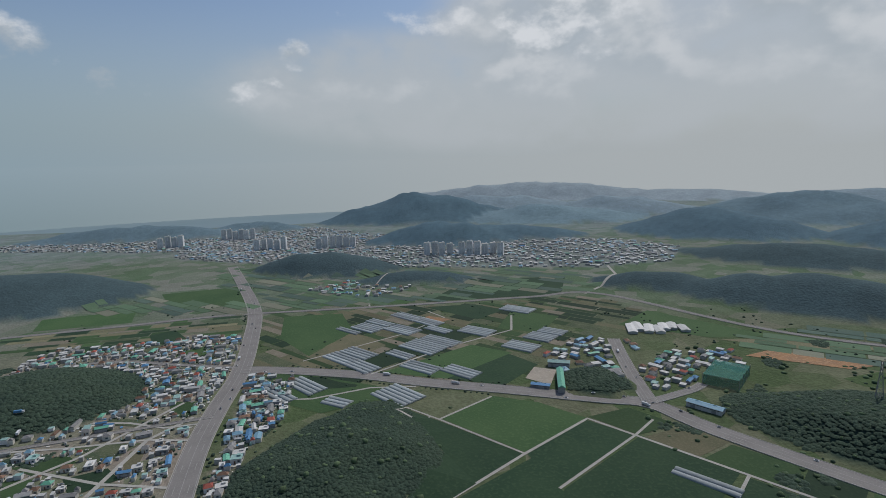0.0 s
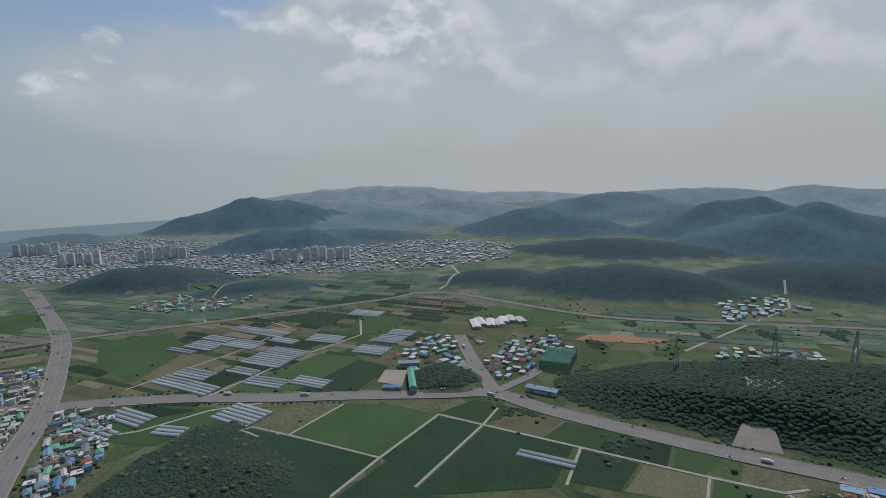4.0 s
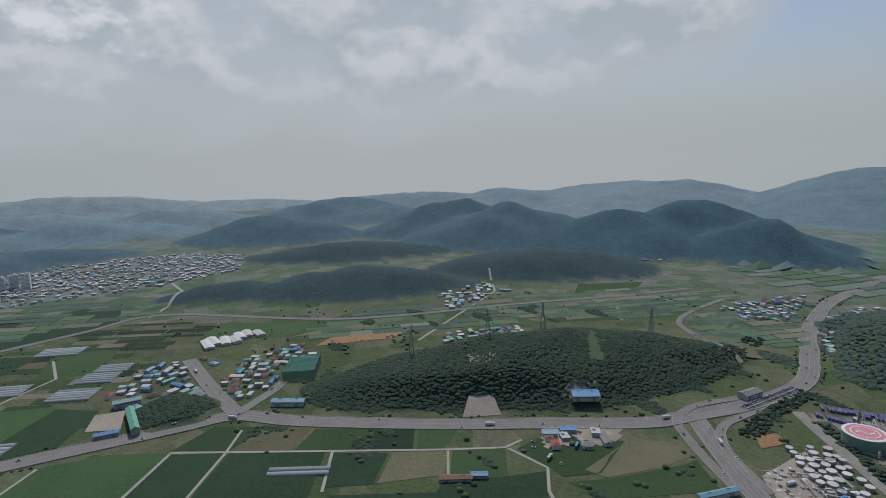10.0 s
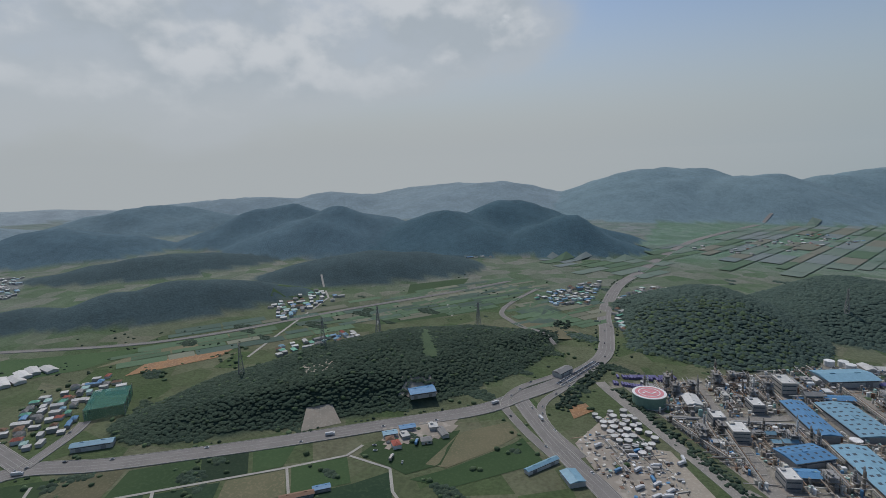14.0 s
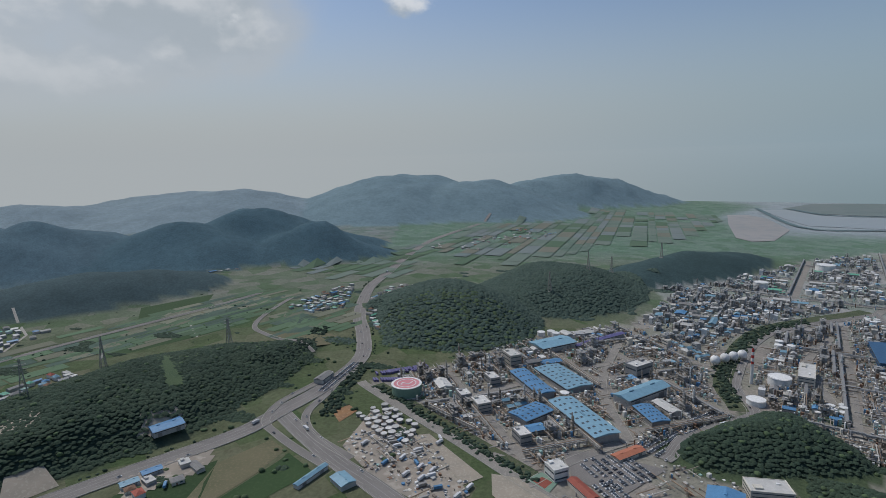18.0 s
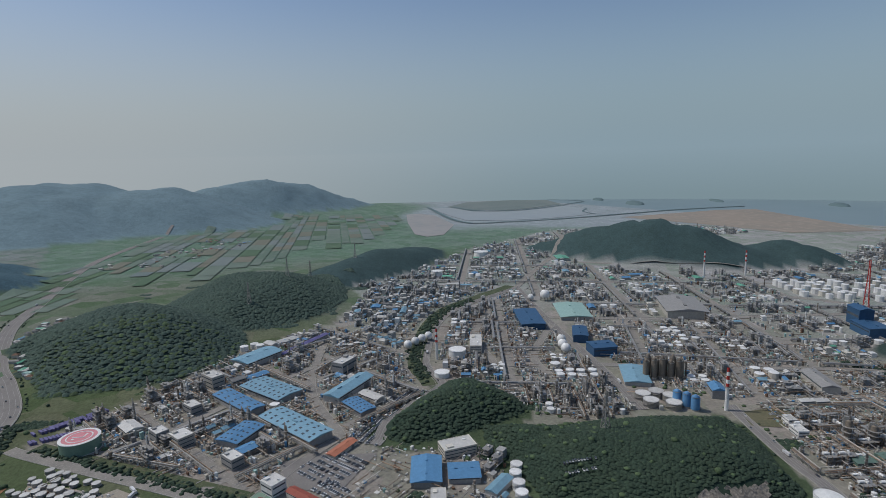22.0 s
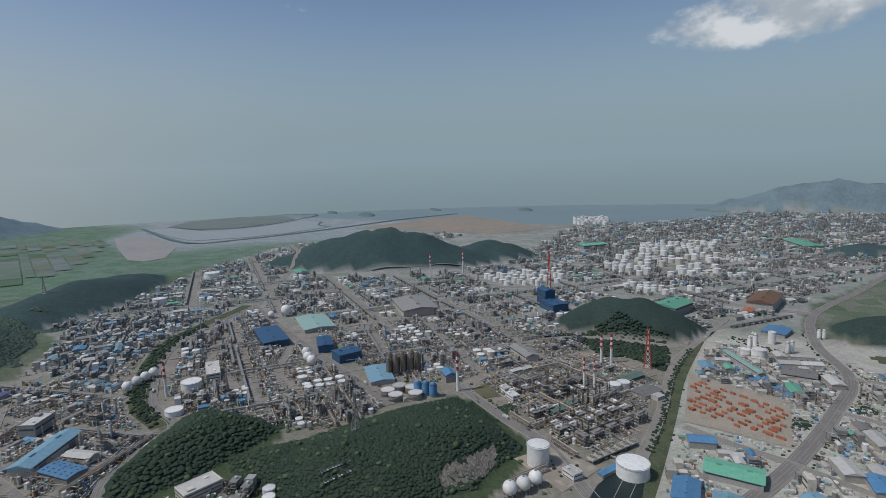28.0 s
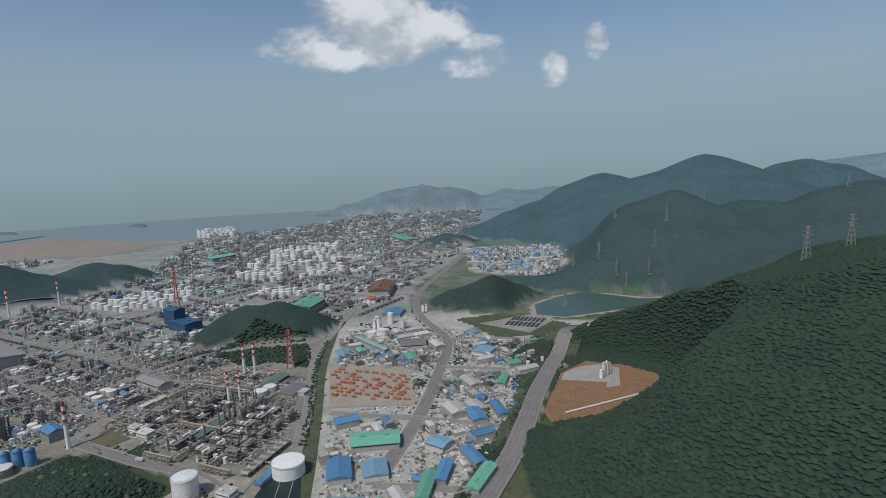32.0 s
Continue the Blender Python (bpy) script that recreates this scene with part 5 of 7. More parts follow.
VERGE = material("rough_grass", (0.06, 0.085, 0.045), (0.095, 0.11, 0.06), 0.05, 1.0, (0.13, 0.125, 0.085), 0.4, 0.2)
# a railway cutting with green banks beside the refinery
V, F = band(spline([(84, -420), (86, -520), (92, -657), (100, -817), (95, -1010)]), 22, 0.25)
tagged(new("embankment", mesh_np("embankment", V, F, VERGE)), "grassy railway embankment", "embankment", kind="structure")
V, F = band(spline([(690, 118), (600, 45), (530, -14), (470, -64)]), 24, 0.25)
tagged(new("verge", mesh_np("verge", V, F, VERGE)), "overgrown green strip along a ditch", "verge", kind="structure")
V, F = band(spline([(620, -330), (730, -366), (940, -540), (1070, -830)]), 30, 0.22)
tagged(new("verge", mesh_np("verge", V, F, VERGE)), "overgrown river bank strip", "verge", kind="structure")
MOTORWAY = [(-20, -330), (-83, -425), (-141, -523), (-214, -674), (-314, -832), (-475, -979), (-640, -1075)]
V, F = band(spline(MOTORWAY), 56, 0.2)
tagged(new("verge", mesh_np("verge", V, F, VERGE)), "green planted verge along the motorway", "verge", kind="structure")
take_line([(620, -330), (730, -366), (940, -540), (1070, -830)], 16)
take_line([(690, 118), (600, 45), (530, -14), (470, -64)], 13)
take_line([(84, -420), (86, -520), (92, -657), (100, -817), (95, -1010)], 12)


# ---- fields ----
def field(poly, mat, label, lift=0.3):
    return sheet("field", poly, mat, lift, 30, label, "field")


GREEN_RICE, DARK_RICE, DRY_LABEL = "bright green rice paddy", "dark green rice paddy", "dry straw-coloured field"
field([(-60, 612), (-12, 575), (76, 499), (0, 430), (-60, 400), (-38, 436), (-6, 509)], PADDY_SHADED, DARK_RICE)
field([(-8, 579), (55, 634), (110, 612), (157, 570), (76, 504)], PADDY, GREEN_RICE)
field([(155, 565), (196, 531), (98, 446), (78, 500)], PADDY_SHADED, DARK_RICE)
field([(202, 529), (268, 458), (215, 404), (98, 430), (102, 442)], PADDY_SHADED, DARK_RICE)
field([(0, 428), (90, 500), (100, 440), (150, 380), (60, 330), (-40, 380)], PADDY_SHADED, DARK_RICE)
field([(159, 573), (211, 592), (250, 550), (200, 530)], PADDY, GREEN_RICE)
field([(254, 545), (287, 511), (243, 486), (204, 526)], DRY, DRY_LABEL)
field([(286, 506), (330, 464), (300, 432), (246, 483)], PADDY, GREEN_RICE)
field([(333, 461), (365, 430), (334, 399), (303, 429)], PADDY_SHADED, DARK_RICE)
field([(368, 427), (400, 396), (358, 377), (337, 396)], PADDY, GREEN_RICE)
field([(272, 450), (312, 411), (268, 380), (233, 408)], PADDY_SHADED, DARK_RICE)
field([(316, 408), (354, 371), (325, 343), (272, 378)], DRY, DRY_LABEL)
field([(361, 369), (400, 331), (366, 301), (327, 338)], PADDY, GREEN_RICE)
field([(409, 323), (440, 320), (470, 285), (500, 252), (430, 240), (400, 262), (404, 281)], PADDY, "vivid green rice paddy")
field([(424, 254), (495, 250), (542, 211), (520, 190), (477, 205), (428, 232)], DRY, "dry brown terraced field")
field([(430, 228), (500, 190), (515, 185), (480, 150), (400, 215), (395, 255)], PADDY, "vivid green rice paddy")
field([(300, 330), (322, 338), (365, 299), (398, 278), (365, 255), (320, 210), (240, 300), (230, 395)], PADDY_SHADED, DARK_RICE)
field([(-262, 690), (-190, 628), (-120, 655), (-60, 660), (-200, 720)], PADDY, GREEN_RICE)
field([(-225, 715), (-165, 668), (-120, 672), (-110, 700)], PADDY_SHADED, DARK_RICE)
field([(-200, 628), (-150, 600), (-70, 640), (-30, 655), (-110, 662)], PADDY, "green field by a wooded knoll")
field([(-150, 735), (-105, 722), (60, 880), (20, 900), (-70, 830)], PADDY_SHADED, DARK_RICE)
field([(-90, 718), (0, 690), (100, 780), (40, 820)], PADDY, "green field between greenhouses")
field([(0, 690), (75, 664), (130, 730), (95, 775)], PADDY_SHADED, DARK_RICE)
field([(-215, 790), (-160, 745), (-95, 830), (-160, 900)], DRY, DRY_LABEL)
field([(-280, 880), (-210, 790), (-160, 905), (-200, 1020), (-310, 1010)], PADDY, "green field beside the highway")
field([(90, 900), (160, 870), (210, 960), (130, 1010)], PADDY, GREEN_RICE)
field([(60, 955), (115, 1015), (60, 1060), (-40, 1050)], PADDY_SHADED, DARK_RICE)
field([(-40, 1090), (250, 1125), (300, 1300), (60, 1280)], PADDY_SHADED, DARK_RICE)
field([(-260, 1080), (-60, 1090), (-80, 1200), (-240, 1200)], PADDY, GREEN_RICE)
field([(-560, 1080), (-420, 1090), (-470, 1300), (-660, 1230)], PADDY, GREEN_RICE)
field([(-760, 960), (-600, 1000), (-640, 1090), (-800, 1040)], PADDY, GREEN_RICE)
field([(300, 900), (420, 820), (520, 820), (380, 980)], PADDY, GREEN_RICE)
field([(430, 810), (560, 740), (640, 750), (540, 810)], DRY, DRY_LABEL)
field([(640, 720), (780, 640), (830, 655), (700, 750)], PADDY, GREEN_RICE)
field([(781, 549), (853, 588), (982, 516), (889, 456)], PADDY, GREEN_RICE)
field([(895, 452), (985, 510), (1080, 450), (980, 390)], PADDY, GREEN_RICE)
field([(990, 515), (1100, 445), (1180, 450), (1080, 540)], DRY, DRY_LABEL)
field([(830, 240), (900, 330), (960, 300), (880, 190)], DRY, DRY_LABEL)
field([(920, 330), (1010, 370), (1060, 320), (970, 260)], PADDY, GREEN_RICE)
field([(1000, 620), (1120, 540), (1200, 560), (1080, 660)], PADDY, GREEN_RICE)
field([(820, 850), (900, 790), (980, 820), (900, 900)], PADDY, "green sports field beside houses")

for p, m in (([(-350, 644), (-317, 641), (-301, 606), (-329, 601)], PADDY), ([(-439, 502), (-398, 525), (-378, 509), (-404, 486)], PADDY), ([(-372, 480), (-339, 497), (-316, 477), (-347, 451)], PADDY_SHADED), ([(-404, 542), (-331, 544), (-343, 512), (-363, 508)], VERGE), ([(-262, 721), (-219, 738), (-192, 709), (-238, 672)], PADDY), ([(-402, 605), (-353, 595), (-359, 582), (-395, 588)], VERGE), ([(-334, 527), (-321, 538), (-308, 490), (-322, 482)], DRY), ([(-435, 483), (-400, 481), (-390, 453), (-411, 454)], PADDY), ([(-520, 915), (-489, 944), (-445, 893), (-487, 862)], PADDY_SHADED), ([(-510, 870), (-458, 860), (-441, 817), (-497, 829)], VERGE), ([(-447, 838), (-375, 853), (-348, 809), (-422, 805)], PADDY)):
    field(p, m, "small green plot between village houses", 0.4)
    take(sum(q[0] for q in p) / 4, sum(q[1] for q in p) / 4, 11)
SAND_FIELD = material("ploughed_field", (0.20, 0.175, 0.13), (0.16, 0.145, 0.105), 0.05, 1.0, (0.24, 0.21, 0.16), 0.5, 0.1)


def field_strips(poly, turn, w, d, mats, seed, name="field_strips", lift=0.22):
    """Narrow plots side by side, each with its own crop, divided by bare banks."""
    r = random.Random(seed)
    xs, ys = [p[0] for p in poly], [p[1] for p in poly]
    cx, cy = sum(xs) / len(xs), sum(ys) / len(ys)
    reach = max(max(xs) - min(xs), max(ys) - min(ys)) * 0.75
    c, s = math.cos(radians(turn)), math.sin(radians(turn))
    V, F, M = [], [], []
    v = -reach
    while v < reach:
        dv = d * r.uniform(0.6, 1.5)
        u = -reach
        while u < reach:
            du = w * r.uniform(0.5, 1.6)
            mx, my = cx + (u + du / 2) * c - (v + dv / 2) * s, cy + (u + du / 2) * s + (v + dv / 2) * c
            if r.random() < 0.86 and inside(poly, [mx], [my])[0] and free(mx, my, 2.0) and wood_height(np.array([mx]), np.array([my]))[0] < 2:
                k = len(V)
                for a, b in ((0.02, 0.05), (0.5, 0.05), (0.98, 0.05), (0.98, 0.95), (0.5, 0.95), (0.02, 0.95)):
                    V.append((cx + (u + du * a) * c - (v + dv * b) * s, cy + (u + du * a) * s + (v + dv * b) * c))
                F += [(k, k + 1, k + 4, k + 5), (k + 1, k + 2, k + 3, k + 4)]
                q = r.randrange(len(mats))
                M += [q, q]
            u += du
        v += dv
    if V:
        X, Y = np.array([q[0] for q in V]), np.array([q[1] for q in V])
        me = mesh_np(name, np.stack([X, Y, land(X, Y) + lift], 1), F, list(mats), M)
        tagged(new(name, me), "patchwork of narrow green and straw-coloured plots", "fields", kind="stuff")


# crops of the farther fields, paler and bluer with haze painted in
HAZED_RICE = material("upland_paddy", (0.075, 0.125, 0.070), (0.09, 0.14, 0.08), 0.015, 0.95, (0.10, 0.15, 0.09), 0.3, 0.1, vary=0.18)
HAZED_DRY = material("upland_straw", (0.17, 0.175, 0.125), (0.15, 0.16, 0.115), 0.03, 1.0, (0.19, 0.19, 0.14), 0.4, 0.1, vary=0.18)
HAZED_DARK = material("upland_crop", (0.062, 0.100, 0.078), (0.075, 0.11, 0.085), 0.02, 0.95, (0.085, 0.12, 0.09), 0.3, 0.1, vary=0.18)
HAZED_CROPS = (HAZED_RICE, HAZED_DARK, HAZED_RICE, HAZED_DRY, HAZED_DARK, HAZED_RICE)
CROPS = (PADDY, PADDY_SHADED, PADDY, DRY, VERGE, DRY, SAND_FIELD, PADDY_SHADED)
field_strips([(-280, 760), (-330, 1020), (300, 1110), (400, 940), (250, 850), (140, 700), (60, 670), (-190, 725)], -40, 55, 17, CROPS, 1)
field_strips([(-780, 930), (-640, 780), (-350, 900), (-420, 1020)], 12, 50, 16, CROPS, 2)
field_strips([(-800, 1060), (-420, 1060), (-640, 1500), (-420, 1540), (300, 1400), (420, 1180), (-40, 1095), (-380, 1070), (-900, 1300)], -35, 70, 22, HAZED_CROPS, 3, lift=0.6)
field_strips([(430, 800), (640, 640), (760, 590), (1180, 400), (1000, 260), (850, 240), (1180, 460), (900, 690), (600, 860)], -33, 60, 20, HAZED_CROPS, 4, lift=0.6)
field_strips([(760, 600), (1000, 640), (1250, 470), (1100, 220), (930, 180), (870, 300), (960, 390)], -33, 55, 18, HAZED_CROPS, 5, lift=0.6)
# crops of the farthest paddies, haze mixed into each colour
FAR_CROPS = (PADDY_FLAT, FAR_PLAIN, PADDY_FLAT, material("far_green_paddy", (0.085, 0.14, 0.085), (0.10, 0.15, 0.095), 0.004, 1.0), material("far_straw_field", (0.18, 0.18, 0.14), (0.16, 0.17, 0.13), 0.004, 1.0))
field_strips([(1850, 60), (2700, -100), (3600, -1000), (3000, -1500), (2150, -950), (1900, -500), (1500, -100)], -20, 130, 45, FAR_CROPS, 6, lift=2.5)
field_strips([(1500, 480), (1700, 420), (2100, 60), (1700, 60), (1350, 180)], -25, 90, 30, FAR_CROPS[:4] + (HAZED_CROPS[0],), 7, lift=1.2)
SOIL_L = "bare orange soil patch"
for p, m, lab in (([(609, 160), (628, 143), (612, 130), (582, 146)], SOIL, SOIL_L), ([(-62, 960), (-20, 930), (10, 960), (-30, 985)], SOIL, SOIL_L), ([(430, 740), (540, 680), (580, 690), (480, 760)], SOIL, SOIL_L),
                  ([(418, 408), (447, 424), (468, 404), (454, 380)], SAND, "pale gravel yard cut into the woods"), ([(105, 684), (123, 721), (152, 709), (134, 660)], SAND, "pale sandy school yard"), ([(552, 62), (557, 41), (474, -14), (460, 8)], SAND, "bare sandy plot behind a ditch"),
                  ([(446, -20), (480, -22), (470, -60), (425, -80), (400, -50)], SAND, "bare gravel plot"), ([(615, 112), (541, 41), (446, 0), (420, 30), (470, 90), (529, 132)], YARD, "truck yard paved in grey concrete"), ([(-187, -554), (-188, -585), (-250, -700), (-302, -738), (-348, -704), (-374, -655), (-347, -600), (-282, -558)], SOIL, "bare red-brown earth works cut into the slope"),
                  ([(-215, -625), (-255, -700), (-305, -730), (-335, -695), (-306, -630), (-267, -630)], TRACK, "pale concrete yard of a batching plant"), ([(88, -835), (72, -655), (-40, -640), (-38, -785)], SAND, "sandy container yard"), ([(-190, -1000), (-310, -1045), (-335, -985), (-267, -915)], YARD, "dark plot of drying beds"),
                  ([(189, -520), (215, -475), (150, -440), (130, -500)], YARD, "tank compound paved in concrete"), ([(345, -618), (326, -679), (304, -658), (296, -621), (319, -593)], DRY, "grassy plot by the refinery road")):
    sheet("plot", p, m, 0.55, 25, lab, "plot")
SLOPE_CUT = [(-187, -554), (-188, -585), (-250, -700), (-302, -738), (-348, -704), (-374, -655), (-347, -600), (-282, -558)]

def drape(name, poly, mat, lift, step, label, category, rough=0.0):
    """A patch that follows a hill: a fine net cut to the outline."""
    xs, ys = [q[0] for q in poly], [q[1] for q in poly]
    nx, ny = int((max(xs) - min(xs)) / step) + 2, int((max(ys) - min(ys)) / step) + 2
    X, Y = np.meshgrid(min(xs) + np.arange(nx) * step, min(ys) + np.arange(ny) * step)
    X, Y = X.ravel(), Y.ravel()
    Z = land(X, Y) + lift + rough * (np.random.RandomState(3).uniform(-1, 1, len(X)) + wave_noise(X, Y, step * 2, 9))
    i, j = np.meshgrid(np.arange(nx - 1), np.arange(ny - 1))
    F = np.stack([j * nx + i, j * nx + i + 1, (j + 1) * nx + i + 1, (j + 1) * nx + i], -1).reshape(-1, 4)
    F = F[inside(poly, X[F].mean(1), Y[F].mean(1))]
    return tagged(new(name, mesh_np(name, np.stack([X, Y, Z], 1), F, mat)), label, category, kind="structure")


for p, lab in (([(-222, -770), (-272, -916), (-348, -962), (-334, -894), (-256, -784)], "rough green meadow beside the motorway"), ([(-150, -1045), (-250, -1068), (-330, -1000), (-360, -950), (-300, -900), (-202, -894), (-170, -1000)], "green waste land around the drying beds")):
    drape("meadow", p, VERGE, 0.3, 8.0, lab, "meadow")
drape("rock_face", [(256, -384), (250, -418), (238, -452), (236, -468), (226, -462), (224, -430), (228, -400), (242, -382)], ROCK, 0.9, 3.0, "scarred quarry rock face on the wooded hill", "rock face", 1.2)
drape("clearing", [(600, 353), (660, 392), (700, 412), (690, 392), (616, 336)], LEAF_LIGHT, 1.0, 6.0, "light green grassy clearing in the woods", "clearing")
# water
sheet("pond", [(126, -430), (125, -468), (113, -522), (88, -500), (80, -430)], POND, 0.7, 40, "dark still water of a plant lagoon", "pond")
drape("reservoir_bank", [(-326, -1118), (-400, -1184), (-487, -1212), (-545, -1170), (-590, -1120), (-660, -1100), (-575, -1040), (-465, -1012), (-360, -992), (-306, -1036)], SAND, 0.4, 9.0, "pale sandy bank around the reservoir", "bank")
sheet("reservoir", [(-336, -1112), (-406, -1166), (-485, -1192), (-530, -1152), (-574, -1103), (-640, -1088), (-574, -1052), (-465, -1023), (-367, -1003), (-318, -1038)], RESERVOIR, 1.2, 300, "green reservoir behind a pale bank", "reservoir", z=float(plain(0, -1080)) + 1.0)
take(-450, -1110, 120)
# green of islets and dikes with sea haze painted into the colour
HAZED_GREEN = material("islet_wood", (0.115, 0.170, 0.178), (0.125, 0.180, 0.186), 0.01, 1.0)
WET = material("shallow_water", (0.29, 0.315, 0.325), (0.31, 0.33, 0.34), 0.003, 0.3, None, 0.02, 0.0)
sheet("tidal_pond", [(3091, -1573), (3082, -1682), (2909, -1686), (2392, -1495), (2070, -1236), (2055, -1140), (2163, -1137), (2626, -1342)], MUD, 1.5, 120, "pale drained mud pond beside the paddies", "pond")
sheet("tidal_pond", [(3377, -1929), (2840, -1747), (2536, -1670), (2391, -1842), (2314, -2072), (2312, -2421), (2586, -2654), (2917, -2757), (2820, -2423), (2841, -2193), (2990, -2020), (3353, -2067)], WET, 1.5, 120, "shallow pale lagoon behind a dike", "pond")
sheet("spit", [(3432, -2090), (3062, -2090), (2885, -2230), (2900, -2483), (2992, -2829), (3391, -3044), (3633, -2810), (3715, -2458)], FAR_PLAIN, 2.0, 120, "low green spit between lagoons", "spit")
sheet("filled_land", [(2080, -2420), (1962, -3150), (1640, -3590), (1300, -3590), (938, -3300), (810, -3180), (870, -2930), (1080, -2560), (1180, -2420), (1500, -2440)], ORANGE_EARTH, 1.0, 100, "bare orange reclaimed land by the sea", "plot")
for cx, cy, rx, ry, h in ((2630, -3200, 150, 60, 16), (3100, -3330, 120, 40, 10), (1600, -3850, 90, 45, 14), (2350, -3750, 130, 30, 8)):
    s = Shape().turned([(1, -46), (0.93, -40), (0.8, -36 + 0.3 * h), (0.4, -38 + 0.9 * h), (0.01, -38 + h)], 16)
    o = tagged(new("islet", s.mesh("islet", HAZED_GREEN, True)), "hazy wooded islet in the shallow sea", "islet", kind="structure")
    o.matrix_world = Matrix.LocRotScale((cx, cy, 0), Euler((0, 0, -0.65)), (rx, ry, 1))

# ---- buildings with a place of their own: centre, width, depth, turn, height ----
FAR = Clutter()
for key, x, y, w, d, turn, h, lab in (
        ("long", 586, -135, 97, 33, 19, 12, "very long light blue hall with roof lights"), ("wide", 599, -78, 45, 30, -53, 10, ""), ("long", 706, -137, 81, 40, 22, 11, ""), ("wide", 688, -92, 83, 25, 19, 11, ""), ("sky", 847, -150, 67, 40, -63, 13, "large hall with a light blue barrel-like roof"),
        ("sky", 655, -228, 79, 26, -58, 15, ""), ("wide", 599, -219, 44, 23, 10, 9, ""), ("orange", 515, -165, 37, 13, -61, 6, ""), ("red", 451, -103, 34, 11, 23, 7, ""), ("blue", 427, -219, 46, 30, -30, 10, "hall with a bright blue ribbed roof"), ("blue", 407, -250, 31, 28, 61, 9, ""),
        ("navy", 790, -655, 105, 46, -30, 14, "low flat navy plant building"), ("teal", 790, -770, 105, 62, -34, 12, "wide hall with a pale teal roof"), ("navy", 663, -665, 55, 26, -42, 16, ""), ("navy", 589, -639, 40, 34, 66, 17, ""), ("grey", 680, -975, 120, 80, -42, 22, "huge grey hall with a hipped roof"), ("sky", 489, -598, 64, 36, -42, 9, ""),
        ("green", 166, -1210, 80, 55, 71, 26, "big stepped hall with a bright green roof"), ("brown", -4, -1340, 110, 52, 81, 28, "large hall with a red-purple roof"), ("orange", 20, -1300, 90, 20, 81, 9, ""), ("green", 14, -546, 52, 30, -1, 11, ""), ("blue", 50, -491, 38, 24, -86, 10, ""), ("sky", 15, -486, 30, 25, -85, 9, ""),
        ("sky", 43, -430, 36, 20, -9, 9, ""), ("blue", -105, -587, 32, 20, -80, 9, "hall with a blue striped roof"), ("blue", -121, -639, 17, 13, 66, 7, ""), ("blue", -136, -600, 38, 13, -86, 8, ""), ("blue", -51, -470, 36, 13, 69, 9, ""), ("green", -85, -452, 46, 14, 56, 9, ""), ("green", -32, -448, 44, 13, 72, 9, ""), ("sky", -54, -529, 24, 22, -42, 8, ""),
        ("green", -164, -694, 38, 12, 66, 8, ""), ("grey", -52, -889, 44, 33, -4, 10, "dark round-roofed hall among workshops"), ("blue", -26, -1124, 52, 40, 75, 10, ""), ("teal", 20, -908, 100, 12, -58, 9, ""), ("sky", -164, -826, 34, 30, 56, 8, ""), ("blue", -28, -462, 14, 10, -17, 7, ""), ("blue", 545, 326, 32, 22, -47, 9, "roadside hall with a blue roof in a forecourt"),
        ("green", 148, 665, 64, 9, 80, 11, "long school building with a green roof"), ("blue", 120, 655, 24, 9, -20, 6, ""), ("teal", 158, 722, 30, 12, -15, 10, ""), ("sky", 296, 582, 40, 12, -47, 8, ""), ("grey", 705, 192, 30, 14, -19, 9, ""), ("sky", 455, 315, 16, 10, -47, 6, ""), ("blue", 475, 305, 18, 10, -47, 6, ""), ("brown", 326, 330, 30, 8, -45, 5, ""), ("blue", 345, 318, 16, 8, -45, 5, ""),
        ("sky", 470, 150, 40, 7, -30, 6, ""), ("sky", 462, 118, 22, 16, 40, 7, ""), ("violet", 885, -245, 90, 12, -58, 7, ""), ("violet", 870, -225, 90, 10, -58, 7, ""),
        ("green", 600, -2120, 110, 60, 50, 20, ""), ("green", -120, -2450, 200, 70, -70, 14, "long pale green hall"), ("navy", 430, -1150, 40, 26, -40, 42, "tall navy boiler house"), ("navy", 400, -1120, 60, 40, -40, 20, ""), ("grey", 335, -790, 60, 24, -40, 14, ""), ("blue", 391, -640, 26, 18, -42, 16, ""), ("green", 1290, -1215, 60, 40, -30, 12, "")):
    SHEDS[key].put(at(x, y, turn, w, d, h), lab)
    take_box(x, y, w, d, turn)
for x, y, w, d, turn, h, k in ((477, -84, 17, 16, 22, 13, 1), (449, -269, 36, 22, 79, 11, 3), (700, -40, 22, 14, 20, 12, 2), (775, -75, 30, 18, 20, 18, 0), (730, -250, 34, 20, -58, 20, 2), (620, -20, 24, 18, 20, 13, 0), (640, 0, 18, 14, 20, 14, 2), (545, -60, 20, 14, 20, 12, 2), (380, -205, 26, 14, -30, 9, 3), (150, -470, 16, 12, -30, 9, 1), (280, -620, 18, 12, -32, 8, 1), (300, -640, 14, 10, -32, 7, 1), (720, -480, 60, 20, -34, 14, 3)):
    BLOCKS[k].put(at(x, y, turn, w, d, h))
    take_box(x, y, w, d, turn)

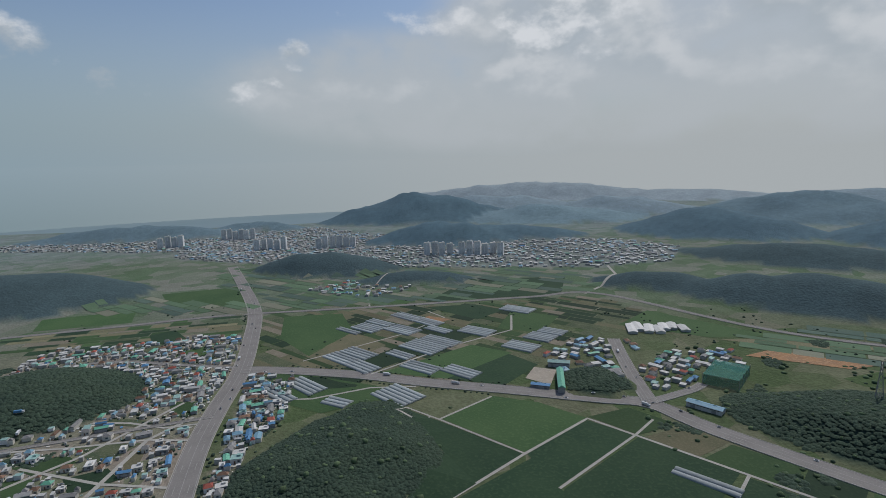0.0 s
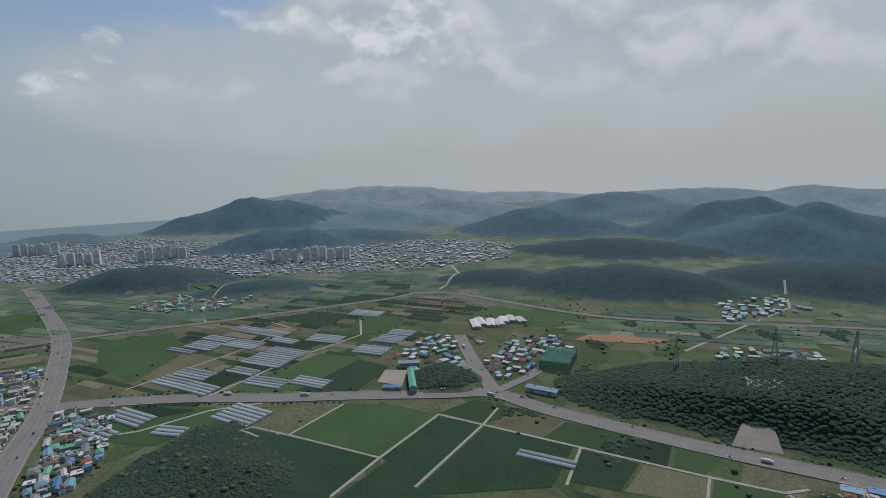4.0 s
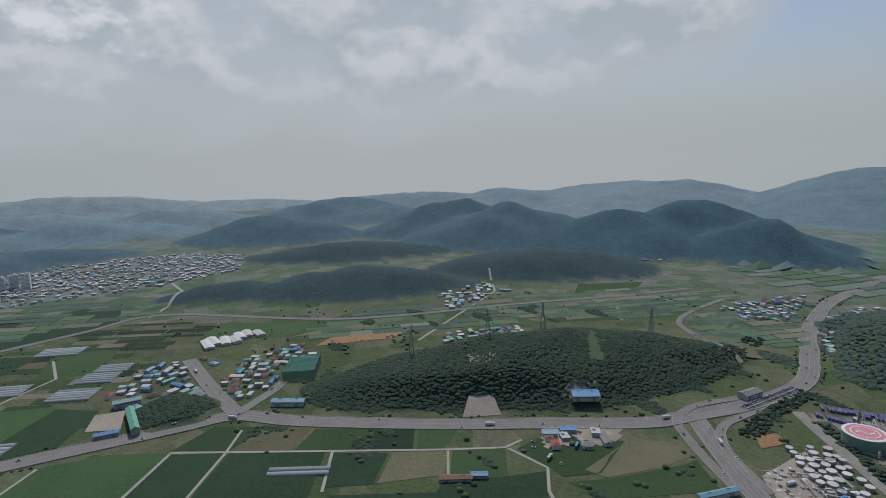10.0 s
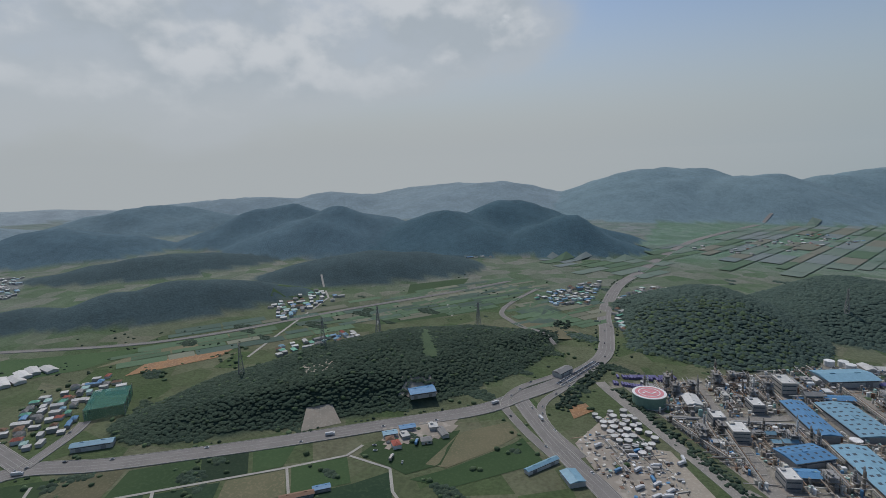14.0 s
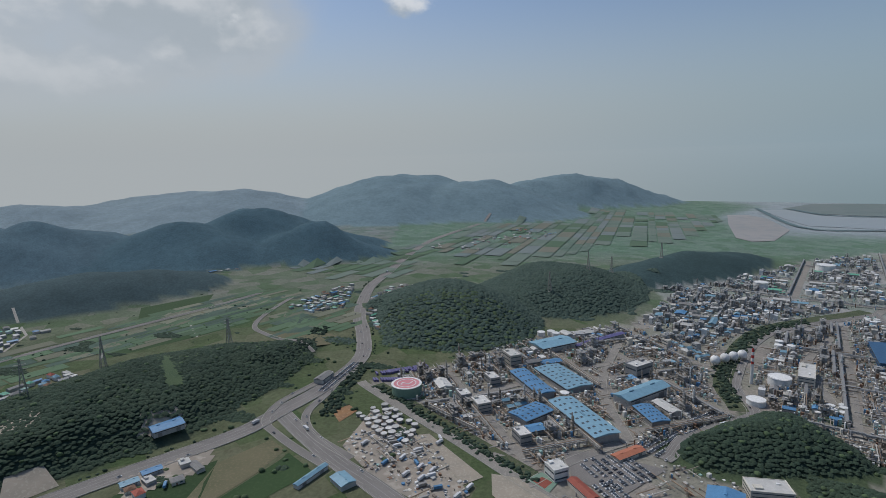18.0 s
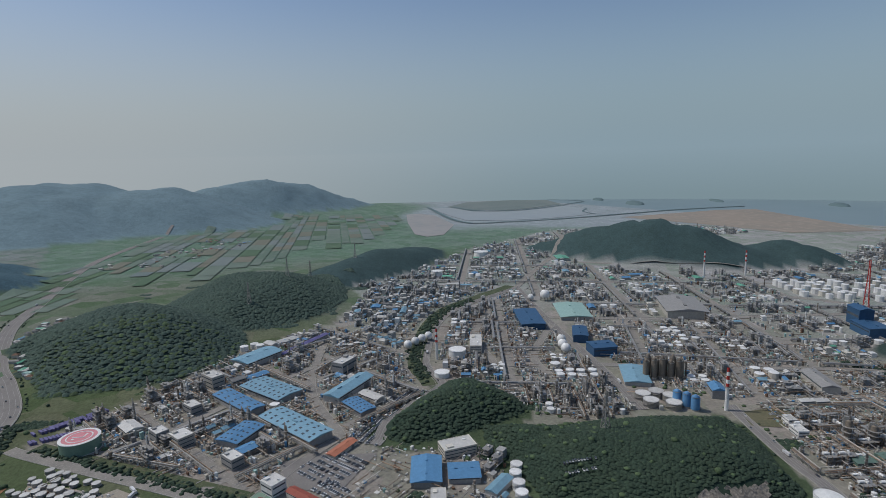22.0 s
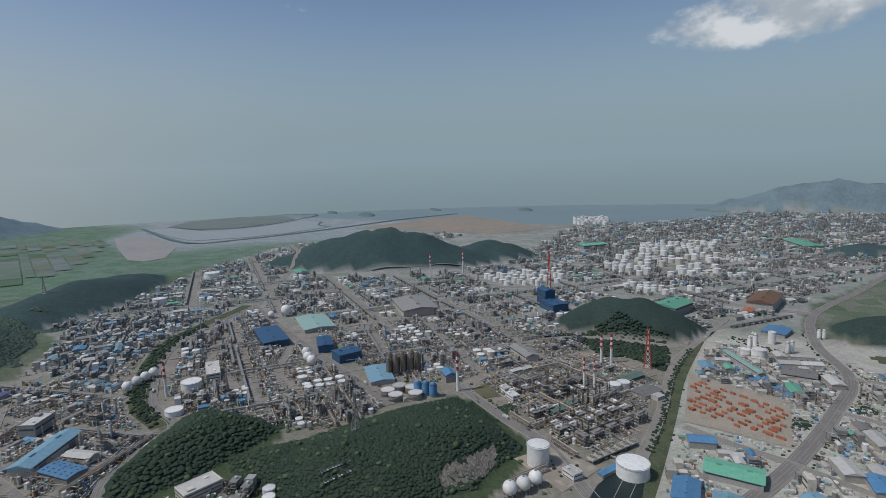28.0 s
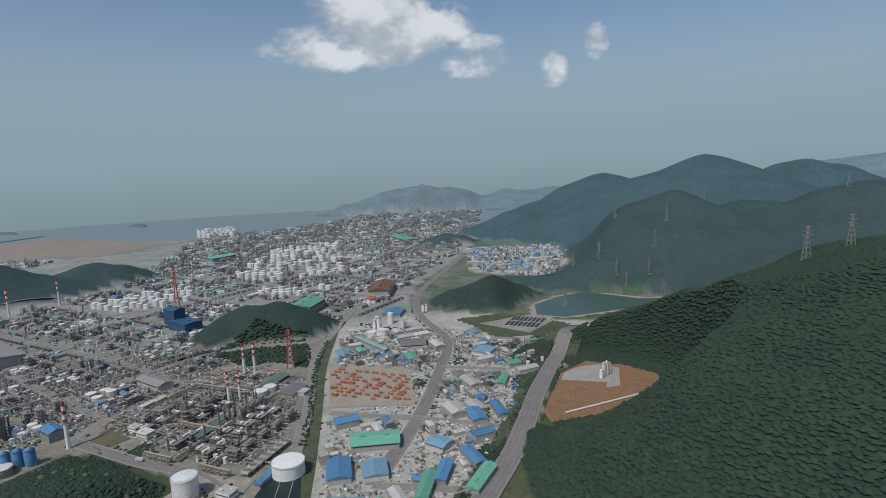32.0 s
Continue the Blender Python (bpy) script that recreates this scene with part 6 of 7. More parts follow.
# the round tank with the painted roof
def logo_tank():
    s = Shape().drum(0, 0, 0, 1, 1, 40, cap=False)
    ring = Shape().turned([(1.02, 0.98), (1.02, 1.02), (0.86, 1.03), (0.86, 0.98)], 40)
    disc = Shape().drum(0, 0, 0.97, 0.87, 0.045, 40)
    mark = Shape().turned([(0.66, 1.016), (0.66, 1.03), (0.60, 1.03), (0.60, 1.016)], 36).box(-0.06, 0.05, 1.016, 0.08, 0.62, 0.016).box(0.16, -0.22, 1.016, 0.44, 0.08, 0.016).box(-0.3, 0.2, 1.016, 0.14, 0.14, 0.016)
    k = Kind("storage_tank", "tank", "big pale green tank with a pink painted roof and white mark", s, TANK_GREEN, [("rim", ring, WHITE, "white rim"), ("roof", disc, PINK, "pink roof"), ("mark", mark, WHITE, "white line mark"), ("foundation", Shape().turned([(1.0, 0), (1.05, 0), (1.05, 0.03), (1, 0.05)], 40), CONCRETE, "")], True)
    k.put(at(664, 74, -30, 19.5, 19.5, 14))
    take(664, 74, 22)


logo_tank()
for x, y, r, h in ((189, -478, 11.5, 22), (100, -503, 16, 14), (170, -719, 9, 8), (161, -733, 9, 8), (0, -960, 11, 14), (-18, -1049, 6, 22), (19, -965, 8, 10), (700, -430, 14, 12), (640, -365, 11, 7), (1500, -1040, 24, 16), (1290, -740, 16, 14)):
    TANK_W.put(at(x, y, rnd.uniform(0, 360), r, r, h))
    take(x, y, r + 2)
for x, y in ((435, -548), (431, -569), (412, -573), (416, -540), (396, -558)):
    TANK_G.put(at(x, y, 20, 9.5, 9.5, 9))
    take(x, y, 10)
for k in range(10):
    x, y = 478 - (k % 5) * 7 + (k // 5) * 3, -608 - (k % 5) * 9 - (k // 5) * 8
    SILO_G.put(at(x, y, 0, 4.2, 4.2, 30 + 3 * (k % 3)))
    take(x, y, 5)
for x, y in ((401, -571), (390, -575), (378, -575)):
    SILO_B.put(at(x, y, 0, 5.4, 5.4, 21))
    take(x, y, 6)
for x, y, h in ((14, -979, 30), (6, -972, 38), (10, -990, 34), (-40, -1000, 22), (-46, -1008, 22), (-90, -1120, 18), (-97, -1122, 18)):
    SILO_W.put(at(x, y, 0, 3.4, 3.4, h))
    take(x, y, 4)
for x, y, r in ((770, -377, 7), (779, -396, 7), (787, -413, 7), (794, -430, 7), (634, -596, 8), (616, -586, 8), (654, -612, 8), (905, -799, 11), (182, -423, 7), (176, -438, 7), (190, -410, 7), (920, -770, 7)):
    SPHERE.put(at(x, y, 0, r))
    take(x, y, r + 2)
for x, y, r, h in ((358, -608, 2.4, 56), (213, -813, 2.4, 48), (200, -823, 2.4, 48), (208, -703, 1.8, 44), (196, -712, 1.6, 40), (705, -395, 2.2, 50), (873, -1348, 2.5, 70), (812, -1442, 2.5, 70)):
    CHIMNEY.put(at(x, y, 0, r, r, h))
    take(x, y, 3)
MAST.put(at(146, -828, 10))
MAST.put(at(477, -1300, 10, 0.9, 0.9, 1.7), "tall red and white lattice mast beside the tank farm")
PYLON_AT = ((466, 548), (640, 452), (800, 360), (560, 490), (1090, -190), (1210, -300), (1450, -560), (1300, -380), (-640, -1120), (-690, -1250), (-760, -1320), (-560, -560), (-860, -1000), (-700, -1500), (-980, -1500), (-820, -1750), (360, -395), (-532, -1393), (-555, -1277), (-573, -1213), (-586, -1185), (-639, -1180), (-621, -1076), (-392, -1072), (-1287, -1320), (-503, -561))
for x, y in PYLON_AT:
    PYLON.put(at(x, y, rnd.uniform(0, 180)), group="power line")

# golf practice net on poles
def golf_net():
    net = tagged(new("practice_net", Shape().box(0, 0, 13, 62, 42, 0.15).mesh("practice_net", NET)), "green golf practice net hung on tall poles", "net")
    net.matrix_world = at(362, 662, 50)
    for k in range(4):
        p = new("side_net", Shape().box((0, 0, -31, 31)[k], (-21, 21, 0, 0)[k], 0, (62, 62, 0.15, 0.15)[k], (0.15, 0.15, 42, 42)[k], 13).mesh("side_net", NET))
        p.parent = net
    for a in (-31, -10, 10, 31):
        for b in (-21, 21):
            p = new("pole", Shape().drum(a, b, 0, 0.3, 15, 8).mesh("pole", STEEL))
            p.parent = net
    take(362, 662, 34)


golf_net()

# white film roofs beside the fields
for k in range(7):
    x, y = 312 + 14 * k, 870 + 9 * math.sin(k * 1.7)
    FILM_HALL.put(at(x, y, 78 + 6 * math.sin(k * 2.3), rnd.uniform(30, 46), 15, 5.5), "low hall covered in white film")
    take(x, y, 14)

# ---- greenhouses: middle of the group, tunnel length, count, direction ----
for x, y, length, n, turn in ((-218, 656, 63, 3, -44), (-188, 680, 62, 4, -44), (-62, 642, 58, 6, -46), (-136, 628, 35, 3, -29), (-158, 776, 57, 4, -43), (-122, 742, 55, 4, -45), (-134, 796, 60, 4, -42), (-69, 784, 46, 3, -42), (-36, 732, 57, 4, -38), (20, 712, 53, 4, -41), (-35, 816, 69, 6, -41), (-8, 842, 68, 4, -41), (54, 886, 58, 5, -36), (-169, 908, 54, 2, -41),
                             (-136, 922, 56, 5, -41), (-118, 950, 58, 3, -42), (-74, 905, 60, 5, -41), (-72, 985, 62, 4, -45), (-32, 948, 60, 4, -45), (-12, 900, 50, 3, -43), (118, 806, 52, 5, -38), (155, 846, 46, 5, -38), (180, 872, 44, 4, -37), (141, 1012, 63, 5, -37), (231, 446, 58, 2, -44)):
    c, s = math.cos(radians(turn)), math.sin(radians(turn))
    for k in range(n):
        o = (k - (n - 1) / 2) * 7.4
        gx, gy = x - o * s, y + o * c
        GREENHOUSE.put(at(gx, gy, turn, length, 1, 1, 0.1), group="greenhouses")
        take(gx, gy, 4)

# ---- the filling of the zones ----
LIMIT = {"near": 0}


def put(kind, x, y, turn, sx, sy=None, sz=None, near=True, group=""):
    if kind.name != "pipe_rack" and not free(x, y, 3.0):
        return
    if near:
        LIMIT["near"] += 1 + len(kind.parts)
        kind.put(at(x, y, turn, sx, sy, sz), group=group)
    else:
        FAR.add(kind, at(x, y, turn, sx, sy, sz))


def local(cx, cy, turn, u, v):
    c, s = math.cos(radians(turn)), math.sin(radians(turn))
    return cx + u * c - v * s, cy + u * s + v * c


def block_unit(cx, cy, turn, near):
    if rnd.random() < 0.8:
        put(RACK, *local(cx, cy, turn, 0, 0), turn, 0.95, near=near)
    for u, v in ((-10, 13), (10, -13)):
        if rnd.random() < 0.75:
            put(rnd.choice((FRAME_A, FRAME_B)), *local(cx, cy, turn, u, v), turn, rnd.uniform(0.7, 1.0), 1, rnd.uniform(0.6, 1.1), near=near)
    for _ in range(rnd.randint(2, 4) if near else rnd.randint(0, 2)):
        r = rnd.uniform(0.9, 1.8)
        put(rnd.choice((COL_A, COL_B, COL_A, COL_C)), *local(cx, cy, turn, rnd.uniform(-20, 20), rnd.choice((-1, 1)) * rnd.uniform(6, 17)), turn, r, r, rnd.uniform(9, 28), near=near)
    for _ in range(2):
        put(VESSEL, *local(cx, cy, turn, rnd.uniform(-18, 18), rnd.choice((-1, 1)) * rnd.uniform(7, 16)), turn + rnd.choice((0, 90)), rnd.uniform(0.8, 1.4), near=near)
    for _ in range(2):
        r = rnd.uniform(1.8, 3.6)
        put(rnd.choice((TANK_W, TANK_G)), *local(cx, cy, turn, rnd.uniform(-20, 20), rnd.choice((-1, 1)) * 17), turn, r, r, rnd.uniform(4, 8), near=near)


def block_tanks(cx, cy, turn, near, r0=None):
    r = r0 or rnd.uniform(4.5, 7.5)
    kind = rnd.choice((TANK_W, TANK_W, TANK_G, TANK_C))
    n = max(1, int(18 // (r * 1.25)))
    for i in range(-n // 2 + 1, n // 2 + 1):
        for j in (-1, 1):
            if rnd.random() < 0.9:
                put(kind, *local(cx, cy, turn, i * r * 2.6, j * r * 1.35), turn, r, r, r * rnd.uniform(1.0, 1.5), near=near)


def block_shed(cx, cy, turn, near, keys):
    t = turn + rnd.choice((0, 90))
    w, d = rnd.uniform(20, 36), rnd.uniform(12, 20)
    put(SHEDS[rnd.choice(keys)], cx, cy, t, w, d, rnd.uniform(7, 12), near=near)
    for _ in range(2):
        put(SHEDS[rnd.choice(keys)], *local(cx, cy, turn, rnd.uniform(-18, 18), rnd.choice((-1, 1)) * rnd.uniform(13, 17)), t, rnd.uniform(6, 13), rnd.uniform(5, 8), rnd.uniform(4, 6), near=near)


def block_mixed(cx, cy, turn, near, keys):
    for u in (-15, 0, 15):
        for v in (-12, 2, 14):
            q = rnd.random()
            x, y = local(cx, cy, turn, u + rnd.uniform(-3, 3), v + rnd.uniform(-2, 2))
            if q < 0.30:
                put(SHEDS[rnd.choice(keys)], x, y, turn + rnd.choice((0, 90)), rnd.uniform(8, 15), rnd.uniform(6, 10), rnd.uniform(5, 10), near=near)
            elif q < 0.45:
                put(rnd.choice(BLOCKS), x, y, turn, rnd.uniform(7, 13), rnd.uniform(6, 10), rnd.uniform(6, 15), near=near)
            elif q < 0.65:
                r = rnd.uniform(1.5, 3.5)
                put(rnd.choice((TANK_W, TANK_G, TANK_C)), x, y, turn, r, r, rnd.uniform(4, 9), near=near)
            elif q < 0.70:
                r = rnd.uniform(0.8, 1.4)
                put(rnd.choice((COL_A, COL_B)), x, y, turn, r, r, rnd.uniform(10, 22), near=near)
            elif q < 0.85:
                put(FRAME_A, x, y, turn + rnd.choice((0, 90)), 0.7, 0.8, rnd.uniform(0.5, 0.9), near=near)


def fill(poly, turn, mix, keys, pitch=(48, 40), near_to=900.0, keep=0.95):
    xs, ys = [p[0] for p in poly], [p[1] for p in poly]
    cx, cy = sum(xs) / len(xs), sum(ys) / len(ys)
    reach = max(max(xs) - min(xs), max(ys) - min(ys))
    n, m = int(reach / pitch[0]) + 1, int(reach / pitch[1]) + 1
    cells = []
    for i in range(-n, n + 1):
        for j in range(-m, m + 1):
            x, y = local(cx, cy, turn, i * pitch[0], j * pitch[1])
            cells.append((x, y))
    X, Y = np.array([c[0] for c in cells]), np.array([c[1] for c in cells])
    ok = inside(poly, X, Y) & (wood_height(X, Y) < 2.0) & (np.hypot(X, Y) < 4550) & (sea_mask(X, Y) < 0.02)
    for x, y in [c for c, k in zip(cells, ok) if k]:
        if not free(x, y, 12) or rnd.random() > keep:
            continue
        near = math.hypot(x, y) < near_to and LIMIT["near"] < 3480
        q = rnd.random()
        for kind, share in mix:
            q -= share
            if q < 0:
                break
        if kind == "unit":
            block_unit(x, y, turn, near)
        elif kind == "tanks":
            block_tanks(x, y, turn, near)
        elif kind == "big_tanks":
            block_tanks(x, y, turn, near, rnd.uniform(8, 11))
        elif kind == "shed":
            block_shed(x, y, turn, near, keys)
        elif kind == "mixed":
            block_mixed(x, y, turn, near, keys)


def tank_farm(poly, turn, pitch, r, h):
    """Rows of white tanks inside low walls."""
    xs, ys = [p[0] for p in poly], [p[1] for p in poly]
    cx, cy = sum(xs) / len(xs), sum(ys) / len(ys)
    for i in range(-16, 17):
        for j in range(-16, 17):
            x, y = local(cx, cy, turn, i * pitch + (i // 4) * 12, j * pitch + (j // 3) * 16)
            if inside(poly, [x], [y])[0] and rnd.random() < 0.85 and free(x, y, r * 0.6):
                q = r * rnd.uniform(0.8, 1.15)
                FAR.add(TANK_W if rnd.random() < 0.85 else TANK_C, at(x, y, 0, q, q, h * rnd.uniform(0.8, 1.2)))
                take(x, y, q)


tank_farm([(725, -1441), (568, -1650), (464, -1373), (676, -1277)], -34, 25, 9, 13)
tank_farm([(452, -1720), (421, -2301), (175, -2433), (111, -1642), (367, -1567)], -34, 30, 11, 16)
tank_farm([(1042, -3304), (852, -3379), (737, -2933), (926, -2940)], -34, 34, 13, 16)
tank_farm([(120, -1450), (330, -1500), (300, -1380), (140, -1350)], -34, 24, 8, 12)
BLUES, CITYISH = ("blue", "sky", "sky", "grey", "pale", "pale"), ("blue", "sky", "green", "grey", "pale", "pale", "pale", "teal")


def rack_line(a, b, side=0.0, near=True, scale=1.0):
    """Pipe racks end to end from one place to another."""
    dx, dy = b[0] - a[0], b[1] - a[1]
    length = math.hypot(dx, dy)
    turn = math.degrees(math.atan2(dy, dx))
    n = max(1, round(length / (40 * scale)))
    for k in range(n):
        q = (k + 0.5) / n
        x, y = a[0] + dx * q - dy / length * side, a[1] + dy * q + dx / length * side
        if wood_height(np.array([x]), np.array([y]))[0] < 1.0 and free(x, y, 0.5 if not near else 0.0):
            put(RACK, x, y, turn, length / n / 40, scale, scale, near)


def refinery():
    """Rows of rusty frames, columns and racks, square to one another."""
    for a, b in (((365, -627), (157, -507)), ((157, -507), (196, -432)), ((222, -548), (147, -706)), ((182, -526), (120, -647)), ((267, -767), (149, -704)), ((293, -729), (267, -767)), ((292, -601), (250, -688)), ((250, -640), (184, -604))):
        rack_line(a, b)
    for k in range(12):
        put(COOLER, 141 - 4.6 * k, -508 - 9.4 * k, 63.5, 1, group="air coolers")
    for a, b, n, kind in (((306, -630), (262, -712), 5, FRAME_R), ((290, -625), (250, -702), 4, FRAME_L), ((246, -655), (216, -714), 4, FRAME_R), ((232, -645), (204, -700), 3, FRAME_L), ((236, -575), (212, -622), 3, FRAME_L), ((206, -560), (152, -668), 6, FRAME_L), ((196, -545), (136, -664), 6, FRAME_L), ((168, -530), (112, -640), 5, FRAME_R), ((180, -640), (160, -690), 3, FRAME_R), ((228, -800), (180, -780), 2, FRAME_L)):
        for k in range(n):
            q = (k + 0.5) / n
            put(kind, a[0] + (b[0] - a[0]) * q, a[1] + (b[1] - a[1]) * q, 63 + rnd.choice((0, 0, 0, 90)), rnd.uniform(0.75, 1.1), rnd.uniform(0.8, 1.1), rnd.uniform(0.6, 1.0))
    for a, b, n, lo, hi in (((255, -575), (206, -600), 6, 9, 16), ((200, -620), (168, -690), 8, 14, 26), ((176, -540), (118, -650), 10, 10, 20), ((280, -640), (255, -700), 6, 10, 22), ((215, -560), (160, -668), 8, 9, 18), ((240, -690), (200, -720), 4, 14, 24)):
        for k in range(n):
            q = (k + rnd.uniform(0.2, 0.8)) / n
            r = rnd.uniform(0.9, 1.5)
            put(rnd.choice((COL_R, COL_R, COL_R, COL_B)), a[0] + (b[0] - a[0]) * q + rnd.uniform(-4, 4), a[1] + (b[1] - a[1]) * q + rnd.uniform(-4, 4), 63, r, r, rnd.uniform(lo, hi))
    for x, y, r, h in ((242, -643, 3.4, 27), (226, -664, 3.6, 22), (122, -640, 3.0, 15)):
        put(COL_B, x, y, 20, r, r, h)
    for x, y, w, d, key in ((214, -607, 22, 14, "moss"), (204, -638, 20, 12, "moss"), (158, -768, 42, 18, "moss"), (128, -722, 38, 26, "grey"), (112, -712, 14, 12, "pale"), (316, -712, 20, 10, "pale"), (306, -728, 18, 10, "pale")):
        SHEDS[key].put(at(x, y, 63, w, d, 7))
        take_box(x, y, w, d, 63)
    for x, y in ((196, -558), (190, -562), (178, -541), (174, -546), (170, -539), (182, -548), (166, -546)):
        put(TANK_W, x, y, 0, 2.4, 2.4, 6)
    for _ in range(26):
        q, w = rnd.random(), rnd.uniform(-14, 14)
        a, b = rnd.choice((((215, -555), (150, -690)), ((180, -532), (120, -645)), ((295, -620), (250, -705)), ((290, -750), (160, -690))))
        put(VESSEL, a[0] + (b[0] - a[0]) * q + w, a[1] + (b[1] - a[1]) * q + w * 0.5, 63 + rnd.choice((0, 90)), rnd.uniform(0.8, 1.3))


refinery()
for a, b in (((648, -80), (763, -242)), ((640, -330), (730, -385)), ((560, -10), (650, 70)), ((700, 60), (790, -60))):
    rack_line(a, b)
for a, b, side in RACK_LINES:
    if math.hypot(*a) > 700 or math.hypot(*b) > 900:
        rack_line(a, b, side, False, 0.85)
    else:
        rack_line(a, b, side, LIMIT["near"] < 1900)
fill([(670, 110), (470, -50), (530, -180), (600, -320), (710, -370), (800, -400), (960, -310), (880, -120), (790, -10)], 18, (("unit", 0.45), ("mixed", 0.35), ("shed", 0.10), ("tanks", 0.10)), BLUES, (36, 30), 780)
fill([(610, -370), (715, -400), (910, -560), (1030, -825), (560, -575), (405, -535), (440, -430), (490, -405), (560, -405)], -34, (("unit", 0.5), ("mixed", 0.25), ("tanks", 0.25)), BLUES, (37, 32), 820)
fill([(500, -590), (380, -640), (250, -880), (330, -960), (640, -900), (700, -720)], -42, (("unit", 0.5), ("mixed", 0.25), ("tanks", 0.25)), BLUES, (38, 33), 800)
fill([(65, -430), (70, -640), (-40, -640), (-30, -790), (80, -830), (60, -980), (-100, -1000), (-270, -850), (-190, -690), (-125, -540), (-40, -400)], -72, (("mixed", 0.6), ("shed", 0.4)), CITYISH, (36, 31), 720)
fill([(800, -410), (930, -560), (1060, -800), (1320, -520), (1130, -470), (985, -330)], -34, (("mixed", 0.5), ("shed", 0.2), ("unit", 0.3)), BLUES, (38, 32), 0)
fill(ESTATE, 66, (("shed", 0.5), ("mixed", 0.5)), ("sky", "pale", "blue", "pale", "sky"), (44, 38), 0, 1.0)
fill([(710, -720), (1040, -850), (1350, -520), (1420, -800), (1640, -1080), (1850, -1700), (1650, -2300), (1300, -2350), (1340, -1900), (1550, -1350), (1100, -1200), (850, -1400), (760, -1700), (850, -2400), (900, -2850), (500, -3300), (-100, -4200), (-850, -4200), (-480, -2650), (-280, -1950), (-60, -1400), (-40, -1150), (90, -1080), (330, -970)], -36, (("unit", 0.38), ("mixed", 0.36), ("tanks", 0.14), ("shed", 0.12)), CITYISH, (44, 37), 0, 0.97)


def drying_bed():
    w = Shape().box(-16.5, 0, 0, 0.5, 7, 1.0).box(16.5, 0, 0, 0.5, 7, 1.0).box(0, -3.3, 0, 33, 0.5, 1.0).box(0, 3.3, 0, 33, 0.5, 1.0)
    return Kind("drying_bed", "basin", "long narrow concrete basin filled with dark sludge", w, CONCRETE, [("sludge", Shape().box(0, 0, 0.1, 32.4, 6.1, 0.45), POND, "dark wet sludge")])


BED = drying_bed()
conveyor = tagged(new("conveyor", Shape().rod((-210, -571, on_land(-210, -571) + 2.0), (-326, -597, on_land(-326, -597) + 2.0), 1.1, 8).mesh("conveyor", WHITE)), "long white covered conveyor across the earth works", "conveyor")
for q in (0.05, 0.35, 0.65, 0.95):
    x, y = -210 + q * -116, -571 + q * -26
    o = new("stand", Shape().box(x, y, on_land(x, y) - 0.5, 0.6, 0.6, 3.0).mesh("stand", STEEL))
    o.parent = conveyor
for i in range(8):
    for j in (-1, 1):
        x, y = local(-280, -987, 57.7, j * 19, (i - 3.5) * 8.4)
        BED.put(at(x, y, 57.7, 1, 1, 1, 0.8), group="drying beds")
SHEDS["blue"].put(at(119, -500, 66, 38, 8, 6), "low blue-roofed shed beside the lagoon")


# ---- small equipment between the larger units ----
fill([(370, -60), (400, -90), (420, -190), (440, -290), (400, -300), (330, -240), (300, -120)], 23, (("mixed", 0.6), ("shed", 0.4)), BLUES, (40, 36), 700)
fill([(-228, -640), (-262, -700), (-305, -722), (-325, -690), (-300, -650)], 40, (("mixed", 1.0),), ("pale", "grey", "blue"), (34, 30), 900)
for x, y, h in ((-300, -668, 22), (-306, -672, 22), (-312, -677, 18), (-294, -662, 14)):
    SILO_W.put(at(x, y, 0, 3.0, 3.0, h), "white cement silo of a batching plant")
for x, y in ((377, -290), (362, -282), (348, -274), (388, -300)):
    TANK_W.put(at(x, y, 0, 6, 6, 8), "white tank at the foot of a wooded hill")
for p, m, lab in (([(525, 345), (560, 312), (575, 325), (545, 352)], SAND, "pale forecourt beside a blue hall"), ([(430, 305), (470, 268), (500, 258), (520, 268), (465, 330)], YARD, "concrete yard along the trunk road"), ([(475, 461), (496, 468), (523, 446), (501, 427)], SAND, "old gravel pit in the woods")):
    drape("plot", p, m, 0.7, 6.0, lab, "plot")
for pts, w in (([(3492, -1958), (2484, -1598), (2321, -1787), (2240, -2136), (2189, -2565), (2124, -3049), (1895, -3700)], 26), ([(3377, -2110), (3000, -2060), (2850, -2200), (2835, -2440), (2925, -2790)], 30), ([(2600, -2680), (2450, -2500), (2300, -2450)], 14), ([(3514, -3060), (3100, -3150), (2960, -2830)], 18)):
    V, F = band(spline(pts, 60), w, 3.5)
    tagged(new("dike", mesh_np("dike", V, F, HAZED_GREEN)), "long green dike across the tidal flats", "dike", kind="structure")
ITEMS = []
for mat in (STEEL, PALE_ROOF, DARK_STEEL, WHITE, CONCRETE, CREAM, BROWN, BLUE_ROOF, TEAL_ROOF, GREY_ROOF):
    n = 3 if mat in (STEEL, PALE_ROOF, CONCRETE, DARK_STEEL) else 1
    ITEMS += [Kind("item", "", mat.name + str(k), Shape().box(0, 0, 0, 1, 1, 1), mat) for k in range(n)]
    ITEMS += [Kind("item", "", mat.name + "d", Shape().drum(0, 0, 0, 0.5, 1, 7), mat)]
PIPES = [Kind("item", "", mat.name + "p", Shape().box(0, 0, 0, 1, 1, 1), mat) for mat in (RUST_STEEL, STEEL, CONCRETE, DARK_STEEL)]
SMALLS = Clutter()


